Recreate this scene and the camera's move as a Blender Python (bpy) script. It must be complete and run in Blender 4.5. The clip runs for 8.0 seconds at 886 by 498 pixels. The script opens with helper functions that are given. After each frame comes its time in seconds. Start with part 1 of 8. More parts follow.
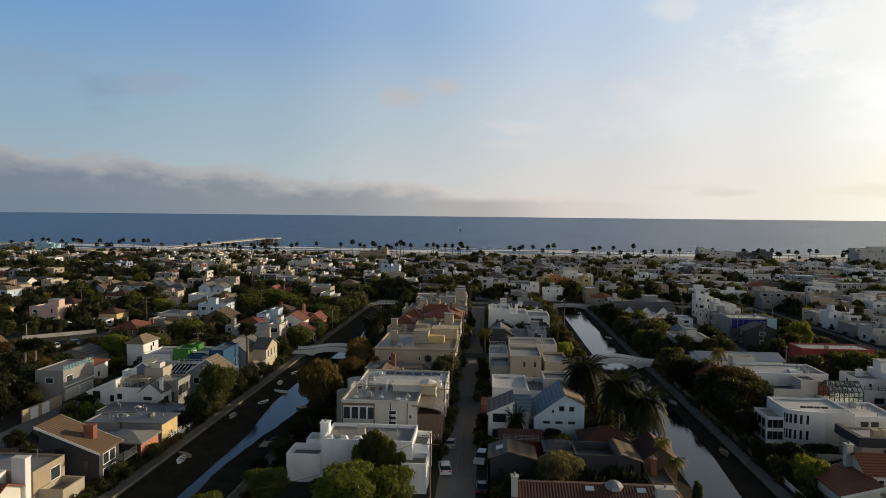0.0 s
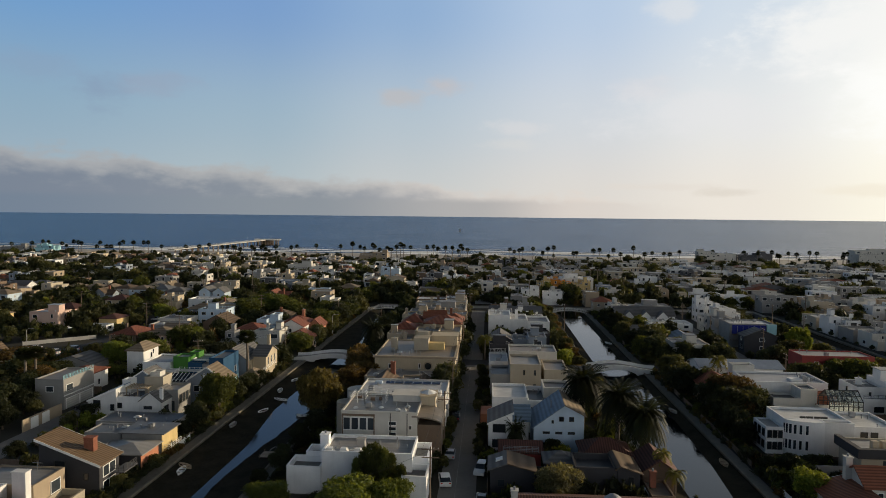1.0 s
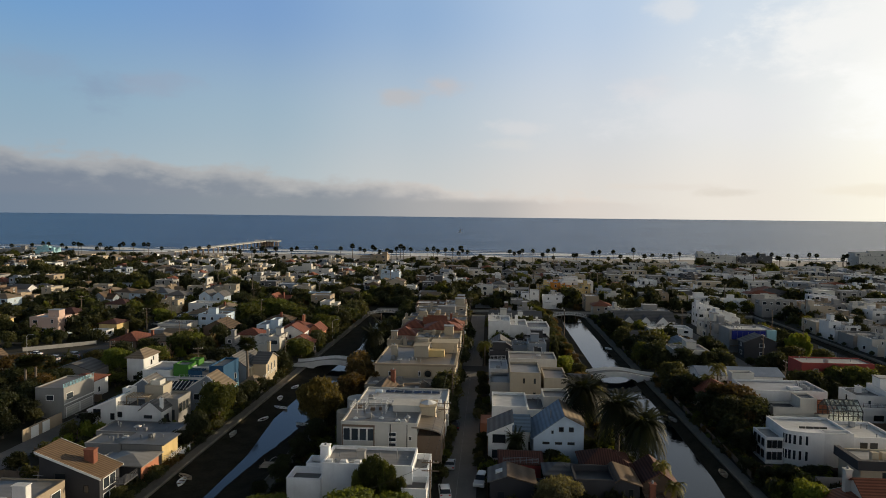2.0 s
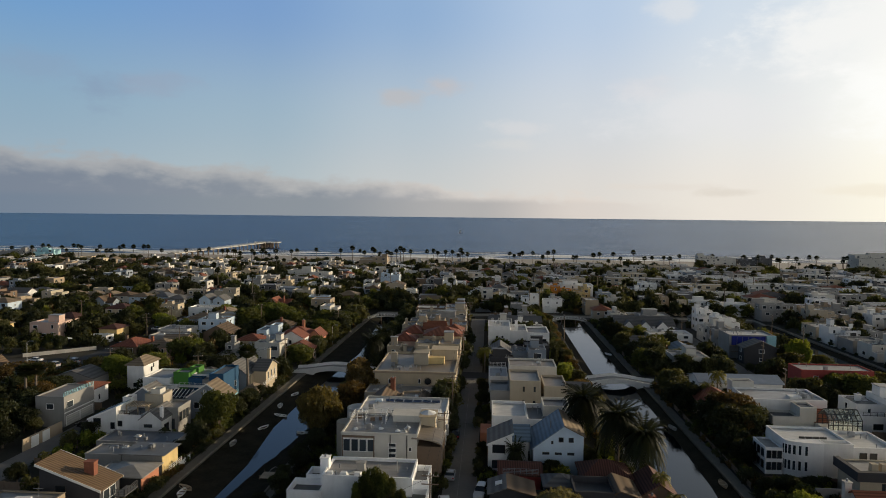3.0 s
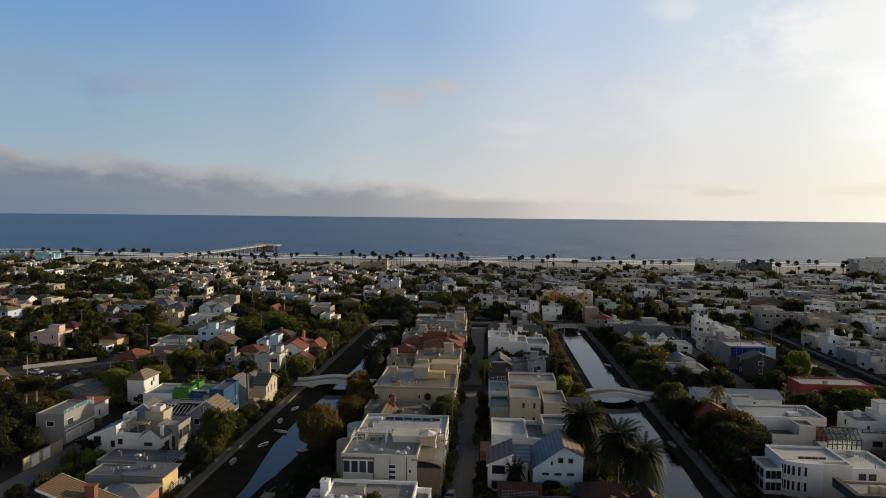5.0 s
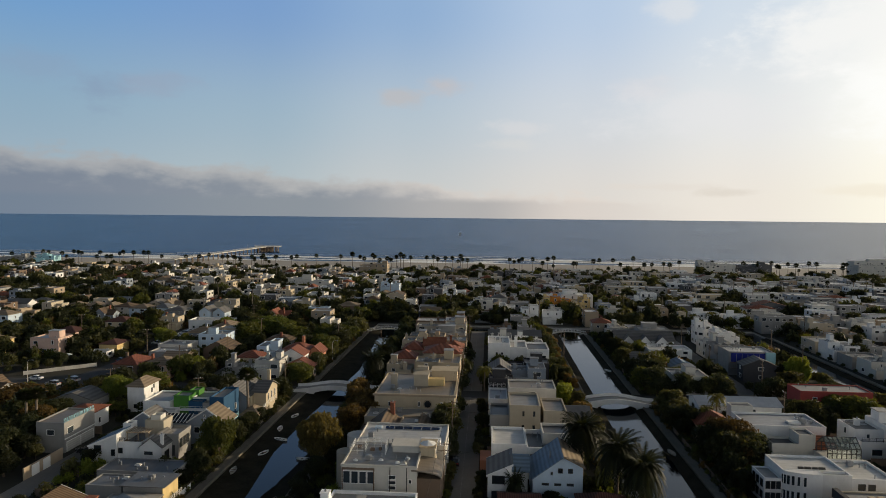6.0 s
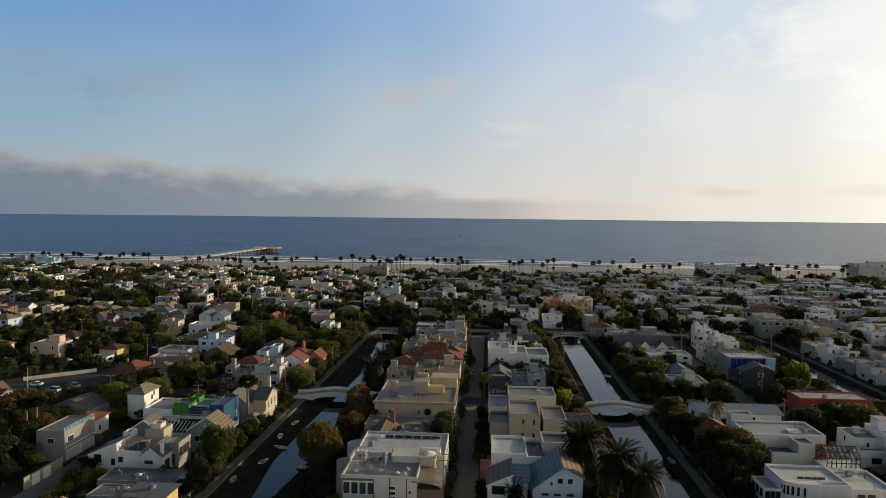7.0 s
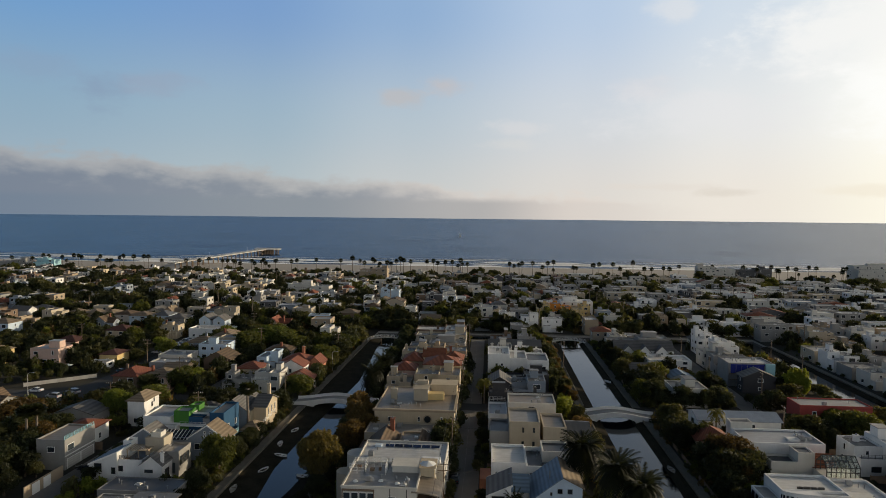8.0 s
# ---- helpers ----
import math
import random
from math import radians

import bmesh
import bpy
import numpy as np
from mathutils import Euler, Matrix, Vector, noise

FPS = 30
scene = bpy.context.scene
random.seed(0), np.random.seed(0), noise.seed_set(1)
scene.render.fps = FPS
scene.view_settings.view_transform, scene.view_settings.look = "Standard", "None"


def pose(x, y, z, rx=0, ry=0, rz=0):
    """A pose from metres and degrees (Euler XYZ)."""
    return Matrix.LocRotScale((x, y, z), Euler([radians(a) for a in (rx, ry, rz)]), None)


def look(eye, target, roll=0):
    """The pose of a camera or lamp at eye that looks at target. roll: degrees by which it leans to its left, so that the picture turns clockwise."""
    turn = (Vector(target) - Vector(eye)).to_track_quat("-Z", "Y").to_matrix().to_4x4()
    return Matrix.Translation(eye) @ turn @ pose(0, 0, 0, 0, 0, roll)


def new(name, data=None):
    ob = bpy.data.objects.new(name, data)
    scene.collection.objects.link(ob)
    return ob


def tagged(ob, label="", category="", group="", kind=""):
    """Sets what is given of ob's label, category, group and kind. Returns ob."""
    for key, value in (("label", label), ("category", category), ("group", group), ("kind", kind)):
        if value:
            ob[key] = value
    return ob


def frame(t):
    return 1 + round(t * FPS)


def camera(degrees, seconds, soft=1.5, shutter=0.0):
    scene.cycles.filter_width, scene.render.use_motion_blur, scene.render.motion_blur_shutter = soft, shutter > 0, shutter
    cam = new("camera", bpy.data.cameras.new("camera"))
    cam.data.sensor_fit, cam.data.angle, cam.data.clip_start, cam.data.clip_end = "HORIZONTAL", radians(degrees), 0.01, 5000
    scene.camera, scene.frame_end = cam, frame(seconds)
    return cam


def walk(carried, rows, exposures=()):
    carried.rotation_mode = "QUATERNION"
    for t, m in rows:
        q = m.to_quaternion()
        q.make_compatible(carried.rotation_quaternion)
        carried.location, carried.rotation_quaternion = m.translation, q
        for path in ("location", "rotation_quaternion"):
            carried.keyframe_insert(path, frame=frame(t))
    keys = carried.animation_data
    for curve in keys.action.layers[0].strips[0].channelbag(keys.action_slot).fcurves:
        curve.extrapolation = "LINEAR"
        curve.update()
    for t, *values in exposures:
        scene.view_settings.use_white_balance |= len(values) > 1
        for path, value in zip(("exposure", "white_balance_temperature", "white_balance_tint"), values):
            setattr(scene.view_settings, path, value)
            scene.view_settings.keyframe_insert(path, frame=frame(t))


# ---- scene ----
cam = camera(68.0, 8.0, 0.9)
YAW, PITCH, ROLL = 4.04, -2.88, 0.61
PATH = [(0.0, 0, 0, 42.0), (4.0, 0, 0, 49.8), (8.0, 0, 0, 57.6)]
EXPOSURE = -0.06
walk(cam, [(t, pose(x, y, z, 0, 0, YAW) @ pose(0, 0, 0, 90 + PITCH) @ pose(0, 0, 0, 0, 0, ROLL)) for t, x, y, z in PATH],
     [(0.0, EXPOSURE), (8.0, EXPOSURE)])

# ---- sky and sun ----
SUN_AZ, SUN_EL = 60.0, 11.5     # degrees to the right of the street's line, degrees above the horizon


class Tree:
    """Shorthand for a node tree."""

    def __init__(self, tree):
        self.t = tree
        self.t.nodes.clear()

    def node(self, kind, inputs=()):
        n = self.t.nodes.new(kind)
        for key, value in dict(inputs).items():
            if isinstance(value, bpy.types.NodeSocket):
                self.t.links.new(value, n.inputs[key])
            else:
                n.inputs[key].default_value = value
        return n

    def math(self, op, a, b=0.0, clamp=False):
        n = self.node("ShaderNodeMath", {0: a, 1: b})
        n.operation, n.use_clamp = op, clamp
        return n.outputs[0]

    def mix(self, fac, a, b, blend="MIX"):
        n = self.node("ShaderNodeMix")
        n.data_type, n.blend_type = "RGBA", blend
        for key, value in ((0, fac), (6, a), (7, b)):
            if isinstance(value, bpy.types.NodeSocket):
                self.t.links.new(value, n.inputs[key])
            else:
                n.inputs[key].default_value = value
        return n.outputs[2]

    def ramp(self, fac, lo, hi):
        n = self.node("ShaderNodeMapRange", {0: fac, 1: lo, 2: hi})
        n.interpolation_type = "SMOOTHSTEP"
        return n.outputs[0]

    def noise(self, vector, scale, detail=3.0, rough=0.55):
        return self.node("ShaderNodeTexNoise", {"Vector": vector, "Scale": scale, "Detail": detail, "Roughness": rough}).outputs[0]


def make_world():
    world = bpy.data.worlds.new("evening_sky")
    scene.world = world
    world.use_nodes = True
    t = Tree(world.node_tree)
    air = t.node("ShaderNodeTexSky")
    air.sky_type, air.sun_disc, air.sun_elevation, air.sun_rotation = "NISHITA", False, radians(SUN_EL), radians(SUN_AZ)
    air.air_density, air.dust_density, air.ozone_density, air.altitude = 1.0, 1.0, 1.5, 10.0
    sky = t.mix(1.0, air.outputs[0], (0.31, 0.31, 0.31, 1), "MULTIPLY")
    way = t.node("ShaderNodeTexCoord").outputs["Generated"]
    xyz = t.node("ShaderNodeSeparateXYZ", {0: way})
    az = t.math("ARCTAN2", xyz.outputs[0], xyz.outputs[1])
    el = xyz.outputs[2]
    span = t.math("DIVIDE", t.math("ADD", az, 0.70), 1.40)

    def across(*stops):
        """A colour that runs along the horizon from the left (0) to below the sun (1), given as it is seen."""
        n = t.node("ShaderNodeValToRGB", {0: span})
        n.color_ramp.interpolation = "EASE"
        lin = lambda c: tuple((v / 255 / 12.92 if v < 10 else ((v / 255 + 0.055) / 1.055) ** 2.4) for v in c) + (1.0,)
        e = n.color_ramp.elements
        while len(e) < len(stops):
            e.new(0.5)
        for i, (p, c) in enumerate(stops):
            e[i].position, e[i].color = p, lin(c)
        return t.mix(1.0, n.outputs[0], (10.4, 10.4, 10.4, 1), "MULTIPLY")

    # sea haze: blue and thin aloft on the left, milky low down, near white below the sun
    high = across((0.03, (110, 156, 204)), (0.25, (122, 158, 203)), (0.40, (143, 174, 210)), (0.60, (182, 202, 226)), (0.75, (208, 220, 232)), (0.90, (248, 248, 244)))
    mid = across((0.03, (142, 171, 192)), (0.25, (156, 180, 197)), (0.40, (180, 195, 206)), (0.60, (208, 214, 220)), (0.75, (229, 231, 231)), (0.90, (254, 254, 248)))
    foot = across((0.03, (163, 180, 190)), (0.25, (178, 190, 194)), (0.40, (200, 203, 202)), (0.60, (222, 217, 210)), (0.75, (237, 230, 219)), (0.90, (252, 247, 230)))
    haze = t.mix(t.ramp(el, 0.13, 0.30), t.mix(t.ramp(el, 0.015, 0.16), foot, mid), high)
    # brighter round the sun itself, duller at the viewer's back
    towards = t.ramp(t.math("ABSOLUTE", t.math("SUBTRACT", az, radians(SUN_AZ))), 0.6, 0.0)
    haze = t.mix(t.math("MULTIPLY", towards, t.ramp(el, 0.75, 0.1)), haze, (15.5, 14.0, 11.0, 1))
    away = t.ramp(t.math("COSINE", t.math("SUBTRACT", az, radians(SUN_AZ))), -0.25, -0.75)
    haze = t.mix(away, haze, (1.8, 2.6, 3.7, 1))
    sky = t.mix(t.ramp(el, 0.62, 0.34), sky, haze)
    # a low bank of grey cloud over the sea, falling away to the right
    flat = t.node("ShaderNodeCombineXYZ", {0: az, 1: t.math("MULTIPLY", el, 2.0), 2: 0.0}).outputs[0]
    lumps, fluff = t.noise(flat, 9.0, 4.0, 0.55), t.noise(flat, 26.0, 5.0, 0.6)
    top = t.math("ADD", t.math("MULTIPLY", az, -0.070), 0.041)
    top = t.math("ADD", top, t.math("MULTIPLY", t.math("SUBTRACT", lumps, 0.5), 0.07))
    top = t.math("ADD", top, t.math("MULTIPLY", t.math("SUBTRACT", fluff, 0.5), 0.022))
    below = t.math("SUBTRACT", top, el)
    bank = t.math("MULTIPLY", t.ramp(below, -0.004, 0.012), t.ramp(az, 0.36, 0.06))
    lit = across((0.0, (166, 168, 171)), (0.30, (178, 178, 178)), (0.50, (214, 207, 200)), (0.66, (232, 219, 207)), (0.90, (250, 242, 226)))
    dull = across((0.0, (119, 129, 145)), (0.30, (134, 141, 151)), (0.48, (174, 173, 174)), (0.60, (212, 203, 196)), (0.90, (244, 234, 218)))
    base = across((0.0, (112, 126, 144)), (0.30, (136, 143, 151)), (0.48, (174, 172, 171)), (0.60, (216, 207, 199)), (0.90, (247, 238, 222)))
    shade = t.mix(t.ramp(below, 0.004, 0.036), lit, dull)
    billow = t.math("MULTIPLY", t.ramp(t.noise(flat, 15.0, 5.0, 0.6), 0.46, 0.68), t.ramp(below, 0.062, 0.012))
    shade = t.mix(t.math("MULTIPLY", billow, 0.75), shade, lit)
    shade = t.mix(t.ramp(el, 0.030, 0.018), shade, base)
    sky = t.mix(t.math("MULTIPLY", bank, 0.93), sky, shade)
    # loose clouds: azimuth, height, half width, half height, weight, colour
    torn = t.math("MULTIPLY", t.math("SUBTRACT", t.noise(flat, 15.0, 5.0, 0.62), 0.5), 2.6)
    for a0, e0, wa, we, weight, col in ((0.47, 0.235, 0.13, 0.055, 0.85, (246, 246, 244)), (0.56, 0.16, 0.10, 0.06, 0.9, (255, 255, 252)), (0.258, 0.285, 0.034, 0.024, 0.6, (226, 228, 230)),
                                        (0.30, 0.15, 0.15, 0.040, 0.45, (232, 231, 232)), (0.229, 0.183, 0.060, 0.020, 0.4, (220, 219, 222)), (0.040, 0.132, 0.055, 0.012, 0.45, (222, 220, 220)),
                                        (0.030, 0.108, 0.045, 0.010, 0.4, (218, 217, 214)), (-0.074, 0.190, 0.034, 0.016, 0.65, (196, 190, 190)), (-0.140, 0.174, 0.038, 0.016, 0.6, (192, 186, 184)),
                                        (-0.553, 0.160, 0.034, 0.036, 0.5, (134, 152, 178)), (-0.478, 0.175, 0.050, 0.018, 0.5, (152, 164, 184)), (-0.620, 0.186, 0.080, 0.020, 0.35, (140, 160, 185)),
                                        (0.335, 0.036, 0.045, 0.007, 0.6, (219, 211, 199)), (0.498, 0.038, 0.060, 0.008, 0.5, (240, 230, 210)), (0.24, 0.045, 0.09, 0.006, 0.4, (226, 217, 207))):
        d = t.node("ShaderNodeCombineXYZ", {0: t.math("DIVIDE", t.math("SUBTRACT", az, a0), wa), 1: t.math("DIVIDE", t.math("SUBTRACT", el, e0), we)}).outputs[0]
        far = t.node("ShaderNodeVectorMath", {0: d})
        far.operation = "LENGTH"
        puff = t.ramp(t.math("ADD", far.outputs["Value"], torn), 1.25, 0.15)
        tone = tuple(10.4 * ((v / 255 + 0.055) / 1.055) ** 2.4 for v in col) + (1.0,)
        sky = t.mix(t.math("MULTIPLY", puff, weight), sky, tone)
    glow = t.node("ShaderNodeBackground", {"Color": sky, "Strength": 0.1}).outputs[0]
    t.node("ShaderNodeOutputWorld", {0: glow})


make_world()
sun_data = bpy.data.lights.new("sun", "SUN")
sun_data.energy, sun_data.angle, sun_data.color = 4.0, radians(0.6), (1.0, 0.81, 0.55)
sun = new("sun", sun_data)
_d = Vector((math.sin(radians(SUN_AZ)) * math.cos(radians(SUN_EL)), math.cos(radians(SUN_AZ)) * math.cos(radians(SUN_EL)), math.sin(radians(SUN_EL))))
sun.matrix_world = look(_d * 300, (0, 0, 0))


# ---- materials ----
def plain(name, color, rough=0.8, scale=0.5, vary=0.18, bump=0.15, fine=9.0, metal=0.0, tint=0.10, spec=0.3):
    """A weathered surface: broad stains, fine grain, a shade of its own for each object."""
    m = bpy.data.materials.new(name)
    m.use_nodes = True
    t = Tree(m.node_tree)
    at = t.node("ShaderNodeNewGeometry").outputs["Position"]
    stain, grain = t.noise(at, scale, 4.0), t.noise(at, fine, 3.0, 0.7)
    runs = t.noise(t.node("ShaderNodeMapping", {0: at, 3: (1.6, 1.6, 0.14)}).outputs[0], 1.0, 3.0, 0.6)
    own = t.node("ShaderNodeObjectInfo").outputs["Random"]
    level = t.math("ADD", t.math("MULTIPLY", stain, vary * 2), t.math("MULTIPLY", grain, vary))
    level = t.math("ADD", level, t.math("MULTIPLY", runs, vary * 0.8))
    level = t.math("ADD", level, 1.0 - vary * 1.9)
    level = t.math("ADD", level, t.math("MULTIPLY", t.math("SUBTRACT", own, 0.5), tint * 2))
    col = t.mix(1.0, (*color, 1), level, "MULTIPLY")
    b = t.node("ShaderNodeBump", {"Strength": bump, "Distance": 0.05, "Height": grain}).outputs[0]
    bsdf = t.node("ShaderNodeBsdfPrincipled", {"Base Color": col, "Roughness": rough, "Metallic": metal, "Normal": b, "Specular IOR Level": spec})
    t.node("ShaderNodeOutputMaterial", {0: bsdf.outputs[0]})
    return m


def ribbed(name, color, pitch, axis, rough=0.75, depth=0.06, dark=0.55, spec=0.3):
    """Rows of tiles, battens or boards: relief and darker joints across one axis."""
    m = bpy.data.materials.new(name)
    m.use_nodes = True
    t = Tree(m.node_tree)
    at = t.node("ShaderNodeTexCoord").outputs["Object"]
    rows = t.node("ShaderNodeTexWave", {"Vector": at, "Scale": 0.314 / pitch, "Distortion": 0.4, "Detail": 2.0, "Detail Scale": 2.0})
    rows.wave_type, rows.bands_direction = "BANDS", axis
    rows = rows.outputs[1]
    stain, grain = t.noise(at, 0.6, 4.0), t.noise(at, 6.0, 3.0, 0.7)
    own = t.node("ShaderNodeObjectInfo").outputs["Random"]
    level = t.math("ADD", t.math("MULTIPLY", stain, 0.5), t.math("MULTIPLY", grain, 0.35))
    level = t.math("ADD", level, t.math("ADD", 0.47, t.math("MULTIPLY", own, 0.2)))
    level = t.math("MULTIPLY", level, t.math("ADD", dark, t.math("MULTIPLY", rows, 1.0 - dark)))
    col = t.mix(1.0, (*color, 1), level, "MULTIPLY")
    b = t.node("ShaderNodeBump", {"Strength": 0.7, "Distance": depth, "Height": rows}).outputs[0]
    bsdf = t.node("ShaderNodeBsdfPrincipled", {"Base Color": col, "Roughness": rough, "Normal": b, "Specular IOR Level": spec})
    t.node("ShaderNodeOutputMaterial", {0: bsdf.outputs[0]})
    return m


def leafy(name, color, other, rough=0.6):
    """Leaves: a shade of its own for each leaf and each plant, with some light coming through."""
    m = bpy.data.materials.new(name)
    m.use_nodes = True
    t = Tree(m.node_tree)
    isle = t.node("ShaderNodeNewGeometry").outputs["Random Per Island"]
    own = t.node("ShaderNodeObjectInfo").outputs["Random"]
    at = t.node("ShaderNodeTexCoord").outputs["Object"]
    blend = t.math("ADD", t.math("MULTIPLY", isle, 0.55), t.math("MULTIPLY", t.noise(at, 0.5, 2.0), 0.5))
    col = t.mix(t.math("SUBTRACT", blend, 0.05, True), (*color, 1), (*other, 1))
    col = t.mix(1.0, col, t.math("ADD", 0.65, t.math("MULTIPLY", own, 0.7)), "MULTIPLY")
    bsdf = t.node("ShaderNodeBsdfPrincipled", {"Base Color": col, "Roughness": rough, "Specular IOR Level": 0.25})
    thin = t.node("ShaderNodeBsdfTranslucent", {"Color": t.mix(1.0, col, (1.9, 1.7, 0.9, 1), "MULTIPLY")})
    both = t.node("ShaderNodeMixShader", {0: 0.4, 1: bsdf.outputs[0], 2: thin.outputs[0]})
    t.node("ShaderNodeOutputMaterial", {0: both.outputs[0]})
    return m


def glassy(name, color=(0.02, 0.025, 0.03), rough=0.06):
    m = bpy.data.materials.new(name)
    m.use_nodes = True
    t = Tree(m.node_tree)
    own = t.node("ShaderNodeObjectInfo").outputs["Random"]
    col = t.mix(own, (*[c * 0.6 for c in color], 1), (*[c * 2.2 for c in color], 1))
    bsdf = t.node("ShaderNodeBsdfPrincipled", {"Base Color": col, "Roughness": rough, "Specular IOR Level": 0.6})
    t.node("ShaderNodeOutputMaterial", {0: bsdf.outputs[0]})
    return m


def watery(name, color, size, strength, rough=0.03, stretch=(1, 1, 1), depth=0.3, spec=0.5, ior=1.33, ruffle=0.0, lean=0.0):
    m = bpy.data.materials.new(name)
    m.use_nodes = True
    t = Tree(m.node_tree)
    at = t.node("ShaderNodeNewGeometry").outputs["Position"]
    at = t.node("ShaderNodeMapping", {0: at, 3: stretch}).outputs[0]
    waves = t.math("ADD", t.noise(at, 1.0 / size, 4.0, 0.6), t.math("MULTIPLY", t.noise(at, 0.12 / size, 3.0), 1.5))
    broad = t.noise(at, 0.02 / size, 3.0)
    col = t.mix(broad, (*[c * 0.75 for c in color], 1), (*[c * 1.3 for c in color], 1))
    if ruffle:
        long = t.noise(t.node("ShaderNodeMapping", {0: at, 3: (1.0, 0.22, 1.0)}).outputs[0], 0.022, 5.0, 0.7)
        broad = t.noise(t.node("ShaderNodeMapping", {0: at, 3: (0.35, 0.25, 1.0)}).outputs[0], 0.008, 3.0)
        streaks = t.math("ADD", t.math("MULTIPLY", t.ramp(long, 0.32, 0.72), 1.4), t.math("MULTIPLY", broad, 0.6))
        gain = t.math("ADD", 1.0 - ruffle, t.math("MULTIPLY", streaks, ruffle))
        col = t.mix(1.0, col, gain, "MULTIPLY")
        spec = t.math("MULTIPLY", gain, spec)
    b = t.node("ShaderNodeBump", {"Strength": strength, "Distance": depth, "Height": waves}).outputs[0]
    if lean:      # the faces of the swell, which roll in towards the beach
        n = t.node("ShaderNodeVectorMath", {0: b, 1: (0.0, -lean, 0.0)})
        n.operation = "ADD"
        b = t.node("ShaderNodeVectorMath", {0: n.outputs[0]})
        b.operation = "NORMALIZE"
        b = b.outputs[0]
    bsdf = t.node("ShaderNodeBsdfPrincipled", {"Base Color": col, "Roughness": rough, "Normal": b, "IOR": ior, "Specular IOR Level": spec})
    t.node("ShaderNodeOutputMaterial", {0: bsdf.outputs[0]})
    return m


WALLS = {
    "white": (0.74, 0.74, 0.73), "offwhite": (0.58, 0.56, 0.51), "cream": (0.50, 0.42, 0.30), "tan": (0.35, 0.28, 0.20), "beige": (0.41, 0.36, 0.28),
    "grey": (0.28, 0.275, 0.265), "darkgrey": (0.11, 0.11, 0.115), "bluegrey": (0.26, 0.30, 0.35), "paleblue": (0.48, 0.58, 0.68), "yellow": (0.62, 0.47, 0.22),
    "pink": (0.56, 0.40, 0.33), "terracotta": (0.45, 0.19, 0.11), "orange": (0.60, 0.24, 0.04), "brown": (0.17, 0.12, 0.085), "red": (0.32, 0.06, 0.05),
    "bright": (0.90, 0.90, 0.90), "blue": (0.02, 0.075, 0.155), "royal": (0.02, 0.03, 0.22), "green": (0.065, 0.20, 0.035), "teal": (0.35, 0.60, 0.66), "charcoal": (0.05, 0.05, 0.055),
}
MAT = {k: plain("stucco_" + k, c, 0.85, 0.35, 0.2, 0.2, 5.0, tint=0.07) for k, c in WALLS.items()}
ROOFS = {
    "r_white": (0.52, 0.51, 0.48), "r_grey": (0.145, 0.142, 0.135), "r_tan": (0.21, 0.175, 0.135), "r_dark": (0.07, 0.07, 0.07), "r_silver": (0.30, 0.31, 0.33), "r_blue": (0.20, 0.27, 0.36),
    "r_pale": (0.26, 0.247, 0.225),
}
MAT.update({k: ribbed("roofing_" + k[2:], c, 1.3, "X" if i % 2 else "Y", 0.52, 0.02, 0.93, 0.7) for i, (k, c) in enumerate(ROOFS.items())})
MAT["s_brown"] = ribbed("shingle_brown", (0.15, 0.105, 0.068), 0.55, "Z", dark=0.6)
MAT["s_grey"] = ribbed("shingle_grey", (0.17, 0.165, 0.16), 0.45, "Z", dark=0.65)
MAT["s_tan"] = ribbed("shingle_tan", (0.25, 0.195, 0.135), 0.5, "Z", dark=0.7)
MAT["s_blue"] = ribbed("shingle_blue", (0.19, 0.27, 0.36), 0.5, "Z", dark=0.7)
MAT["s_batten"] = ribbed("batten_brown", (0.18, 0.12, 0.07), 0.55, "Y", dark=0.6)
MAT["t_red"] = ribbed("clay_tile_red", (0.29, 0.10, 0.06), 0.42, "X", dark=0.45)
MAT["t_redy"] = ribbed("clay_tile_red_across", (0.31, 0.11, 0.06), 0.42, "Y", dark=0.45)
MAT["t_maroon"] = ribbed("clay_tile_maroon", (0.13, 0.055, 0.04), 0.42, "X", dark=0.45)
MAT["metal_roof"] = ribbed("standing_seam", (0.33, 0.38, 0.45), 0.6, "X", 0.45, 0.008, 0.95)
GLASS = glassy("window_glass")
TRIM = plain("trim_white", (0.80, 0.80, 0.78), 0.6, 0.8, 0.08, 0.05)
DARKTRIM = plain("trim_dark", (0.05, 0.05, 0.05), 0.6, 0.8, 0.1, 0.05)
GARAGE = ribbed("garage_panel", (0.55, 0.54, 0.51), 0.5, "Z", 0.6, dark=0.8)
CONCRETE = plain("concrete", (0.36, 0.35, 0.33), 0.85, 0.3, 0.2, 0.25, 5.0)
GUTTER = plain("gutter_concrete", (0.27, 0.265, 0.25), 0.9, 0.4, 0.6, 0.3, 2.0)
PALECON = plain("pale_concrete", (0.52, 0.50, 0.46), 0.85, 0.3, 0.18, 0.25, 5.0)
ASPHALT = plain("asphalt", (0.055, 0.055, 0.055), 0.9, 0.12, 0.3, 0.3, 3.0)
ALLEY = plain("alley_concrete", (0.185, 0.178, 0.168), 0.88, 0.16, 0.3, 0.3, 2.0)
SOIL = plain("yard_soil", (0.036, 0.034, 0.024), 0.95, 0.09, 0.4, 0.6, 1.5)
SAND = plain("beach_sand", (0.36, 0.335, 0.30), 0.95, 0.02, 0.1, 0.4, 0.6)
MOSSY = plain("mossy_edge", (0.19, 0.17, 0.135), 0.95, 0.5, 0.5, 0.6, 3.0)
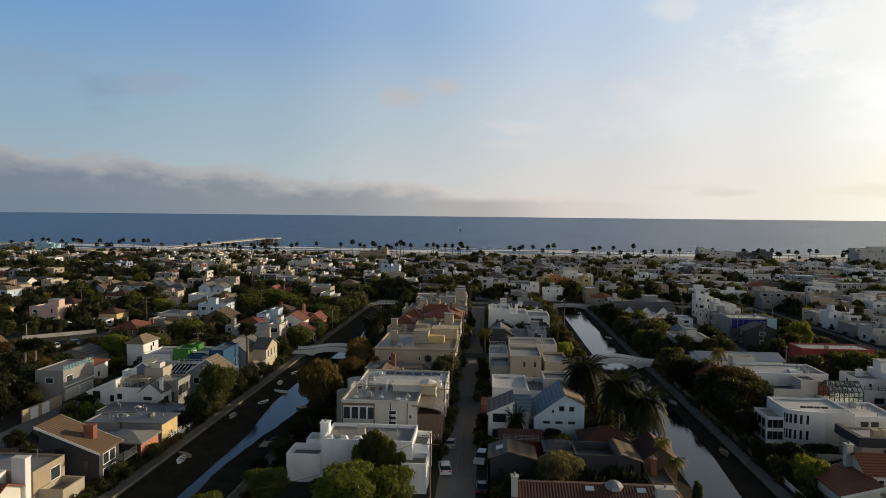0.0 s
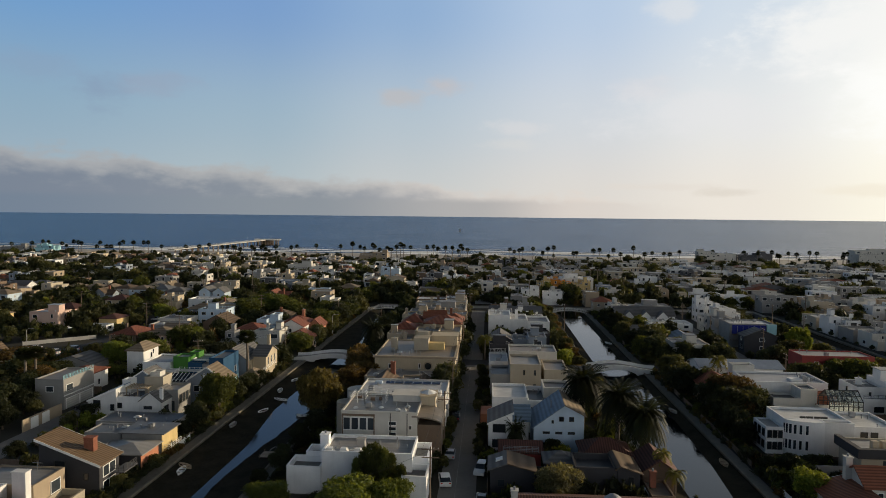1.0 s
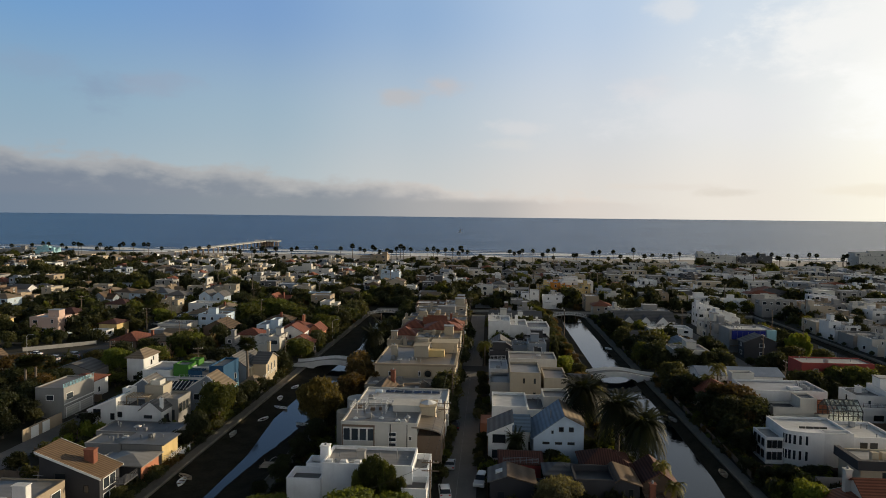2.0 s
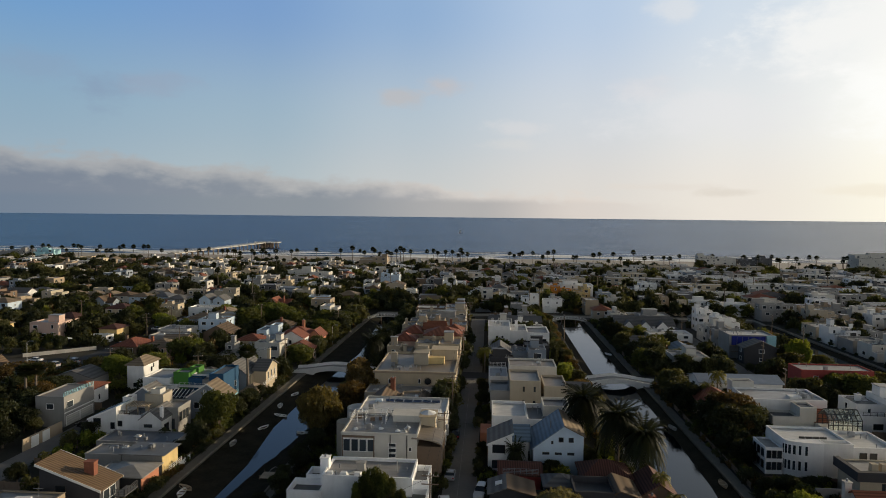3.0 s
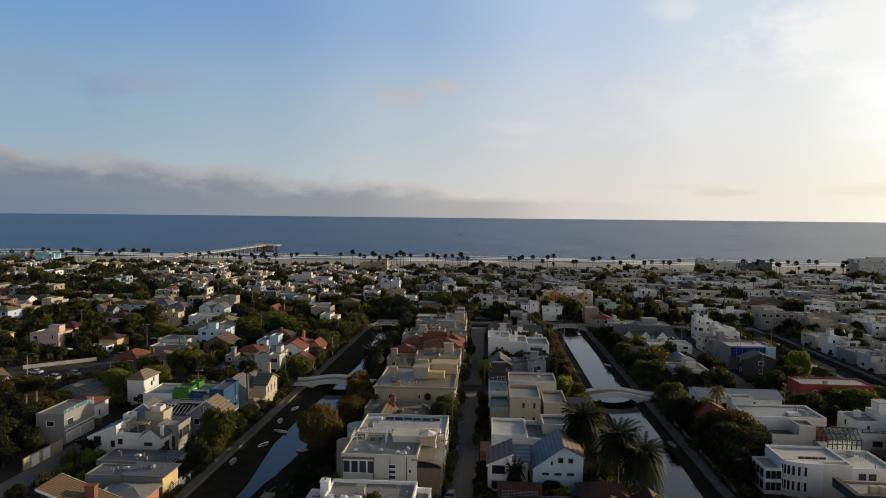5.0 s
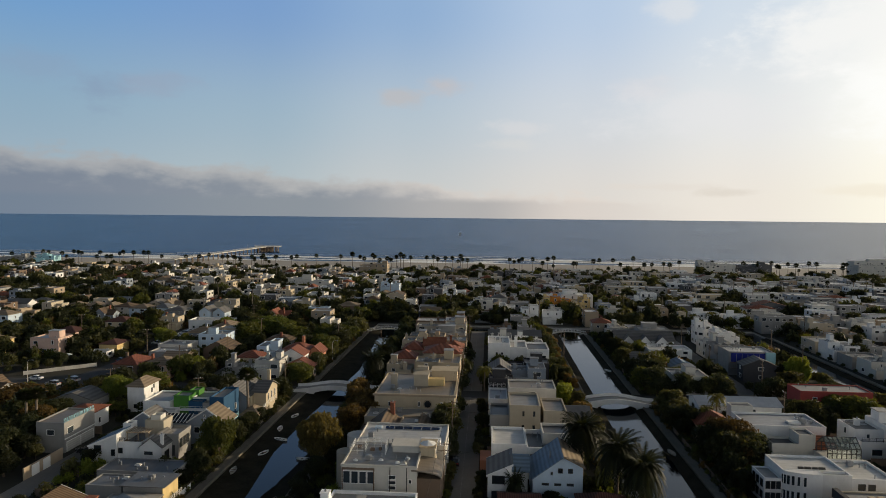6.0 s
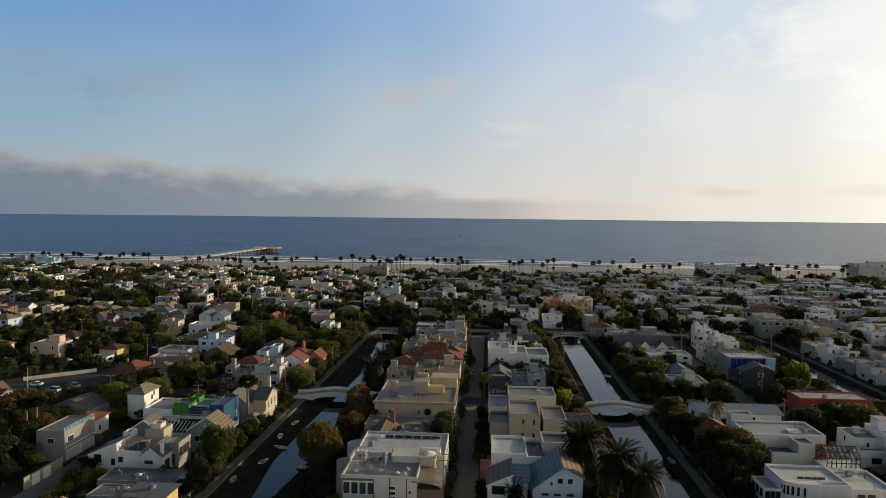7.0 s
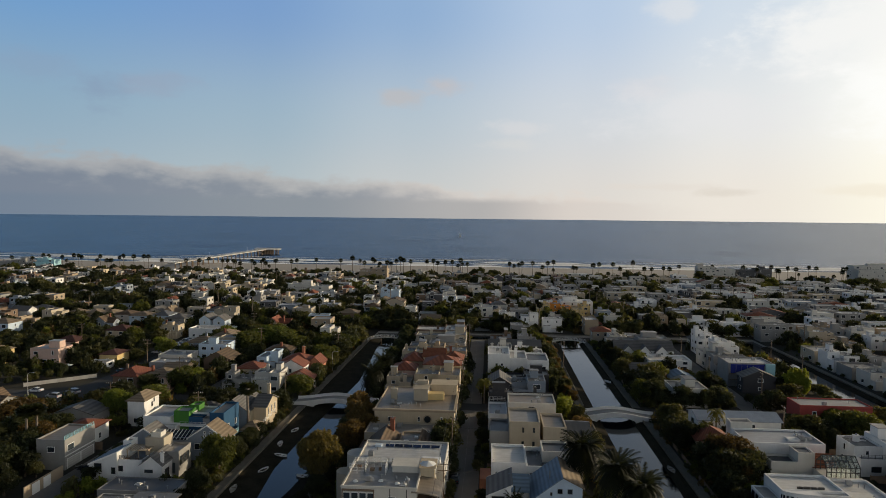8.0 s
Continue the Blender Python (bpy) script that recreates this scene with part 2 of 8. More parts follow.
WALK = plain("mossy_walk", (0.17, 0.155, 0.125), 0.9, 0.4, 0.35, 0.4, 3.0)
# real mud, its dark tone also painting tree reflections at the water's edge
MUD_REFLECTION = plain("mud_and_reflection", (0.030, 0.027, 0.018), 0.95, 0.3, 0.75, 0.8, 2.0, spec=0.05)
WOOD = plain("weathered_wood", (0.19, 0.14, 0.10), 0.8, 1.0, 0.3, 0.4, 8.0)
PALEWOOD = plain("pale_wood", (0.42, 0.34, 0.24), 0.75, 1.0, 0.25, 0.3, 8.0)
BRICK = plain("chimney_brick", (0.24, 0.09, 0.055), 0.85, 1.5, 0.3, 0.5, 6.0)
STEEL = plain("painted_steel", (0.30, 0.31, 0.32), 0.5, 1.0, 0.1, 0.05, metal=0.6)
RUBBER = plain("tyre_rubber", (0.02, 0.02, 0.02), 0.8, 2.0, 0.1, 0.1)
BARK = plain("bark", (0.11, 0.085, 0.06), 0.9, 1.2, 0.35, 0.7, 6.0)
PALMBARK = plain("palm_bark", (0.17, 0.14, 0.11), 0.9, 1.2, 0.3, 0.7, 5.0)
SOLAR = glassy("solar_cell", (0.010, 0.018, 0.045), 0.12)
FOAM = plain("sea_foam", (0.80, 0.82, 0.82), 0.9, 0.05, 0.12, 0.4, 0.7)
WATER = watery("canal_water", (0.004, 0.007, 0.010), 0.9, 0.05, 0.02, ior=1.26)
SEA = watery("sea_water", (0.001, 0.024, 0.078), 7.0, 0.5, 0.27, (0.35, 1, 1), 1.4, 0.5, ruffle=0.5, lean=0.12)
LEAF = {
    "olive": leafy("leaves_olive", (0.030, 0.036, 0.015), (0.098, 0.095, 0.034)),
    "autumn": leafy("leaves_autumn", (0.045, 0.042, 0.014), (0.15, 0.115, 0.032)),
    "green": leafy("leaves_green", (0.030, 0.044, 0.012), (0.13, 0.14, 0.030)),
    "dark": leafy("leaves_dark", (0.015, 0.021, 0.011), (0.052, 0.058, 0.024)),
    "bright": leafy("leaves_bright", (0.075, 0.105, 0.014), (0.20, 0.22, 0.035)),
    "rust": leafy("leaves_rust", (0.050, 0.038, 0.015), (0.155, 0.10, 0.034)),
    "palm": leafy("palm_fronds", (0.008, 0.012, 0.005), (0.036, 0.042, 0.014), 0.6),
    "feather": leafy("feather_fronds", (0.05, 0.055, 0.012), (0.20, 0.19, 0.04)),
    "lush": leafy("leaves_lush", (0.040, 0.060, 0.012), (0.155, 0.18, 0.032)),
    "pale": leafy("leaves_pale", (0.075, 0.075, 0.038), (0.19, 0.175, 0.09)),
    "straw": leafy("dead_fronds", (0.05, 0.037, 0.02), (0.11, 0.08, 0.04)),
}


# ---- mesh building ----
class Shape:
    """Collects faces for one mesh, with a material slot for each face."""

    def __init__(self):
        self.v, self.f, self.m = [], [], []

    def face(self, points, slot=0):
        n = len(self.v)
        self.v.extend(points)
        self.f.append(tuple(range(n, n + len(points))))
        self.m.append(slot)
        return self

    def hull(self, bottom, top, slot=0, caps=True):
        """A solid between two rings with as many points, both counter-clockwise from above."""
        n, k = len(self.v), len(bottom)
        self.v.extend(bottom)
        self.v.extend(top)
        for i in range(k):
            j = (i + 1) % k
            self.f.append((n + i, n + j, n + k + j, n + k + i))
            self.m.append(slot)
        if caps:
            self.f.append(tuple(n + k + i for i in range(k)))
            self.f.append(tuple(n + i for i in reversed(range(k))))
            self.m += [slot, slot]
        return self

    def box(self, x0, x1, y0, y1, z0, z1, slot=0):
        ring = [(x0, y0), (x1, y0), (x1, y1), (x0, y1)]
        return self.hull([(x, y, z0) for x, y in ring], [(x, y, z1) for x, y in ring], slot)

    def tube(self, path, radii, sides=7, slot=0):
        """A round, tapering limb along a path."""
        n = len(self.v)
        path = [Vector(p) for p in path]
        for i, (p, r) in enumerate(zip(path, radii)):
            d = (path[min(i + 1, len(path) - 1)] - path[max(i - 1, 0)]).normalized()
            a = d.cross(Vector((0.31, 0.95, 0.07))).normalized()
            b = d.cross(a)
            self.v.extend(tuple(p + r * (math.cos(w) * a + math.sin(w) * b)) for w in (2 * math.pi * k / sides for k in range(sides)))
        for i in range(len(path) - 1):
            for k in range(sides):
                j = (k + 1) % sides
                self.f.append((n + i * sides + k, n + i * sides + j, n + (i + 1) * sides + j, n + (i + 1) * sides + k))
                self.m.append(slot)
        self.f.append(tuple(n + (len(path) - 1) * sides + k for k in range(sides)))
        self.f.append(tuple(n + k for k in reversed(range(sides))))
        self.m += [slot, slot]
        return self

    def loft(self, rings, slot=0):
        """One closed skin through rings with as many points each."""
        n, k = len(self.v), len(rings[0])
        for ring in rings:
            self.v.extend(ring)
        for i in range(len(rings) - 1):
            for a in range(k):
                b = (a + 1) % k
                self.f.append((n + i * k + a, n + i * k + b, n + (i + 1) * k + b, n + (i + 1) * k + a))
                self.m.append(slot)
        self.f.append(tuple(n + a for a in reversed(range(k))))
        self.f.append(tuple(n + (len(rings) - 1) * k + a for a in range(k)))
        self.m += [slot, slot]
        return self

    def mesh(self, name, *materials, smooth=False):
        me = bpy.data.meshes.new(name)
        me.from_pydata([tuple(p) for p in self.v], [], self.f)
        for m in materials:
            me.materials.append(m)
        if len(materials) > 1:
            me.polygons.foreach_set("material_index", self.m)
        if smooth:
            me.polygons.foreach_set("use_smooth", [True] * len(me.polygons))
        me.update()
        return me


def part(name, shape, material, parent, label="", at=None, turn=0.0, smooth=False):
    """One mesh object under a thing or a part; shape may be a Shape or a mesh that alike parts share."""
    mats = material if isinstance(material, tuple) else (material,)
    me = shape.mesh(name, *mats, smooth=smooth) if isinstance(shape, Shape) else shape
    ob = new(name, me)
    ob.parent = parent
    if at is not None:
        ob.location = at
    if turn:
        ob.rotation_euler = (0, 0, turn)
    return tagged(ob, label)


def thing(name, label, category, at=(0, 0, 0), turn=0.0, group=""):
    ob = new(name)
    ob.empty_display_size = 0.5
    ob.location, ob.rotation_euler = at, (0, 0, turn)
    return tagged(ob, label, category, group)


def structure(name, shape, material, label, category, smooth=False):
    mats = material if isinstance(material, tuple) else (material,)
    ob = new(name, shape.mesh(name, *mats, smooth=smooth))
    return tagged(ob, label, category, kind="structure")


rnd = random.Random(7)

# ---- ground, water, streets ----
CANALS_X = [(-54.5, -38.0), (29.5, 44.0), (113.0, 126.0)]     # three canals along y
CANAL_Y = (40.0, 306.0)
CROSS_Y = (306.0, 321.0)                                      # the canal that joins them
CROSS_X = (-54.5, 126.0)
BED = -2.2


def make_ground():
    xs = sorted({-1500.0, 1500.0, *[v for c in CANALS_X for v in c]})
    ys = sorted({-60.0, *CANAL_Y, *CROSS_Y, 648.0})
    s = Shape()

    def wet(x, y):
        lane = any(a < x < b for a, b in CANALS_X)
        return (lane and CANAL_Y[0] < y < CANAL_Y[1]) or (CROSS_X[0] < x < CROSS_X[1] and CROSS_Y[0] < y < CROSS_Y[1])

    deep = {}
    for i in range(len(xs) - 1):
        for j in range(len(ys) - 1):
            deep[i, j] = wet((xs[i] + xs[i + 1]) / 2, (ys[j] + ys[j + 1]) / 2)
            z = BED if deep[i, j] else 0.0
            s.face([(xs[i], ys[j], z), (xs[i + 1], ys[j], z), (xs[i + 1], ys[j + 1], z), (xs[i], ys[j + 1], z)])
    for (i, j), here in deep.items():
        if not here:
            continue
        x0, x1, y0, y1 = xs[i], xs[i + 1], ys[j], ys[j + 1]
        if not deep.get((i - 1, j)):
            s.face([(x0, y0, BED), (x0, y1, BED), (x0, y1, 0), (x0, y0, 0)], 1)
        if not deep.get((i + 1, j)):
            s.face([(x1, y1, BED), (x1, y0, BED), (x1, y0, 0), (x1, y1, 0)], 1)
        if not deep.get((i, j - 1)):
            s.face([(x1, y0, BED), (x0, y0, BED), (x0, y0, 0), (x1, y0, 0)], 1)
        if not deep.get((i, j + 1)):
            s.face([(x0, y1, BED), (x1, y1, BED), (x1, y1, 0), (x0, y1, 0)], 1)
    structure("ground", s, (SOIL, CONCRETE), "dark soil of the house lots, cut by concrete-walled canals", "ground")


make_ground()


def water_sheet(name, x0, x1, y0, y1, label):
    structure(name, Shape().face([(x0, y0, -0.85), (x1, y0, -0.85), (x1, y1, -0.85), (x0, y1, -0.85)]), WATER, label, "water")


for n, (a, b) in enumerate(CANALS_X):
    water_sheet(f"water_{n + 1}", a, b, CANAL_Y[0], CANAL_Y[1], "still dark canal water mirroring the evening sky")
water_sheet("water_4", CROSS_X[0], CROSS_X[1], CROSS_Y[0], CROSS_Y[1], "still water of the cross canal near the beach")


def strip(name, x0, x1, y0, y1, z, material, label, category, thick=0.12):
    return structure(name, Shape().box(x0, x1, y0, y1, z - thick, z), material, label, category)


# alleys and streets along the canals
for n, x in enumerate((-4.6, -89.0, 79.5)):
    strip(f"road_{n + 1}", x - 3.0, x + 3.0, 45.0, 304.0, 0.03 + 0.006 * n, ALLEY, "narrow pale concrete service alley between house rows", "alley")
for n, x in enumerate((-130.0, -174.0, -216.0, -258.0, -300.0, 163.0, 205.0, 247.0)):
    strip(f"road_{n + 4}", x - 4.0, x + 4.0, 70.0, 300.0, 0.03 + 0.004 * n, ASPHALT, "grey asphalt side street with parked cars", "street")
for n, (y, w) in enumerate(((196.0, 3.6), (604.0, 3.0))):
    if y < 300:
        for k, (a, b) in enumerate(((-420.0, -58.5), (-34.5, 26.0), (47.5, 109.5), (129.5, 420.0))):
            strip(f"road_{20 + k}", a, b, y - w, y + w, 0.062, ASPHALT, "asphalt cross street leading over the canal bridges", "street")
    else:
        strip(f"road_{30 + n}", -720.0, 720.0, y - w, y + w, 0.062, ASPHALT, "asphalt street running parallel to the beach", "street")
# canal walks with their low edge walls
n = 0
for a, b in CANALS_X:
    for x0, x1, edge in ((a - 2.4, a - 0.35, a - 0.17), (b + 0.35, b + 2.4, b + 0.17)):
        for y0, y1 in ((44.0, 191.5), (200.5, 305.5)):
            n += 1
            strip(f"pavement_{n}", x0, x1, y0, y1, 0.05, WALK, "worn mossy concrete walk beside the canal", "walk")
            structure(f"trim_{n}", Shape().box(edge - 0.17, edge + 0.17, y0, y1, -1.2, 0.32), MOSSY, "low mossy concrete edge wall of the canal", "kerb wall")
WEST = ((90, 122, 145, 170, 227, 255, 285, 302), (9.2, 9.6, 6.8, 7.4, 11.0, 9.0, 6.4, 5.0))      # width of the western bank along the left canal, dark reflections included
n = 0
for a, b in CANALS_X:
    for x, sg in ((a, 1), (b, -1)):
        n += 1
        s, r0 = Shape(), random.Random(n)
        rings = []
        for y in np.arange(CANAL_Y[0] + 0.2, CANAL_Y[1], 2.5):
            # near ends widened: mud drawn where the water only mirrors dark trees
            w = float(np.interp(y, *WEST)) if n == 1 else float(np.interp(y, (84, 100, 120, 150), (6.8, 5.6, 3.6, 2.6))) if n == 4 else 3.6 if n == 3 else float(np.interp(y, (90, 112, 130, 145, 160), (7.6, 6.6, 5.2, 3.6, 2.4))) + 0.8 * math.sin(y / 9 + n) + r0.uniform(-0.25, 0.25)
            rings.append([(x + sg * 0.005, y, -2.1), (x + sg * 0.005, y, -0.12), (x + sg * 0.8, y, -0.28), (x + sg * w, y, -0.95), (x + sg * (w + 0.8), y, -2.1)])
        s.loft(rings)
        structure(f"trim_{20 + n}", s, MUD_REFLECTION, "dark muddy bank sloping into the canal, part standing for reflections", "bank")
strip("road_40", -138.5, -124.0, 256.0, 290.0, 0.016, ASPHALT, "asphalt yard of parked cars", "yard", 0.1)
strip("pavement_20", -54.0, 126.0, 321.4, 323.6, 0.05, WALK, "pale concrete walk along the cross canal", "walk")

# beach, surf and sea
s = Shape()
for x0, x1 in ((-1500.0, 1500.0),):
    for (y0, z0), (y1, z1) in (((626.0, -0.6), (648.0, 0.05)), ((648.0, 0.05), (700.0, 0.35)), ((700.0, 0.35), (745.0, 0.0)), ((745.0, 0.0), (760.0, -0.6)), ((760.0, -0.6), (800.0, -1.8))):
        s.face([(x0, y0, z0), (x1, y0, z0), (x1, y1, z1), (x0, y1, z1)])
structure("beach", s, SAND, "wide pale sand beach", "beach")


def make_sea():
    s = Shape()
    rows = [740.0, 800.0, 900.0, 1100.0, 1400.0, 1900.0, 2600.0, 3400.0, 4200.0, 4860.0]
    cols = np.linspace(-1.0, 1.0, 15)
    lift = lambda y: -0.45 + 39.0 * max(0.0, (y - 1100.0) / 3760.0) ** 1.6
    for y0, y1 in zip(rows, rows[1:]):
        for c0, c1 in zip(cols, cols[1:]):
            w0, w1 = 1500 + y0 * 0.75, 1500 + y1 * 0.75
            s.face([(c0 * w0, y0, lift(y0)), (c1 * w0, y0, lift(y0)), (c1 * w1, y1, lift(y1)), (c0 * w1, y1, lift(y1))])
    structure("sea", s, SEA, "deep blue ocean reaching to the horizon", "sea")


make_sea()


def surf_line(y, width, seed):
    s, r = Shape(), random.Random(seed)
    ph = [r.uniform(0, 6.3) for _ in range(4)]
    wave = lambda x: 5 * math.sin(x / 90 + ph[0]) + 3 * math.sin(x / 31 + ph[1])
    thick = lambda x: width * max(0.12, 0.6 + 0.5 * math.sin(x / 47 + ph[2]) + 0.35 * math.sin(x / 13 + ph[3]))
    x = -1300.0
    while x < 1300:
        a, b = x, x + 8.0
        s.face([(a, y + wave(a), -0.22), (b, y + wave(b), -0.22), (b, y + wave(b) + thick(b), -0.30), (a, y + wave(a) + thick(a), -0.30)])
        x = b
    tagged(new("surf", s.mesh("surf", FOAM)), "white line of breaking surf along the beach", "surf", kind="stuff")


for k, (y, w) in enumerate(((742.0, 34.0), (778.0, 34.0), (812.0, 22.0), (842.0, 10.0), (872.0, 6.0))):
    surf_line(y, w, k)


# ---- houses ----
cache = {}


def frame_ring(w, h, b=0.09, pane=False):
    """A window frame as one skin standing off the wall; the wall lies in the plane y = 0 and faces -y."""
    s = Shape()
    rect = lambda e, y: [(-w / 2 + e, y, e), (w / 2 - e, y, e), (w / 2 - e, y, h - e), (-w / 2 + e, y, h - e)]
    s.v = rect(0, 0.05) + rect(0, -0.10) + rect(b, -0.10) + rect(b, -0.03)
    for k in range(3):
        for i in range(4):
            j = (i + 1) % 4
            s.f.append((4 * k + i, 4 * k + j, 4 * k + 4 + j, 4 * k + 4 + i))
            s.m.append(0)
    if pane:
        s.f.append((12, 13, 14, 15))
        s.m.append(1)
    return s


def window_mesh(w, h, white=True):
    key = (round(w, 2), round(h, 2), white)
    if key not in cache:
        p = Shape().box(-w / 2 + 0.07, w / 2 - 0.07, -0.035, 0.04, 0.07, h - 0.07)
        cache[key] = (frame_ring(w, h).mesh("window", TRIM if white else DARKTRIM), p.mesh("pane", GLASS))
    return cache[key]


def window_whole(w, h):
    """Frame and pane in one mesh, for houses further off."""
    key = ("whole", round(w, 2), round(h, 2))
    if key not in cache:
        cache[key] = frame_ring(w, h, pane=True).mesh("window", TRIM, GLASS)
    return cache[key]


TURNS = {"s": 0.0, "e": math.pi / 2, "w": -math.pi / 2, "n": math.pi}


def add_window(house, side, box, u, z, w=1.2, h=1.2, white=True, pane=True):
    """A window on one side of a box-shaped body (x0, x1, y0, y1); u runs along that wall from -1 to 1."""
    x0, x1, y0, y1 = box
    cx, cy, hx, hy = (x0 + x1) / 2, (y0 + y1) / 2, (x1 - x0) / 2, (y1 - y0) / 2
    at = {"s": (cx + u * hx, y0, z), "n": (cx + u * hx, y1, z), "e": (x1, cy + u * hy, z), "w": (x0, cy + u * hy, z)}[side]
    if not pane:
        return part("window", window_whole(w, h), None, house, at=at, turn=TURNS[side])
    f, p = window_mesh(w, h, white)
    ob = part("window", f, None, house, at=at, turn=TURNS[side])
    part("pane", p, None, ob)
    return ob


def windows(house, box, h, r, sides="sew", white=True, dense=1.0, pane=True, base=0.0):
    storeys = max(1, round((h - base) / 3.1))
    for side in sides:
        length = (box[1] - box[0]) if side in "sn" else (box[3] - box[2])
        count = max(1, int(length / 3.6 * dense))
        for level in range(storeys):
            z = base + 0.95 + level * (h - base - 0.3) / storeys
            for k in range(count):
                if r.random() < 0.22:
                    continue
                w, hh = r.choice(((0.8, 1.2), (1.2, 1.2), (1.8, 1.3), (1.0, 1.5), (2.4, 1.5)))
                if z + hh > h - 0.45:
                    hh = max(0.6, h - 0.5 - z)
                add_window(house, side, box, (k + 0.5) / count * 2 - 1 + r.uniform(-0.1, 0.1), z, w, round(hh, 1), white, pane)


def flat_body(house, box, h, wall, roof, rim=0.5, z0=0.0, label="", cap=True):
    """Walls with a parapet round a sunken flat roof."""
    x0, x1, y0, y1 = box
    t, s = 0.22, Shape()
    outer = [(x0, y0), (x1, y0), (x1, y1), (x0, y1)]
    inner = [(x0 + t, y0 + t), (x1 - t, y0 + t), (x1 - t, y1 - t), (x0 + t, y1 - t)]
    s.hull([(x, y, z0) for x, y in outer], [(x, y, h) for x, y in outer], caps=False)
    for i in range(4):
        j = (i + 1) % 4
        s.face([(*outer[i], h), (*outer[j], h), (*inner[j], h), (*inner[i], h)])
        s.face([(*inner[i], h), (*inner[j], h), (*inner[j], h - rim - 0.1), (*inner[i], h - rim - 0.1)])
    w = part("wall", s, MAT[wall], house, label)
    part("roof", Shape().box(x0 + t, x1 - t, y0 + t, y1 - t, h - rim - 0.15, h - rim), MAT[roof], house)
    if cap:
        c = Shape()
        c.box(x0 - 0.05, x1 + 0.05, y0 - 0.05, y0 + t + 0.03, h, h + 0.06)
        c.box(x0 - 0.05, x1 + 0.05, y1 - t - 0.03, y1 + 0.05, h, h + 0.06)
        c.box(x0 - 0.05, x0 + t + 0.03, y0 + t + 0.03, y1 - t - 0.03, h, h + 0.06)
        c.box(x1 - t - 0.03, x1 + 0.05, y0 + t + 0.03, y1 - t - 0.03, h, h + 0.06)
        part("coping", c, MAT[wall], house)
    return w


def gable_body(house, box, eave, ridge, wall, roof, axis="y", z0=0.0, over=0.45, label=""):
    """Gabled walls under two sloping roof slabs; axis is the ridge's."""
    x0, x1, y0, y1 = box
    s = Shape()
    if axis == "y":
        m, half = (x0 + x1) / 2, (x1 - x0) / 2
        ring = [(x0, z0), (x1, z0), (x1, eave), (m, ridge), (x0, eave)]
        s.face([(x, y0, z) for x, z in ring])
        s.face([(x, y1, z) for x, z in reversed(ring)])
        s.face([(x1, y0, z0), (x1, y1, z0), (x1, y1, eave), (x1, y0, eave)])
        s.face([(x0, y1, z0), (x0, y0, z0), (x0, y0, eave), (x0, y1, eave)])
    else:
        m, half = (y0 + y1) / 2, (y1 - y0) / 2
        ring = [(y0, z0), (y0, eave), (m, ridge), (y1, eave), (y1, z0)]
        s.face([(x0, y, z) for y, z in ring])
        s.face([(x1, y, z) for y, z in reversed(ring)])
        s.face([(x0, y0, z0), (x1, y0, z0), (x1, y0, eave), (x0, y0, eave)])
        s.face([(x1, y1, z0), (x0, y1, z0), (x0, y1, eave), (x1, y1, eave)])
    part("wall", s, MAT[wall], house, label)
    k = (ridge - eave) / half
    t, lo = 0.2, eave - over * k
    for side in (-1, 1):
        r = Shape()
        far = m + side * (half + over)
        a, b = (y0 - over, y1 + over) if axis == "y" else (x0 - over, x1 + over)
        if axis == "y":
            quad = [(far, a, lo), (far, b, lo), (m, b, ridge), (m, a, ridge)]
        else:
            quad = [(a, far, lo), (b, far, lo), (b, m, ridge), (a, m, ridge)]
        if (side == 1) == (axis == "x"):
            quad = quad[::-1]
        r.hull([(x, y, z + 0.02) for x, y, z in quad], [(x, y, z + t) for x, y, z in quad])
        part("roof_slope", r, MAT[roof], house)


def lopsided_body(house, box, zl, zr, xr, ridge, wall, roof, roof_r, over=0.4):
    """A front gable whose ridge, along y at xr, stands off the middle, with unlike eaves."""
    x0, x1, y0, y1 = box
    s = Shape()
    ring = [(x0, 0), (x1, 0), (x1, zr), (xr, ridge), (x0, zl)]
    s.loft([[(x, y1, z) for x, z in ring], [(x, y0, z) for x, z in ring]])
    part("wall", s, MAT[wall], house)
    for xe, ze, m in ((x0, zl, roof), (x1, zr, roof_r)):
        k = (ze - ridge) / (xe - xr)
        xo = xe + over * (1 if xe > xr else -1)
        zo = ze + k * (xo - xe)
        q = [(xo, y0 - over, zo), (xr, y0 - over, ridge), (xr, y1 + over, ridge), (xo, y1 + over, zo)]
        if xe > xr:
            q = q[::-1]
        part("roof_slope", Shape().hull([(x, y, z + 0.02) for x, y, z in q], [(x, y, z + 0.2) for x, y, z in q]), MAT[m], house)


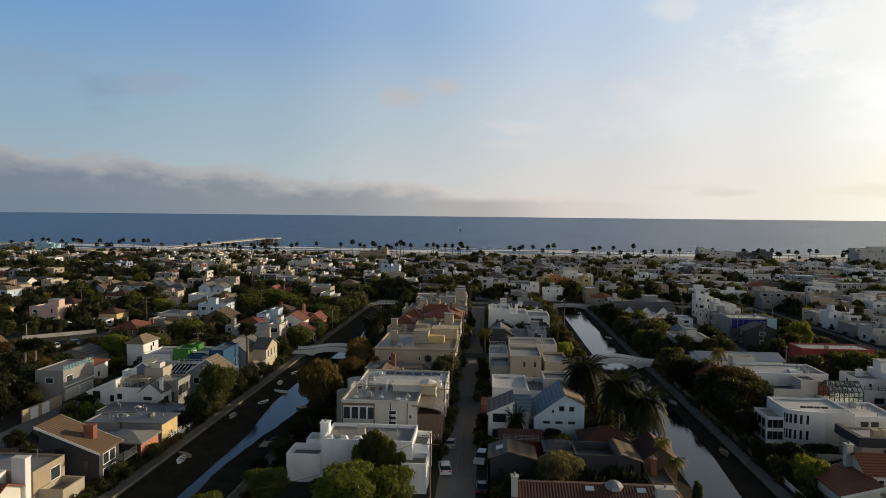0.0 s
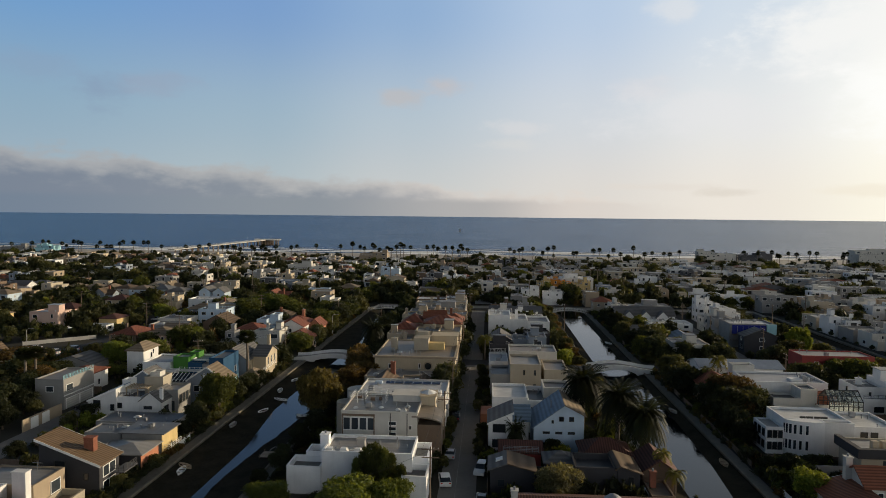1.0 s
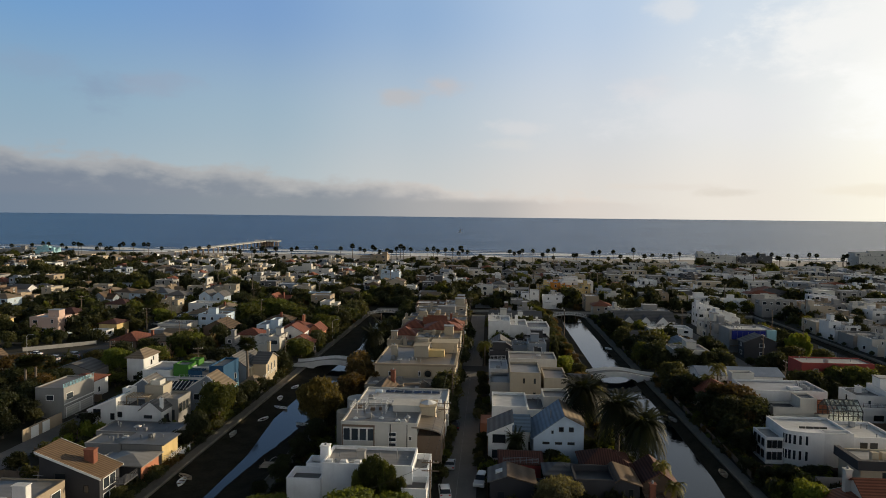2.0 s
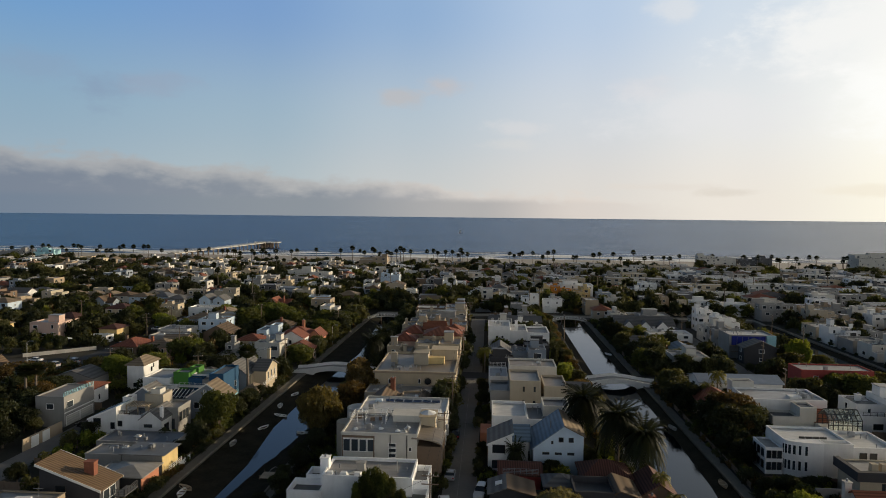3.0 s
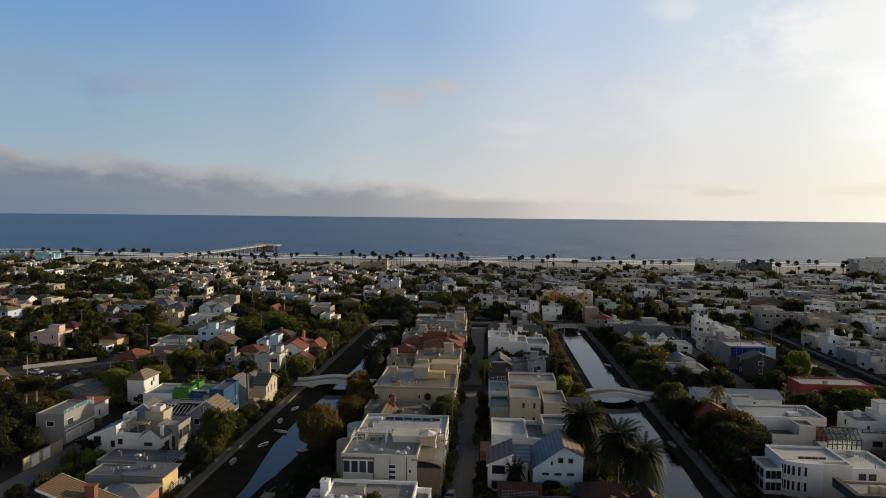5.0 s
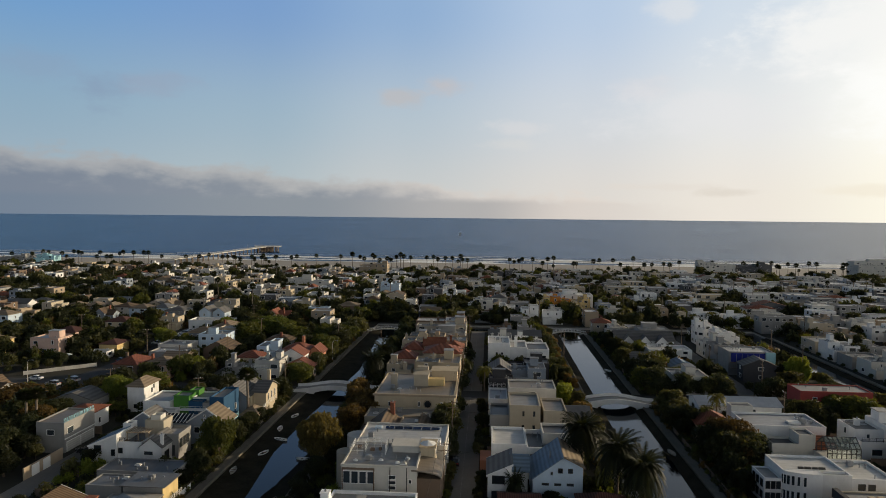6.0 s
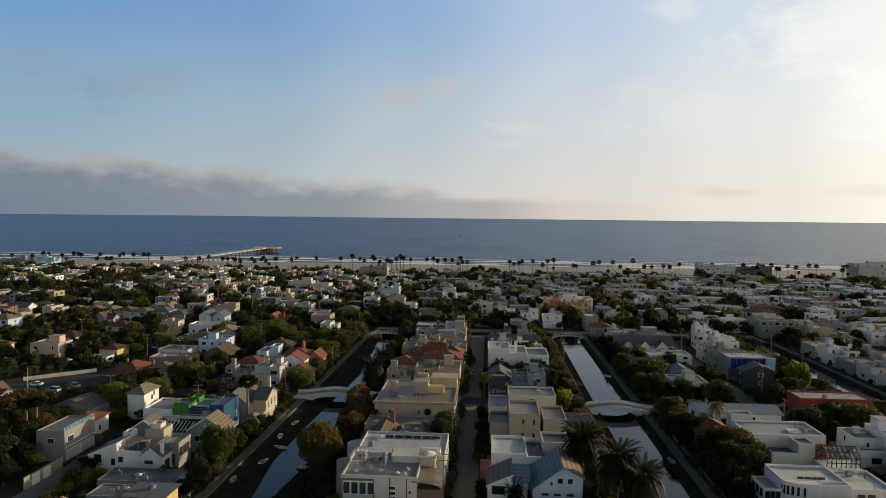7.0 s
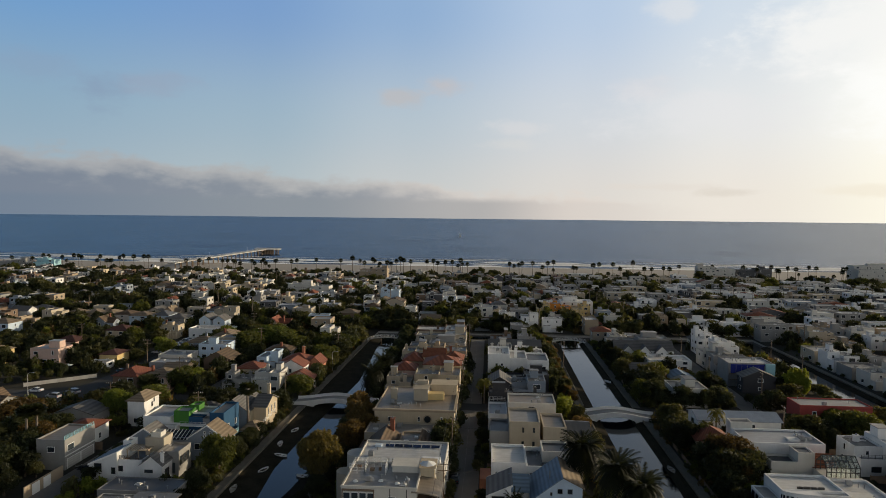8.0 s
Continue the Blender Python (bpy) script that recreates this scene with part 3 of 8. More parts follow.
def shed_body(house, box, zl, zr, wall, roof, z0=0.0, over=0.5, label=""):
    """Walls under one roof slope that falls from the x0 side (zl) to the x1 side (zr)."""
    x0, x1, y0, y1 = box
    s = Shape()
    n = [(x0, y0, z0), (x1, y0, z0), (x1, y1, z0), (x0, y1, z0)]
    s.hull(n, [(x0, y0, zl), (x1, y0, zr), (x1, y1, zr), (x0, y1, zl)])
    part("wall", s, MAT[wall], house, label)
    k = (zr - zl) / (x1 - x0)
    q = [(x0 - over, y0 - over, zl - k * over), (x1 + over, y0 - over, zr + k * over), (x1 + over, y1 + over, zr + k * over), (x0 - over, y1 + over, zl - k * over)]
    part("roof", Shape().hull([(x, y, z + 0.03) for x, y, z in q], [(x, y, z + 0.22) for x, y, z in q]), MAT[roof], house)
    for y in (y0 - over - 0.06, y1 + over):
        b = [(x0 - over, y, zl - k * over), (x1 + over, y, zr + k * over), (x1 + over, y + 0.06, zr + k * over), (x0 - over, y + 0.06, zl - k * over)]
        part("barge_board", Shape().hull([(x, yy, z - 0.12) for x, yy, z in b], [(x, yy, z + 0.26) for x, yy, z in b]), TRIM, house)


def hip_body(house, box, eave, ridge, wall, roof, z0=0.0, over=0.5, label=""):
    x0, x1, y0, y1 = box
    s = Shape().hull([(x0, y0, z0), (x1, y0, z0), (x1, y1, z0), (x0, y1, z0)], [(x0, y0, eave), (x1, y0, eave), (x1, y1, eave), (x0, y1, eave)])
    part("wall", s, MAT[wall], house, label)
    a, b, c, d = x0 - over, x1 + over, y0 - over, y1 + over
    w, dd = b - a, d - c
    r = Shape()
    if w > dd:
        p, q = (a + dd / 2, (c + d) / 2, ridge), (b - dd / 2, (c + d) / 2, ridge)
    else:
        p, q = ((a + b) / 2, c + w / 2, ridge), ((a + b) / 2, d - w / 2, ridge)
    low = [(a, c, eave), (b, c, eave), (b, d, eave), (a, d, eave)]
    lip = [(x, y, z - 0.18) for x, y, z in low]
    for i in range(4):
        j = (i + 1) % 4
        r.face([lip[i], lip[j], low[j], low[i]])
    r.face(lip[::-1])
    if w > dd:
        r.face([low[0], low[1], q, p]).face([low[1], low[2], q]).face([low[2], low[3], p, q]).face([low[3], low[0], p])
    else:
        r.face([low[0], low[1], p]).face([low[1], low[2], q, p]).face([low[2], low[3], q]).face([low[3], low[0], p, q])
    part("roof", r, MAT[roof], house)


def chimney(house, x, y, z0, z1, w=0.9, d=0.7, material=None, pots=True):
    c = part("chimney", Shape().box(x - w / 2, x + w / 2, y - d / 2, y + d / 2, z0, z1).box(x - w / 2 - 0.1, x + w / 2 + 0.1, y - d / 2 - 0.1, y + d / 2 + 0.1, z1, z1 + 0.15), material or BRICK, house)
    if pots:
        part("chimney_pot", Shape().tube([(x, y, z1 + 0.15), (x, y, z1 + 0.55)], [0.18, 0.15], 8), STEEL, c)


def rooftop(house, box, z, r, amount=1.0):
    """Vents, skylights and plant boxes that stand on a flat roof."""
    x0, x1, y0, y1 = box
    spot = lambda: (r.uniform(x0 + 1.2, x1 - 1.2), r.uniform(y0 + 1.2, y1 - 1.2))
    if x1 - x0 < 4 or y1 - y0 < 4:
        return
    for _ in range(int(2 * amount + r.random())):
        x, y = spot()
        part("vent", Shape().tube([(x, y, z), (x, y, z + 0.6), (x, y, z + 0.62), (x, y, z + 0.85)], [0.09, 0.09, 0.17, 0.15], 8), STEEL, house)
    if r.random() < 0.75 * amount:
        x, y = spot()
        s = Shape().box(x - 0.6, x + 0.6, y - 0.45, y + 0.45, z, z + 0.18)
        sk = part("skylight", s, TRIM, house)
        part("pane", Shape().hull([(x - 0.52, y - 0.37, z + 0.18), (x + 0.52, y - 0.37, z + 0.18), (x + 0.52, y + 0.37, z + 0.18), (x - 0.52, y + 0.37, z + 0.18)],
                                  [(x - 0.3, y - 0.2, z + 0.36), (x + 0.3, y - 0.2, z + 0.36), (x + 0.3, y + 0.2, z + 0.36), (x - 0.3, y + 0.2, z + 0.36)]), MAT["r_white"], sk)
    if r.random() < 0.6 * amount:
        x, y = spot()
        s = Shape().box(x - 0.5, x + 0.5, y - 0.4, y + 0.4, z + 0.1, z + 0.95).tube([(x, y, z + 0.95), (x, y, z + 1.03)], [0.32, 0.32], 12)
        for dx in (-0.4, 0.4):
            s.box(x + dx - 0.05, x + dx + 0.05, y - 0.42, y + 0.42, z, z + 0.1)
        part("air_conditioner", s, STEEL, house)
    own = random.Random(round(100 * (x0 + 3 * y0 + 7 * x1 + z)))
    if amount >= 0.9:
        for _ in range(own.randint(1, 3)):
            x, y = own.uniform(x0 + 1, x1 - 1), own.uniform(y0 + 1, y1 - 1)
            part("vent", Shape().tube([(x, y, z), (x, y, z + 0.5), (x, y, z + 0.52), (x, y, z + 0.7)], [0.08, 0.08, 0.15, 0.13], 8), STEEL, house)
        if own.random() < 0.6:
            x, y = own.uniform(x0 + 1, x1 - 2), own.uniform(y0 + 1, y1 - 1)
            far = min(x1 - 0.6, x + own.uniform(1.5, 3.5))
            duct = Shape().tube([(x, y, z), (x, y, z + 0.42), (x + 0.12, y, z + 0.5), (far, y, z + 0.5)], [0.13] * 4, 8)
            duct.box(far - 0.22, far + 0.22, y - 0.22, y + 0.22, z, z + 0.62)
            part("duct", duct, STEEL, house)


def railing(house, pts, z, h=1.0, step=1.6, material=None, bars=3):
    """Posts and rails along a line of points."""
    s = Shape()
    for (ax, ay), (bx, by) in zip(pts, pts[1:]):
        length = math.hypot(bx - ax, by - ay)
        k = max(1, round(length / step))
        for i in range(k + 1):
            x, y = ax + (bx - ax) * i / k, ay + (by - ay) * i / k
            s.box(x - 0.04, x + 0.04, y - 0.04, y + 0.04, z, z + h)
        for b in range(bars):
            zz = z + h * (b + 1) / bars - 0.05
            s.box(min(ax, bx) - 0.025, max(ax, bx) + 0.025, min(ay, by) - 0.025, max(ay, by) + 0.025, zz, zz + 0.05)
    return part("railing", s, material or TRIM, house)


def garage(house, side, box, u, w=4.6, h=2.2):
    x0, x1, y0, y1 = box
    cx, cy, hx, hy = (x0 + x1) / 2, (y0 + y1) / 2, (x1 - x0) / 2, (y1 - y0) / 2
    at = {"s": (cx + u * hx, y0, 0.05), "e": (x1, cy + u * hy, 0.05), "w": (x0, cy + u * hy, 0.05)}[side]
    d = part("garage_door", Shape().box(-w / 2, w / 2, -0.04, 0.03, 0, h), GARAGE, house, at=at, turn=TURNS[side])
    f = Shape().box(-w / 2 - 0.14, -w / 2, -0.1, 0.03, 0, h + 0.14).box(w / 2, w / 2 + 0.14, -0.1, 0.03, 0, h + 0.14).box(-w / 2, w / 2, -0.1, 0.03, h, h + 0.14)
    part("door_frame", f, TRIM, d)


WORDS = {"white": "white", "offwhite": "off-white", "cream": "cream", "tan": "tan", "beige": "beige", "grey": "grey", "darkgrey": "dark grey", "bluegrey": "blue-grey",
         "paleblue": "pale blue", "yellow": "yellow", "pink": "pinkish", "terracotta": "terracotta", "orange": "orange", "brown": "brown", "red": "dark red", "blue": "blue",
         "royal": "royal blue", "green": "green", "teal": "pale turquoise", "charcoal": "near-black"}
ROOFWORDS = {"r_white": "white flat roof", "r_grey": "grey flat roof", "r_tan": "tan flat roof", "r_dark": "dark flat roof", "r_silver": "silvery flat roof", "r_blue": "blue-grey flat roof",
             "r_pale": "pale flat roof", "s_brown": "brown shingle roof", "s_grey": "grey shingle roof", "s_tan": "tan shingle roof", "s_blue": "blue shingle roof", "s_batten": "brown battened roof",
             "t_red": "red clay-tile roof", "t_redy": "red clay-tile roof", "t_maroon": "maroon tile roof", "metal_roof": "standing-seam metal roof"}
built = []       # footprints that are taken: x0, x1, y0, y1


def lot(x0, x1, y0, y1, wall, roof, extra, turn=0.0, group="canal houses", sort="house"):
    built.append((x0, x1, y0, y1))
    label = f"{WORDS[wall]} {sort} with {ROOFWORDS[roof]}, {extra}"
    if len(label.split()) > 12:
        label = f"{WORDS[wall]} {sort}, {extra}"
    house = thing("house", label, "house", ((x0 + x1) / 2, (y0 + y1) / 2, 0), turn, group)
    hx, hy = (x1 - x0) / 2, (y1 - y0) / 2
    return house, (-hx, hx, -hy, hy)


def flat_house(x0, x1, y0, y1, h, wall="white", roof="r_grey", extra="among trees beside the canal", rim=0.5, seed=0, sides="sew", dense=0.8, top=1.0, white=True, wins=True, turn=0.0, group="canal houses", steps=True):
    house, box = lot(x0, x1, y0, y1, wall, roof, extra, turn, group)
    r = random.Random(seed * 131 + int(x0 * 7) + int(y0 * 13))
    a, b, c, d = box
    wide, deep = b - a, d - c
    if not steps or wide < 7 or deep < 6 or h < 5.2:
        flat_body(house, box, h, wall, roof, rim, cap=False)
        if wins:
            windows(house, box, h, r, sides, white, dense)
        rooftop(house, box, h - rim, r, top)
        return house, box
    cut = c + deep * r.uniform(0.22, 0.42)
    split = a + wide * r.uniform(0.32, 0.62)
    low = h - r.uniform(2.3, 3.2)
    if r.random() < 0.5:
        bodies = [((a, split, cut, d), h), ((split, b, c + deep * r.uniform(0.1, 0.25), d), h - r.uniform(0.7, 1.6)), ((a, split, c, cut), low)]
    else:
        bodies = [((split, b, c, d), h), ((a, split, cut, d), h - r.uniform(0.6, 1.5)), ((a, split, c + r.uniform(0.2, 1.0), cut), low)]
    for i, (q, hh) in enumerate(bodies):
        flat_body(house, q, hh, wall, roof if i != 1 else r.choice(("r_grey", "r_pale", "r_dark", roof)), rim, cap=False)
        if wins:
            windows(house, q, hh, r, "s" + ("e" if "e" in sides and x0 < 0 else "") + ("w" if "w" in sides and x0 > 0 else ""), white, dense)
    q, hh = bodies[2]
    railing(house, [(q[0] + 0.1, q[2] + 0.1), (q[1] - 0.1, q[2] + 0.1)], hh - 0.1, 1.0, 1.4, r.choice((TRIM, DARKTRIM, STEEL)), 3)
    q, hh = bodies[0]
    w, dd = (q[1] - q[0]) * r.uniform(0.3, 0.5), (q[3] - q[2]) * r.uniform(0.25, 0.45)
    u, v = r.uniform(q[0] + 0.5, q[1] - w - 0.5), q[3] - dd - r.uniform(0.4, 1.5)
    up = hh + r.uniform(1.4, 2.4)
    part("penthouse", Shape().box(u, u + w, v, v + dd, hh - rim - 0.1, up), MAT[wall], house)
    part("penthouse_roof", Shape().box(u - 0.2, u + w + 0.2, v - 0.2, v + dd + 0.2, up, up + 0.14), MAT[r.choice(("r_dark", "r_grey", "r_pale"))], house)
    q, hh = bodies[1]
    chimney(house, r.uniform(q[0] + 0.8, q[1] - 0.8), r.uniform(q[2] + 1, q[3] - 1), hh - rim - 0.1, hh + r.uniform(0.8, 1.8), r.uniform(0.7, 1.3), 0.8, MAT[wall])
    for q, hh in bodies[:2]:
        rooftop(house, q, hh - rim, r, top)
    return house, box


def gable_house(x0, x1, y0, y1, eave, ridge, wall="white", roof="s_grey", axis="y", extra="among trees beside the canal", seed=0, sides="sew", dense=0.8, white=True, wins=True, turn=0.0, chim=None, group="canal houses"):
    house, box = lot(x0, x1, y0, y1, wall, roof, extra, turn, group)
    r = random.Random(seed * 131 + int(x0 * 7) + int(y0 * 13))
    gable_body(house, box, eave, ridge, wall, roof, axis)
    if wins:
        windows(house, box, eave + 0.3, r, sides, white, dense)
    if chim:
        chimney(house, chim[0], chim[1], eave, ridge + 0.9)
    return house, box


def hip_house(x0, x1, y0, y1, eave, ridge, wall="cream", roof="t_red", extra="among trees in its yard", seed=0, sides="sew", dense=0.8, white=True, turn=0.0, group="canal houses"):
    house, box = lot(x0, x1, y0, y1, wall, roof, extra, turn, group)
    r = random.Random(seed * 131 + int(x0 * 7) + int(y0 * 13))
    hip_body(house, box, eave, ridge, wall, roof)
    windows(house, box, eave, r, sides, white, dense)
    return house, box


def far_house(x0, x1, y0, y1, h, r, wall, roof, kind):
    """A house of the rows further off: stepped or gabled bodies, roof clutter and the windows that show."""
    house, box = lot(x0, x1, y0, y1, wall, roof, "in rows towards the beach", 0.0, "houses towards the beach")
    a, b, c, d = box
    near = y0 < 210
    side = "e" if x0 + x1 < 0 else "w"
    bodies = [(box, h)]
    if kind == "flat":
        if r.random() < 0.75 and h > 5:
            cut = c + (d - c) * r.uniform(0.25, 0.5)
            u = r.uniform(-0.25, 0.35) * (b - a)
            low = h - r.uniform(1.6, 3.4)
            split = a + (b - a) * r.uniform(0.35, 0.65)
            if r.random() < 0.5:
                bodies = [((a, b, cut, d), h), ((a, split, c, cut), low), ((split, b, c + r.uniform(0, 1.2), cut), r.choice((low - 1.4, h - 0.4, low)))]
            else:
                bodies = [((a, split, c, d), h), ((split, b, c, cut), low), ((split, b, cut, d), r.choice((h - 1.0, h + 1.2)))]
        for i, (q, hh) in enumerate(bodies):
            flat_body(house, q, hh, wall, roof if i != 1 else r.choice(("r_pale", "r_grey", "r_dark", roof)), 0.4, cap=False)
        if len(bodies) > 1 and r.random() < 0.5:
            q, hh = bodies[1]
            railing(house, [(q[0] + 0.1, q[2] + 0.1), (q[1] - 0.1, q[2] + 0.1)], hh, 0.9, 1.5, r.choice((TRIM, DARKTRIM, STEEL)), 2)
        q, hh = bodies[0]
        if r.random() < 0.5 and q[1] - q[0] > 4 and q[3] - q[2] > 4:
            w, dd = (q[1] - q[0]) * r.uniform(0.25, 0.4), (q[3] - q[2]) * r.uniform(0.25, 0.5)
            u, v = r.uniform(q[0] + 0.4, q[1] - w - 0.4), r.uniform(q[2] + 0.4, q[3] - dd - 0.4)
            up = hh + r.uniform(1.0, 2.3)
            part("penthouse", Shape().box(u, u + w, v, v + dd, hh - 0.45, up), MAT[wall], house)
            part("penthouse_roof", Shape().box(u - 0.15, u + w + 0.15, v - 0.15, v + dd + 0.15, up, up + 0.12), MAT[roof], house)
        rooftop(house, q, hh - 0.4, r, 0.9 if y0 < 320 else 0.4)
    elif kind == "gable":
        if r.random() < 0.5:
            split = a + (b - a) * r.uniform(0.4, 0.6)
            gable_body(house, (a, split, c, d), h - 1.6, h + 0.4, wall, roof, "y")
            gable_body(house, (split, b, c + 1.5, d), h - 2.4, h - 0.6, wall, roof, "x")
            bodies = [((a, split, c, d), h - 1.6), ((split, b, c + 1.5, d), h - 2.4)]
        else:
            gable_body(house, box, h - 1.6, h + 0.4, wall, roof, r.choice("xy"))
            bodies = [(box, h - 1.6)]
    else:
        hip_body(house, box, h - 1.4, h + 0.5, wall, roof)
        bodies = [(box, h - 1.4)]
    if kind != "flat" and r.random() < 0.45:
        chimney(house, r.uniform(a + 1, b - 1), r.uniform(c + 2, d - 2), h - 2.0, h + 1.2, 0.7, 0.7, r.choice((BRICK, MAT[wall])), False)
    for q, top in bodies:
        for level in range(2 if top > 5 else 1):
            z = top - 2.3 - 2.9 * level
            if z < 0.5:
                continue
            for sd in ("s", side):
                length = q[1] - q[0] if sd == "s" else q[3] - q[2]
                if length < 2.4 or (q[2] > c + 2.5 and sd == "s" and level):
                    continue
                count = max(1, int(length / 3.4)) if sd == "s" else 1
                for k in range(count):
                    if r.random() < 0.8:
                        w, hh = r.choice(((1.2, 1.2), (1.8, 1.2), (2.0, 1.6), (0.8, 1.2), (0.9, 1.6)))
                        add_window(house, sd, q, ((k + 0.5) / count * 2 - 1) * 0.9, z, w, hh, True, near)
    return house


DISTANT = Shape()
DISTANT_SLOTS = {}
FLAT_TOPS = ("r_white", "r_grey", "r_pale", "r_dark", "r_silver", "r_tan")
KINDWORDS = {"flat": "flat-roofed", "gable": "gabled", "hip": "hip-roofed"}


def distant_house(x0, x1, y0, y1, h, r, wall, roof, kind, single):
    """A small house of the furthest rows, as one mesh or joined with its neighbours."""
    s, slots = (Shape(), {}) if single else (DISTANT, DISTANT_SLOTS)
    slot = lambda material: slots.setdefault(material, len(slots))
    w, f = slot(MAT[wall]), slot(MAT[roof])
    tr, gl = slot(TRIM), slot(GLASS)
    built.append((x0, x1, y0, y1))
    if r.random() < 0.6:
        a, b, z = r.uniform(x0, (x0 + x1) / 2 - 1), r.uniform((x0 + x1) / 2 + 1, x1), h * r.uniform(0.45, 0.75)
        s.box(a, b, y0 - r.uniform(1.2, 2.4), y0 - 0.01, 0, z, w).box(a - 0.15, b + 0.15, y0 - 2.4, y0 - 0.02, z, z + 0.15, slot(MAT[r.choice(FLAT_TOPS)]))
    if kind == "flat":
        s.box(x0, x1, y0, y1, 0, h - 0.35, w)
        t = 0.25
        for a, b, c, d in ((x0, x1, y0, y0 + t), (x0, x1, y1 - t, y1), (x0, x0 + t, y0 + t, y1 - t), (x1 - t, x1, y0 + t, y1 - t)):
            s.box(a, b, c, d, h - 0.35, h, w)
        s.box(x0 + t, x1 - t, y0 + t, y1 - t, h - 0.35, h - 0.28, f)
        if r.random() < 0.55:
            a, c = r.uniform(x0 + 0.3, x1 - 3.5), r.uniform(y0 + 0.3, y1 - 3.5)
            u, v, z = r.uniform(1.5, 3.2), r.uniform(1.5, 3.2), h + r.uniform(0.6, 2.2)
            s.box(a, a + u, c, c + v, h - 0.3, z, w).box(a - 0.1, a + u + 0.1, c - 0.1, c + v + 0.1, z, z + 0.1, f)
        for _ in range(r.randrange(3)):
            a, c = r.uniform(x0 + 0.5, x1 - 1.5), r.uniform(y0 + 0.5, y1 - 1.5)
            s.box(a, a + r.uniform(0.5, 1.1), c, c + 0.8, h - 0.3, h + r.uniform(0.2, 0.7), slot(STEEL))
        top = h
    else:
        e, m, o = h - 1.7, (x0 + x1) / 2, 0.4
        s.box(x0, x1, y0, y1, 0, e, w)
        a, b, c, d = x0 - o, x1 + o, y0 - o, y1 + o
        if kind == "gable":
            p, q = (m, c, h + 0.3), (m, d, h + 0.3)
            s.face([(x0, y0, e), (x1, y0, e), (m, y0, h)], w)
        else:
            k = min(3.5, (d - c) / 2)
            p, q = (m, c + k, h + 0.3), (m, d - k, h + 0.3)
            s.face([(a, c, e), (b, c, e), p], f).face([(b, d, e), (a, d, e), q], f)
        s.face([(b, c, e), (b, d, e), q, p], f).face([(a, d, e), (a, c, e), p, q], f)
        top = e + 0.2
    for z in ((top - 2.3,) if top < 5.2 else (top - 2.3, top - 5.1)):
        u = x0 + r.uniform(0.5, 1.4)
        while u < x1 - 1.6 and z > 0.3:
            k, hh = r.choice((0.8, 1.2, 1.8, 2.4)), r.choice((1.1, 1.4, 1.8))
            if u + k > x1 - 0.3:
                break
            s.box(u - 0.1, u + k + 0.1, y0 - 0.08, y0 + 0.02, z - 0.1, z + hh + 0.1, tr).box(u, u + k, y0 - 0.1, y0 + 0.02, z, z + hh, gl)
            u += k + r.uniform(1.4, 4.2)
        side = x1 if x0 < 0 else x0
        sg = 0.1 if x0 < 0 else -0.1
        v = y0 + r.uniform(0.8, 2.5)
        while v < y1 - 2.0 and z > 0.3:
            s.box(min(side, side + sg), max(side, side + sg), v, v + 1.3, z, z + 1.2, gl)
            v += r.uniform(2.6, 4.5)
    if single:
        at = Vector(((x0 + x1) / 2, (y0 + y1) / 2, 0))
        s.v = [Vector(p) - at for p in s.v]
        ob = new("house", s.mesh("house", *slots))
        ob.location = at
        tagged(ob, f"small {WORDS[wall]} {KINDWORDS[kind]} house in rows towards the beach", "house", "houses towards the beach")


# ---- plants ----
def leaf_mesh(name, centers, normals, size, material, seed, stretch=1.6):
    """Many small leaf blades, each pointed and turned its own way."""
    g = np.random.default_rng(seed)
    n = len(centers)
    a = g.normal(size=(n, 3)) + 0.0
    d = normals + 0.9 * g.normal(size=(n, 3))
    d /= np.linalg.norm(d, axis=1, keepdims=True)
    a -= (a * d).sum(1, keepdims=True) * d
    a /= np.linalg.norm(a, axis=1, keepdims=True)
    b = np.cross(d, a)
    k = size * g.uniform(0.6, 1.3, size=(n, 1))
    v = np.stack([centers - a * k * stretch / 2 - b * k * 0.35, centers - a * k * stretch / 2 + b * k * 0.35, centers + a * k * stretch * 0.6 + d * k * 0.2], 1).reshape(-1, 3)
    me = bpy.data.meshes.new(name)
    me.from_pydata(v.tolist(), [], np.arange(3 * n).reshape(-1, 3).tolist())
    me.materials.append(material)
    return me


def crown_points(lobes, count, seed, shell=0.35):
    g = np.random.default_rng(seed)
    vol = np.array([rx * ry + ry * rz + rx * rz for _, (rx, ry, rz) in lobes])
    pick = g.choice(len(lobes), count, p=vol / vol.sum())
    c = np.array([p for p, _ in lobes])[pick]
    r = np.array([q for _, q in lobes])[pick]
    d = g.normal(size=(count, 3))
    d[:, 2] = np.where(d[:, 2] < -0.75, -d[:, 2] * 0.6, d[:, 2])
    d /= np.linalg.norm(d, axis=1, keepdims=True)
    lump = 1.0 + 0.2 * np.sin(d[:, :1] * 8 + pick[:, None]) * np.cos(d[:, 1:2] * 9 + 2 * pick[:, None]) + 0.12 * np.sin(d[:, 2:] * 13 + 3 * pick[:, None])
    rad = (1 - shell * g.random((count, 1)) ** 1.8) * lump
    return c + d * r * rad, d


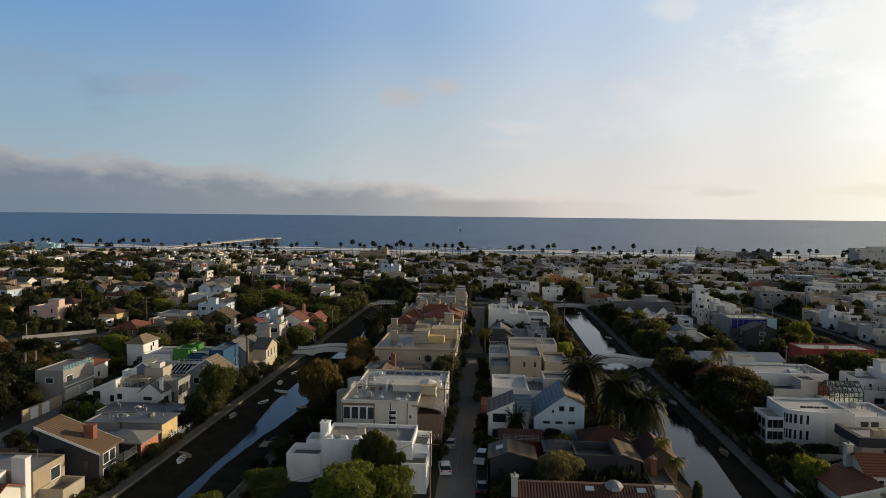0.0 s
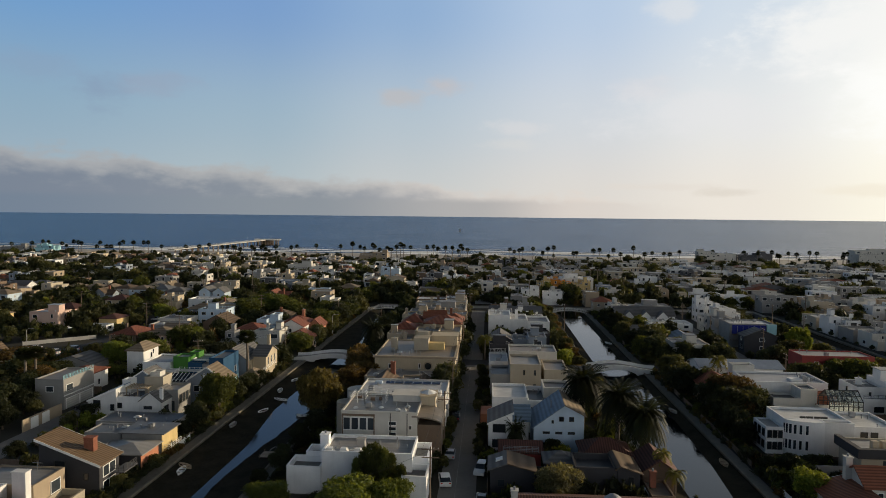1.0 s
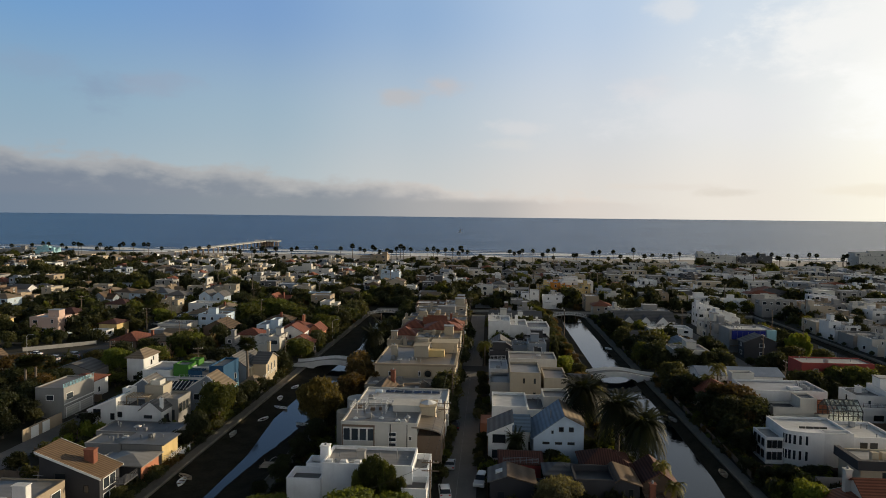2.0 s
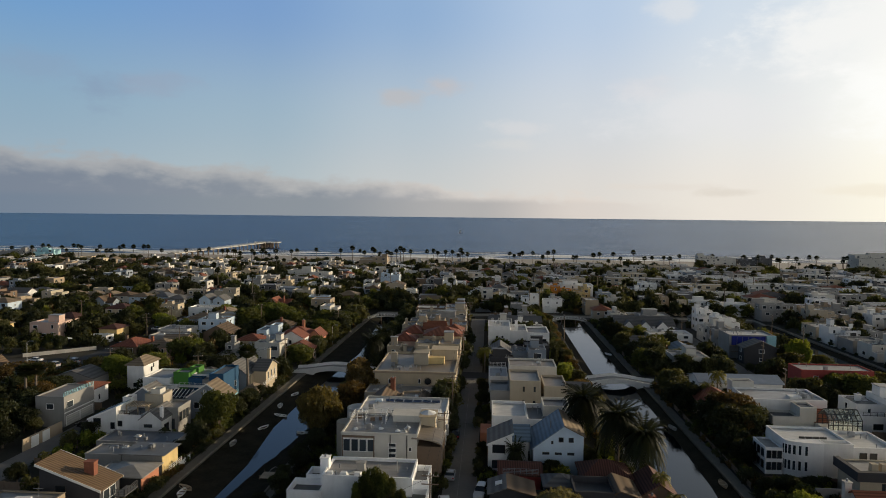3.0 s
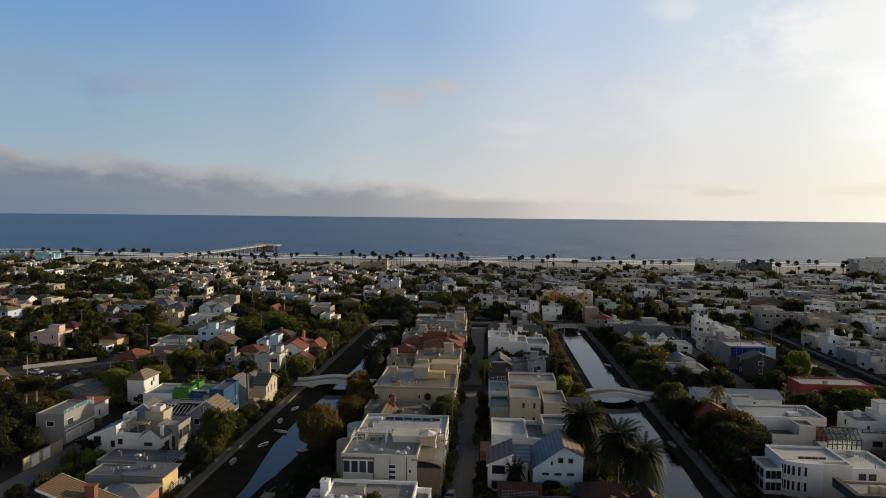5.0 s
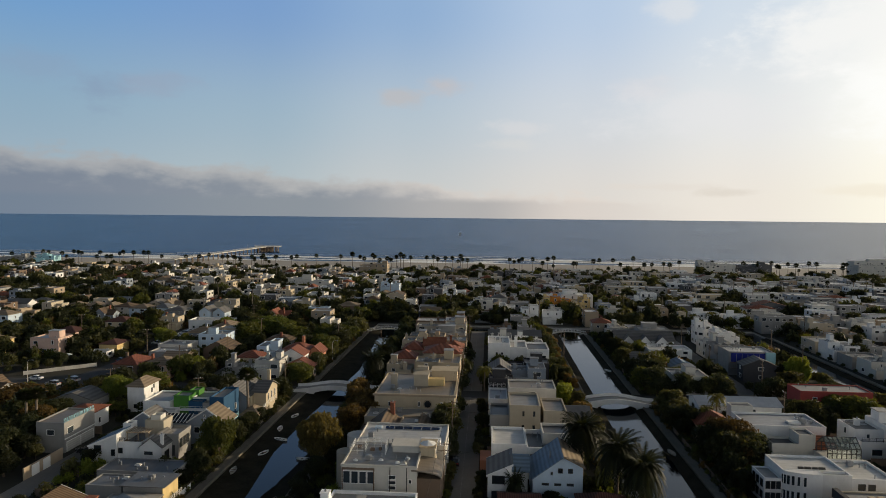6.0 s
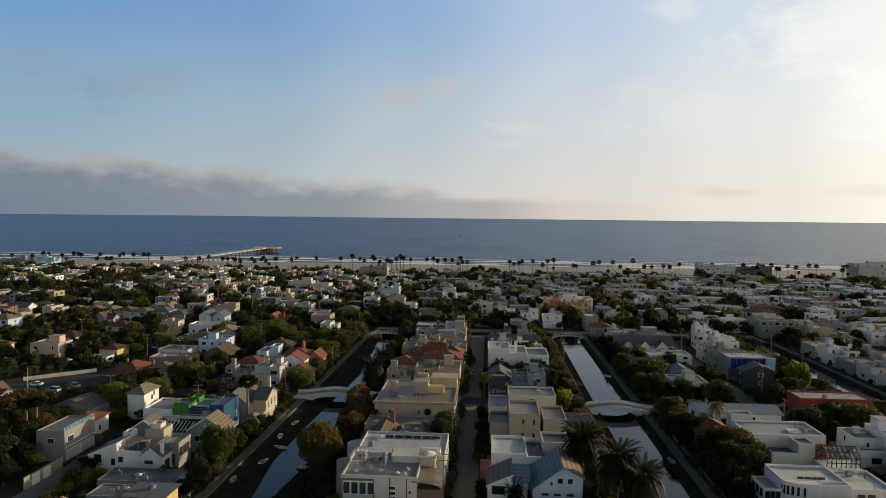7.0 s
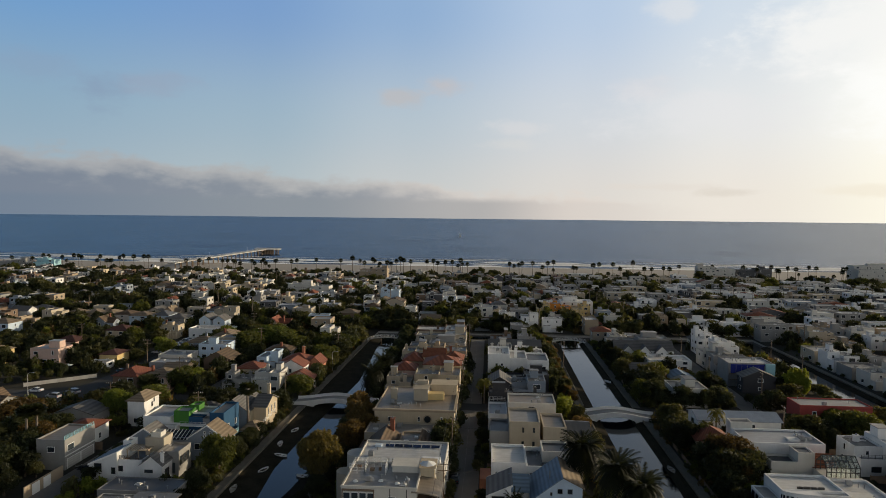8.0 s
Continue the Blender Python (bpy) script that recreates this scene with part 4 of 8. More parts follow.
def make_tree(key, height, spread, trunk_h, count, size, leaf, seed, lobes=8, squash=0.7):
    """A broadleaved tree: forked trunk and a crown of uneven lobes. Returns the two meshes."""
    r = random.Random(seed)
    s = Shape()
    lean = (r.uniform(-0.4, 0.4), r.uniform(-0.4, 0.4))
    fork = (lean[0], lean[1], trunk_h)
    rr = 0.035 * height
    s.tube([(0, 0, -0.3), (lean[0] * 0.4, lean[1] * 0.4, trunk_h * 0.5), fork], [rr * 1.4, rr, rr * 0.85], 8)
    parts = []
    for k in range(lobes):
        w = 2 * math.pi * k / lobes + r.uniform(-0.4, 0.4)
        q = r.uniform(0.25, 0.60) * spread if k else 0.0
        z = trunk_h + (height - trunk_h) * ((r.uniform(0.12, 0.42) if k % 2 else r.uniform(0.38, 0.68)) if k else 0.64)
        p = (lean[0] + q * math.cos(w), lean[1] + q * math.sin(w), z)
        size_l = spread * r.uniform(0.32, 0.5)
        parts.append((p, (size_l, size_l * r.uniform(0.85, 1.15), min(size_l * squash * r.uniform(0.8, 1.2), height - z))))
        mid = (lean[0] + 0.5 * q * math.cos(w), lean[1] + 0.5 * q * math.sin(w), trunk_h + (z - trunk_h) * 0.55)
        s.tube([fork, mid, p], [rr * 0.6, rr * 0.35, rr * 0.1], 5)
    pts, nor = crown_points(parts, count, seed)
    return s.mesh("trunk", BARK, smooth=True), leaf_mesh("crown", pts, nor, size, LEAF[leaf], seed)


TREES = {
    "near": [make_tree("n", 9.0, 5.5, 2.4, 17000, 0.39, "lush", 11, 15), make_tree("n", 9.0, 5.0, 1.8, 15000, 0.36, "autumn", 12, 13)],
    "mid": [make_tree("m", 8.0, 4.4, 1.5, 2700, 0.58, k, 20 + i, 10, 0.8) for i, k in enumerate(("dark", "olive", "green", "dark", "rust", "bright", "olive"))],
    "tall": [make_tree("t", 12.0, 3.2, 1.6, n, z, k, 40 + i, 12, 1.5) for i, (k, n, z) in enumerate((("dark", 3000, 0.54), ("olive", 3000, 0.54), ("green", 7000, 0.32), ("bright", 2600, 0.5)))],
    "fine": [make_tree("m", 8.0, 4.4, 1.5, 4300, 0.45, k, 20 + i, 11, 0.8) for i, k in enumerate(("dark", "olive", "green", "dark", "rust", "bright", "olive"))],
    "screen": [make_tree("s", 8.0, 4.2, 0.9, 950, 0.86, k, 50 + i, 9, 0.9) for i, k in enumerate(("dark", "olive", "green", "dark"))],
    "dome": [make_tree("d", 6.2, 4.3, 2.2, 9000, 0.26, "pale", 71, 16, 0.55)],
    "cypress": [make_tree("c", 10.6, 0.9, 0.5, 5000, 0.22, "dark", 72, 14, 3.4)],
    "far": [make_tree("f", 8.0, 4.4, 1.2, 350, 1.3, k, 60 + i, 8, 0.85) for i, k in enumerate(("dark", "olive", "green", "dark"))],
}
TREEWORDS = {"dome": "pale domed tree with bare forked limbs below its crown", "cypress": "slim dark pointed cypress beside the canal", "near": "dense leafy tree with a broad sunlit crown", "mid": "leafy garden tree with a rounded uneven crown", "fine": "leafy garden tree with a rounded uneven crown", "tall": "tall narrow evergreen tree", "screen": "dark leafy garden tree", "far": "dark leafy street tree between houses"}


def tree(x, y, kind="mid", pick=0, size=1.0, wide=1.0, label="", z=0.0):
    if kind == "mid" and y < 162:
        kind = "fine"
    trunk, crown = TREES[kind][pick % len(TREES[kind])]
    ob = thing("tree", label or TREEWORDS[kind], "tree", (x, y, z), (x * 1.7 + y) % 6.28, "trees")
    ob.scale = (size * wide, size * wide, size)
    part("trunk", trunk, None, ob)
    part("crown", crown, None, ob)
    return ob


SHRUBS = []
for i, k in enumerate(("dark", "olive", "green", "rust", "bright")):
    r0 = random.Random(90 + i)
    lob = [((r0.uniform(-1, 1), r0.uniform(-1, 1), 0.5), (r0.uniform(0.7, 1.2), r0.uniform(0.7, 1.2), r0.uniform(0.8, 1.4))) for _ in range(4)]
    p0, n0 = crown_points(lob, 520, 90 + i, 0.5)
    SHRUBS.append(leaf_mesh("shrub", p0, n0, 0.4, LEAF[k], 90 + i))


HEDGING = []
for i, k in enumerate(("dark", "olive", "green", "rust")):
    r0 = random.Random(190 + i)
    lob = [((r0.uniform(-1, 1), r0.uniform(-1, 1), 0.5), (r0.uniform(0.7, 1.2), r0.uniform(0.7, 1.2), r0.uniform(0.8, 1.4))) for _ in range(4)]
    p0, n0 = crown_points(lob, 190, 190 + i, 0.5)
    HEDGING.append(leaf_mesh("shrub", p0, n0, 0.56, LEAF[k], 190 + i))


def shrub(x, y, pick=0, size=1.0, tall=1.0, z=0.0):
    ob = new("shrub", SHRUBS[pick % len(SHRUBS)])
    ob.location, ob.rotation_euler, ob.scale = (x, y, z), (0, 0, (x * 2.3 + y) % 6.28), (size, size, size * tall)
    return tagged(ob, ("dark green", "olive green", "leafy green", "rusty brown", "bright green")[pick % 5] + " garden shrub beside a house", "shrub", "shrubs")


def arrays(me):
    v = np.empty(len(me.vertices) * 3)
    me.vertices.foreach_get("co", v)
    return v.reshape(-1, 3)


class Planting:
    """Many plants joined into one mesh: leaf blades of three corners each, sorted by kind."""

    def __init__(self):
        self.v, self.slot, self.mats = [], [], []

    def add(self, me, x, y, size=1.0, tall=1.0, turn=0.0, z=0.0):
        m = me.materials[0]
        if m not in self.mats:
            self.mats.append(m)
        v = arrays(me)
        c, s = math.cos(turn), math.sin(turn)
        v = np.stack([(v[:, 0] * c - v[:, 1] * s) * size + x, (v[:, 0] * s + v[:, 1] * c) * size + y, v[:, 2] * size * tall + z], 1)
        self.v.append(v)
        self.slot += [self.mats.index(m)] * (len(v) // 3)

    def done(self, name, label, category):
        v = np.concatenate(self.v)
        me = bpy.data.meshes.new(name)
        me.from_pydata(v.tolist(), [], np.arange(len(v)).reshape(-1, 3).tolist())
        for m in self.mats:
            me.materials.append(m)
        me.polygons.foreach_set("material_index", self.slot)
        return tagged(new(name, me), label, category, kind="stuff")


def frond(s, root, way, length, rise, drop, width, pieces=9, slot=0):
    """A feather-shaped palm leaf in one skin: a bending midrib with pointed, drooping leaflets on both sides."""
    way = Vector((way[0], way[1], 0)).normalized()
    side = Vector((-way[1], way[0], 0))
    base = len(s.v)
    for i in range(pieces + 1):
        u = i / pieces
        s.v.append(Vector(root) + way * length * u * (1 - 0.3 * drop * u) + Vector((0, 0, rise * length * u - drop * length * u * u)))
    rib = s.v[base:]
    for i in range(pieces):
        w = width * (0.4 + 0.9 * math.sin(math.pi * (0.12 + 0.8 * i / pieces)))
        for sgn in (-1, 1):
            s.v.append(rib[i].lerp(rib[i + 1], 1.5) + side * sgn * w + Vector((0, 0, -0.45 * w)))
            tip = len(s.v) - 1
            s.f.append((base + i, base + i + 1, tip) if sgn > 0 else (base + i + 1, base + i, tip))
            s.m.append(slot)


def make_date_palm(h, seed, spread=5.4, count=165):
    r = random.Random(seed)
    t, c = Shape(), Shape()
    t.tube([(0, 0, -0.3), (0.1, 0, h * 0.5), (0.15, 0.1, h - 0.6), (0.15, 0.1, h + 0.2)], [0.5, 0.38, 0.42, 0.62], 10)
    for k in range(count):
        w, u = k * 2.399, k / count
        frond(c, (0.15, 0.1, h), (math.cos(w), math.sin(w)), spread * r.uniform(0.8, 1.1), 1.2 - 1.5 * u + r.uniform(-0.12, 0.12), 0.58 + 0.34 * u, 0.50, 14)
    dead = Shape()
    for k in range(14):
        w = k * 2.399
        frond(dead, (0.15, 0.1, h - 0.3), (math.cos(w), math.sin(w)), 1.9, -0.35, 0.75, 0.35, 6)
    return t.mesh("trunk", PALMBARK, smooth=True), c.mesh("crown", LEAF["palm"]), dead.mesh("dead_frond_skirt", LEAF["straw"])


def make_fan_palm(h, seed, count=52, leaf=1.0):
    """A tall, thin palm with a small round head of fan leaves over a skirt of dead ones."""
    r = random.Random(seed)
    t, c, d = Shape(), Shape(), Shape()
    bend = r.uniform(-0.6, 0.6)
    t.tube([(0, 0, -0.3), (bend * 0.3, 0, h * 0.4), (bend, 0.1, h)], [0.34, 0.22, 0.17], 8)
    for k in range(count):
        w, u = k * 2.399, k / count
        tilt = 1.5 - 2.3 * u
        out = Vector((math.cos(w) * math.cos(tilt), math.sin(w) * math.cos(tilt), math.sin(tilt)))
        hub = Vector((bend, 0.1, h)) + out * r.uniform(0.35, 1.0) * leaf
        side = out.cross(Vector((0, 0, 1)))
        side = side.normalized() if side.length > 0.05 else Vector((1, 0, 0))
        s = c
        base = len(s.v)
        s.v.append(hub)
        for j in range(9):
            q = -1.5 + 3.0 * j / 8
            reach = (1.25 if j % 2 == 0 else 0.85) * r.uniform(0.85, 1.1) * leaf
            s.v.append(hub + (out * math.cos(q) + side * math.sin(q)) * reach - Vector((0, 0, 0.22 * reach * abs(math.sin(q)))))
        for j in range(8):
            s.f.append((base, base + 1 + j, base + 2 + j))
            s.m.append(0)
    for k in range(12):
        w = k * 2.399
        s0 = Vector((bend, 0.1, h - 0.2))
        d.face([s0 + Vector((0.25 * math.cos(w), 0.25 * math.sin(w), 0)), s0 + Vector((0.42 * math.cos(w), 0.42 * math.sin(w), -1.5)), s0 + Vector((0.42 * math.cos(w + 0.7), 0.42 * math.sin(w + 0.7), -1.3))])
    return t.mesh("trunk", PALMBARK, smooth=True), c.mesh("crown", LEAF["palm"]), d.mesh("dead_frond_skirt", LEAF["straw"])


def make_queen_palm(h, seed, count=20):
    r = random.Random(seed)
    t, c, d = Shape(), Shape(), Shape()
    t.tube([(0, 0, -0.3), (0.1, 0.05, h * 0.5), (0.2, 0.1, h)], [0.22, 0.16, 0.13], 8)
    for k in range(count):
        w, u = k * 2.399, k / count
        frond(c, (0.2, 0.1, h), (math.cos(w), math.sin(w)), 2.7 * r.uniform(0.85, 1.1), 1.1 - 0.9 * u, 0.95, 0.5, 8)
    frond(d, (0.2, 0.1, h - 0.2), (1, 0.3), 1.5, -0.5, 0.8, 0.3, 6)
    return t.mesh("trunk", PALMBARK, smooth=True), c.mesh("crown", LEAF["feather"]), d.mesh("dead_frond_skirt", LEAF["straw"])


PALMS = {
    "date": [make_date_palm(1.0 * h, s) for h, s in ((7.5, 1), (6.0, 2), (11.2, 3), (8.6, 4))],
    "fan": [make_fan_palm(h, s) for h, s in ((14.0, 3), (15.5, 4), (12.5, 5), (9.0, 6))],
    "beach": [make_fan_palm(h, s, 44, 1.25) for h, s in ((14.0, 13), (11.5, 14), (9.5, 15))],
    "queen": [make_queen_palm(h, s) for h, s in ((7.0, 7), (5.0, 8))],
}
PALMWORDS = {"date": "large date palm with a heavy crown of arching fronds", "fan": "tall thin fan palm with a small round head", "beach": "tall fan palm with a round head before the beach", "queen": "slender feather palm with drooping fronds"}


def palm(x, y, kind="fan", pick=0, size=1.0, head=1.0, group="palms"):
    trunk, crown, dead = PALMS[kind][pick % len(PALMS[kind])]
    ob = thing("palm_tree", PALMWORDS[kind], "palm tree", (x, y, 0), (x * 1.3 + y * 0.7) % 6.28, group)
    ob.scale = (size * head, size * head, size)
    part("trunk", trunk, None, ob)
    part("crown", crown, None, ob)
    part("dead_frond_skirt", dead, None, ob, "straw-brown dead fronds")
    return ob


# ---- vehicles, boats, poles ----
PAINT = {k: plain("car_paint_" + k, c, 0.25, 1.0, 0.04, 0.0, spec=0.6, tint=0.03) for k, c in
         {"white": (0.75, 0.75, 0.75), "silver": (0.42, 0.43, 0.45), "black": (0.02, 0.02, 0.022), "grey": (0.13, 0.135, 0.14), "red": (0.25, 0.03, 0.03), "blue": (0.03, 0.06, 0.16)}.items()}
LAMP = plain("tail_lamp_red", (0.4, 0.02, 0.02), 0.3, 1.0, 0.05, 0.0)
CARS = {}


def car_meshes(kind):
    if kind in CARS:
        return CARS[kind]
    length, width, high, belt = {"suv": (4.7, 1.85, 1.7, 1.05), "sedan": (4.5, 1.8, 1.42, 0.9)}[kind]
    hw, hl = width / 2, length / 2
    prof = [(-hl, 0.45), (-hl + 0.05, belt - 0.05), (-hl + 0.5, belt), (hl - 1.15, belt - 0.03), (hl - 0.15, belt - 0.22), (hl, 0.5), (hl - 0.1, 0.25), (-hl + 0.1, 0.25)]
    body, cabin, roof = Shape(), Shape(), Shape()
    for sgn in (-1, 1):
        ring = [(sgn * hw, y, z) for y, z in prof]
        body.face(ring if sgn < 0 else ring[::-1])
    for (y0, z0), (y1, z1) in zip(prof, prof[1:] + prof[:1]):
        body.face([(-hw, y0, z0), (-hw, y1, z1), (hw, y1, z1), (hw, y0, z0)])
    b = -hl + (0.15 if kind == "suv" else 0.75)
    f = hl - 1.25
    cw = hw - 0.22
    cabin.hull([(-hw + 0.05, b, belt - 0.02), (hw - 0.05, b, belt - 0.02), (hw - 0.05, f, belt - 0.05), (-hw + 0.05, f, belt - 0.05)],
               [(-cw, b + 0.45, high - 0.1), (cw, b + 0.45, high - 0.1), (cw, f - 0.85, high - 0.1), (-cw, f - 0.85, high - 0.1)])
    roof.hull([(-cw - 0.04, b + 0.4, high - 0.1), (cw + 0.04, b + 0.4, high - 0.1), (cw + 0.04, f - 0.8, high - 0.1), (-cw - 0.04, f - 0.8, high - 0.1)],
              [(-cw + 0.06, b + 0.55, high), (cw - 0.06, b + 0.55, high), (cw - 0.06, f - 0.95, high), (-cw + 0.06, f - 0.95, high)])
    tyre = Shape().tube([(-0.1, 0, 0), (0.1, 0, 0)], [0.33, 0.33], 14).mesh("tyre", RUBBER)
    rim = Shape().tube([(-0.115, 0, 0), (0.115, 0, 0)], [0.2, 0.2], 10).mesh("rim", STEEL)
    lamp = Shape().box(-0.16, 0.16, -0.03, 0.03, -0.1, 0.1)
    CARS[kind] = dict(length=length, hw=hw, hl=hl, belt=belt, body=body, cabin=cabin.mesh("window", GLASS), roof=roof, tyre=tyre, rim=rim, lamp=lamp.mesh("tail_light", LAMP), head=lamp.mesh("headlight", TRIM), paint={})
    return CARS[kind]


def car(x, y, turn=0.0, kind="suv", paint="white", where="parked in the alley", z=0.03):
    m = car_meshes(kind)
    if paint not in m["paint"]:
        m["paint"][paint] = (m["body"].mesh("body", PAINT[paint]), m["roof"].mesh("roof", PAINT[paint]))
    body, roof = m["paint"][paint]
    ob = thing("car", f"{paint} {'sport utility car' if kind == 'suv' else 'sedan'} {where}", "car", (x, y, z), radians(turn), "parked cars")
    bd = part("body", body, None, ob)
    part("window", m["cabin"], None, bd)
    part("roof", roof, None, bd)
    for sx in (-1, 1):
        part("tail_light", m["lamp"], None, bd, at=(sx * (m["hw"] - 0.25), -m["hl"] + 0.02, m["belt"] - 0.2))
        part("headlight", m["head"], None, bd, at=(sx * (m["hw"] - 0.25), m["hl"] - 0.06, m["belt"] - 0.33))
        for sy in (-1, 1):
            w = part("wheel", m["tyre"], None, ob, at=(sx * (m["hw"] - 0.1), sy * (m["hl"] - 0.85), 0.33))
            part("rim", m["rim"], None, w)
    return ob


def make_boat_mesh(length, width, name, material):
    s = Shape()
    k = 9
    rings = []
    for i in range(k):
        u = i / (k - 1) * 2 - 1
        w = width / 2 * max(0.06, (1 - abs(u) ** 2.6))
        sheer = 0.38 + 0.14 * u * u
        rings.append([(-w, u * length / 2, sheer), (-w * 0.75, u * length / 2, 0.05), (0, u * length / 2, -0.08 + 0.2 * abs(u) ** 3), (w * 0.75, u * length / 2, 0.05), (w, u * length / 2, sheer),
                      (w * 0.88, u * length / 2, sheer - 0.02), (w * 0.6, u * length / 2, 0.14), (-w * 0.6, u * length / 2, 0.14), (-w * 0.88, u * length / 2, sheer - 0.02)])
    for a, b in zip(rings, rings[1:]):
        for i in range(9):
            j = (i + 1) % 9
            s.face([a[i], b[i], b[j], a[j]])
    s.face(rings[0]).face(rings[-1][::-1])
    return s.mesh(name, material)


HULLS = {k: make_boat_mesh(3.6, 1.35, "hull", m) for k, m in (("white", TRIM), ("wooden", PALEWOOD), ("grey", CONCRETE))}
BENCH = Shape().box(-0.55, 0.55, -0.14, 0.14, 0.24, 0.28).mesh("seat", WOOD)


def rowboat(x, y, turn=0.0, kind="white"):
    dry = max(0.0, -50.6 - x) if x < -45 else max(0.0, x - 40.2)        # drawn up on the bank
    ob = thing("rowboat", f"small {kind} rowing boat moored beside the canal walk", "boat", (x, y, -0.82 + 0.19 * dry), radians(turn), "moored boats")
    part("hull", HULLS[kind], None, ob)
    for dy in (-0.8, 0.4):
        part("seat", BENCH, None, ob, at=(0, dy, 0))


POLE = Shape().tube([(0, 0, -0.3), (0, 0, 11.0)], [0.16, 0.11], 8).mesh("pole", WOOD)
ARM = Shape().box(-1.25, 1.25, -0.06, 0.06, 0, 0.12).mesh("crossarm", WOOD)
KNOB = Shape().tube([(0, 0, 0), (0, 0, 0.12), (0, 0, 0.2)], [0.03, 0.06, 0.03], 6).mesh("insulator", TRIM)
CAN = Shape().tube([(0, 0, 0), (0, 0, 0.9)], [0.26, 0.26], 10).mesh("transformer", STEEL)


def utility_pole(x, y, turn=0.0, size=1.0, can=False):
    ob = thing("utility_pole", "weathered wooden utility pole with crossarms and wires", "utility pole", (x, y, 0), radians(turn), "utility poles")
    ob.scale = (1, 1, size)
    p = part("pole", POLE, None, ob)
    for z in (10.5, 9.3):
        a = part("crossarm", ARM, None, ob, at=(0, 0.14, z))
        for u in (-1.1, -0.5, 0.5, 1.1) if z > 10 else ():
            part("insulator", KNOB, None, a, at=(u, 0, 0.12))
    if can:
        part("transformer", CAN, None, ob, at=(0.42, 0, 7.6))
    return ob


def cable(a, b, sag=0.7, r=0.022):
    s = Shape()
    pts = [tuple(Vector(a).lerp(Vector(b), i / 10) - Vector((0, 0, sag * 4 * (i / 10) * (1 - i / 10)))) for i in range(11)]
    s.tube(pts, [r] * 11, 4)
    tagged(new("overhead_cable", s.mesh("overhead_cable", RUBBER)), "thin black cable strung between utility poles", "cable", "overhead cables")


def street_lamp(x, y, turn=0.0, h=8.0):
    ob = thing("street_lamp", "pale steel street lamp with a curved arm", "street lamp", (x, y, 0), radians(turn), "street lamps")
    part("pole", Shape().tube([(0, 0, -0.2), (0, 0, h * 0.6), (0, 0, h)], [0.11, 0.08, 0.06], 8), PALECON, ob)
    part("arm", Shape().tube([(0, 0, h - 0.1), (0.6, 0, h + 0.45), (1.7, 0, h + 0.5)], [0.05, 0.05, 0.04], 6), PALECON, ob)
    part("lamp_head", Shape().hull([(1.5, -0.14, h + 0.42), (2.2, -0.1, h + 0.42), (2.2, 0.1, h + 0.42), (1.5, 0.14, h + 0.42)], [(1.55, -0.1, h + 0.58), (2.1, -0.06, h + 0.54), (2.1, 0.06, h + 0.54), (1.55, 0.1, h + 0.58)]), STEEL, ob)


def fence(x0, y0, x1, y1, h=1.8, material=None, words="weathered wooden garden fence between yards"):
    """Posts and boarded bays along a straight line."""
    length = math.hypot(x1 - x0, y1 - y0)
    k = max(1, round(length / 2.4))
    ob = thing("fence", words, "fence", (x0, y0, 0), math.atan2(y1 - y0, x1 - x0), "garden fences")
    key = ("bay", round(length / k, 2), h, material)
    if key not in cache:
        b = length / k
        cache[key] = (Shape().box(0, b, -0.02, 0.02, 0.08, h - 0.05).mesh("panel", material or WOOD), Shape().box(-0.06, 0.06, -0.06, 0.06, 0, h + 0.05).mesh("post", material or WOOD))
    for i in range(k):
        part("panel", cache[key][0], None, ob, at=(i * length / k, 0, 0))
    for i in range(k + 1):
        part("post", cache[key][1], None, ob, at=(i * length / k, 0, 0))


def dock(x, y, w, l):
    """A small boarded landing stage on posts."""
    ob = thing("dock", "small weathered wooden dock at the canal bank", "dock", (x, y, 0), 0.0, "canal docks")
    for i in range(int(l / 0.3)):
        part("plank", Shape().box(-w / 2, w / 2, -l / 2 + 0.3 * i, -l / 2 + 0.3 * i + 0.27, -0.32, -0.26), PALEWOOD, ob)
    for sx in (-1, 1):
        for sy in (-1, 1):
            part("post", Shape().tube([(sx * w * 0.45, sy * l * 0.45, -2.2), (sx * w * 0.45, sy * l * 0.45, 0.15)], [0.09, 0.09], 6), WOOD, ob)


def umbrella(x, y, material, words, z=0.0):
    ob = thing("patio_umbrella", words, "umbrella", (x, y, z), 0.0, "patio umbrellas")
    part("pole", Shape().tube([(0, 0, 0), (0, 0, 2.5)], [0.03, 0.03], 6), STEEL, ob)
    ring = [(1.6 * math.cos(math.pi * k / 4), 1.6 * math.sin(math.pi * k / 4), 2.0) for k in range(8)]
    s = Shape()
    for k in range(8):
        s.face([ring[k], ring[(k + 1) % 8], (0, 0, 2.6)])
    part("canopy", s, material, ob)


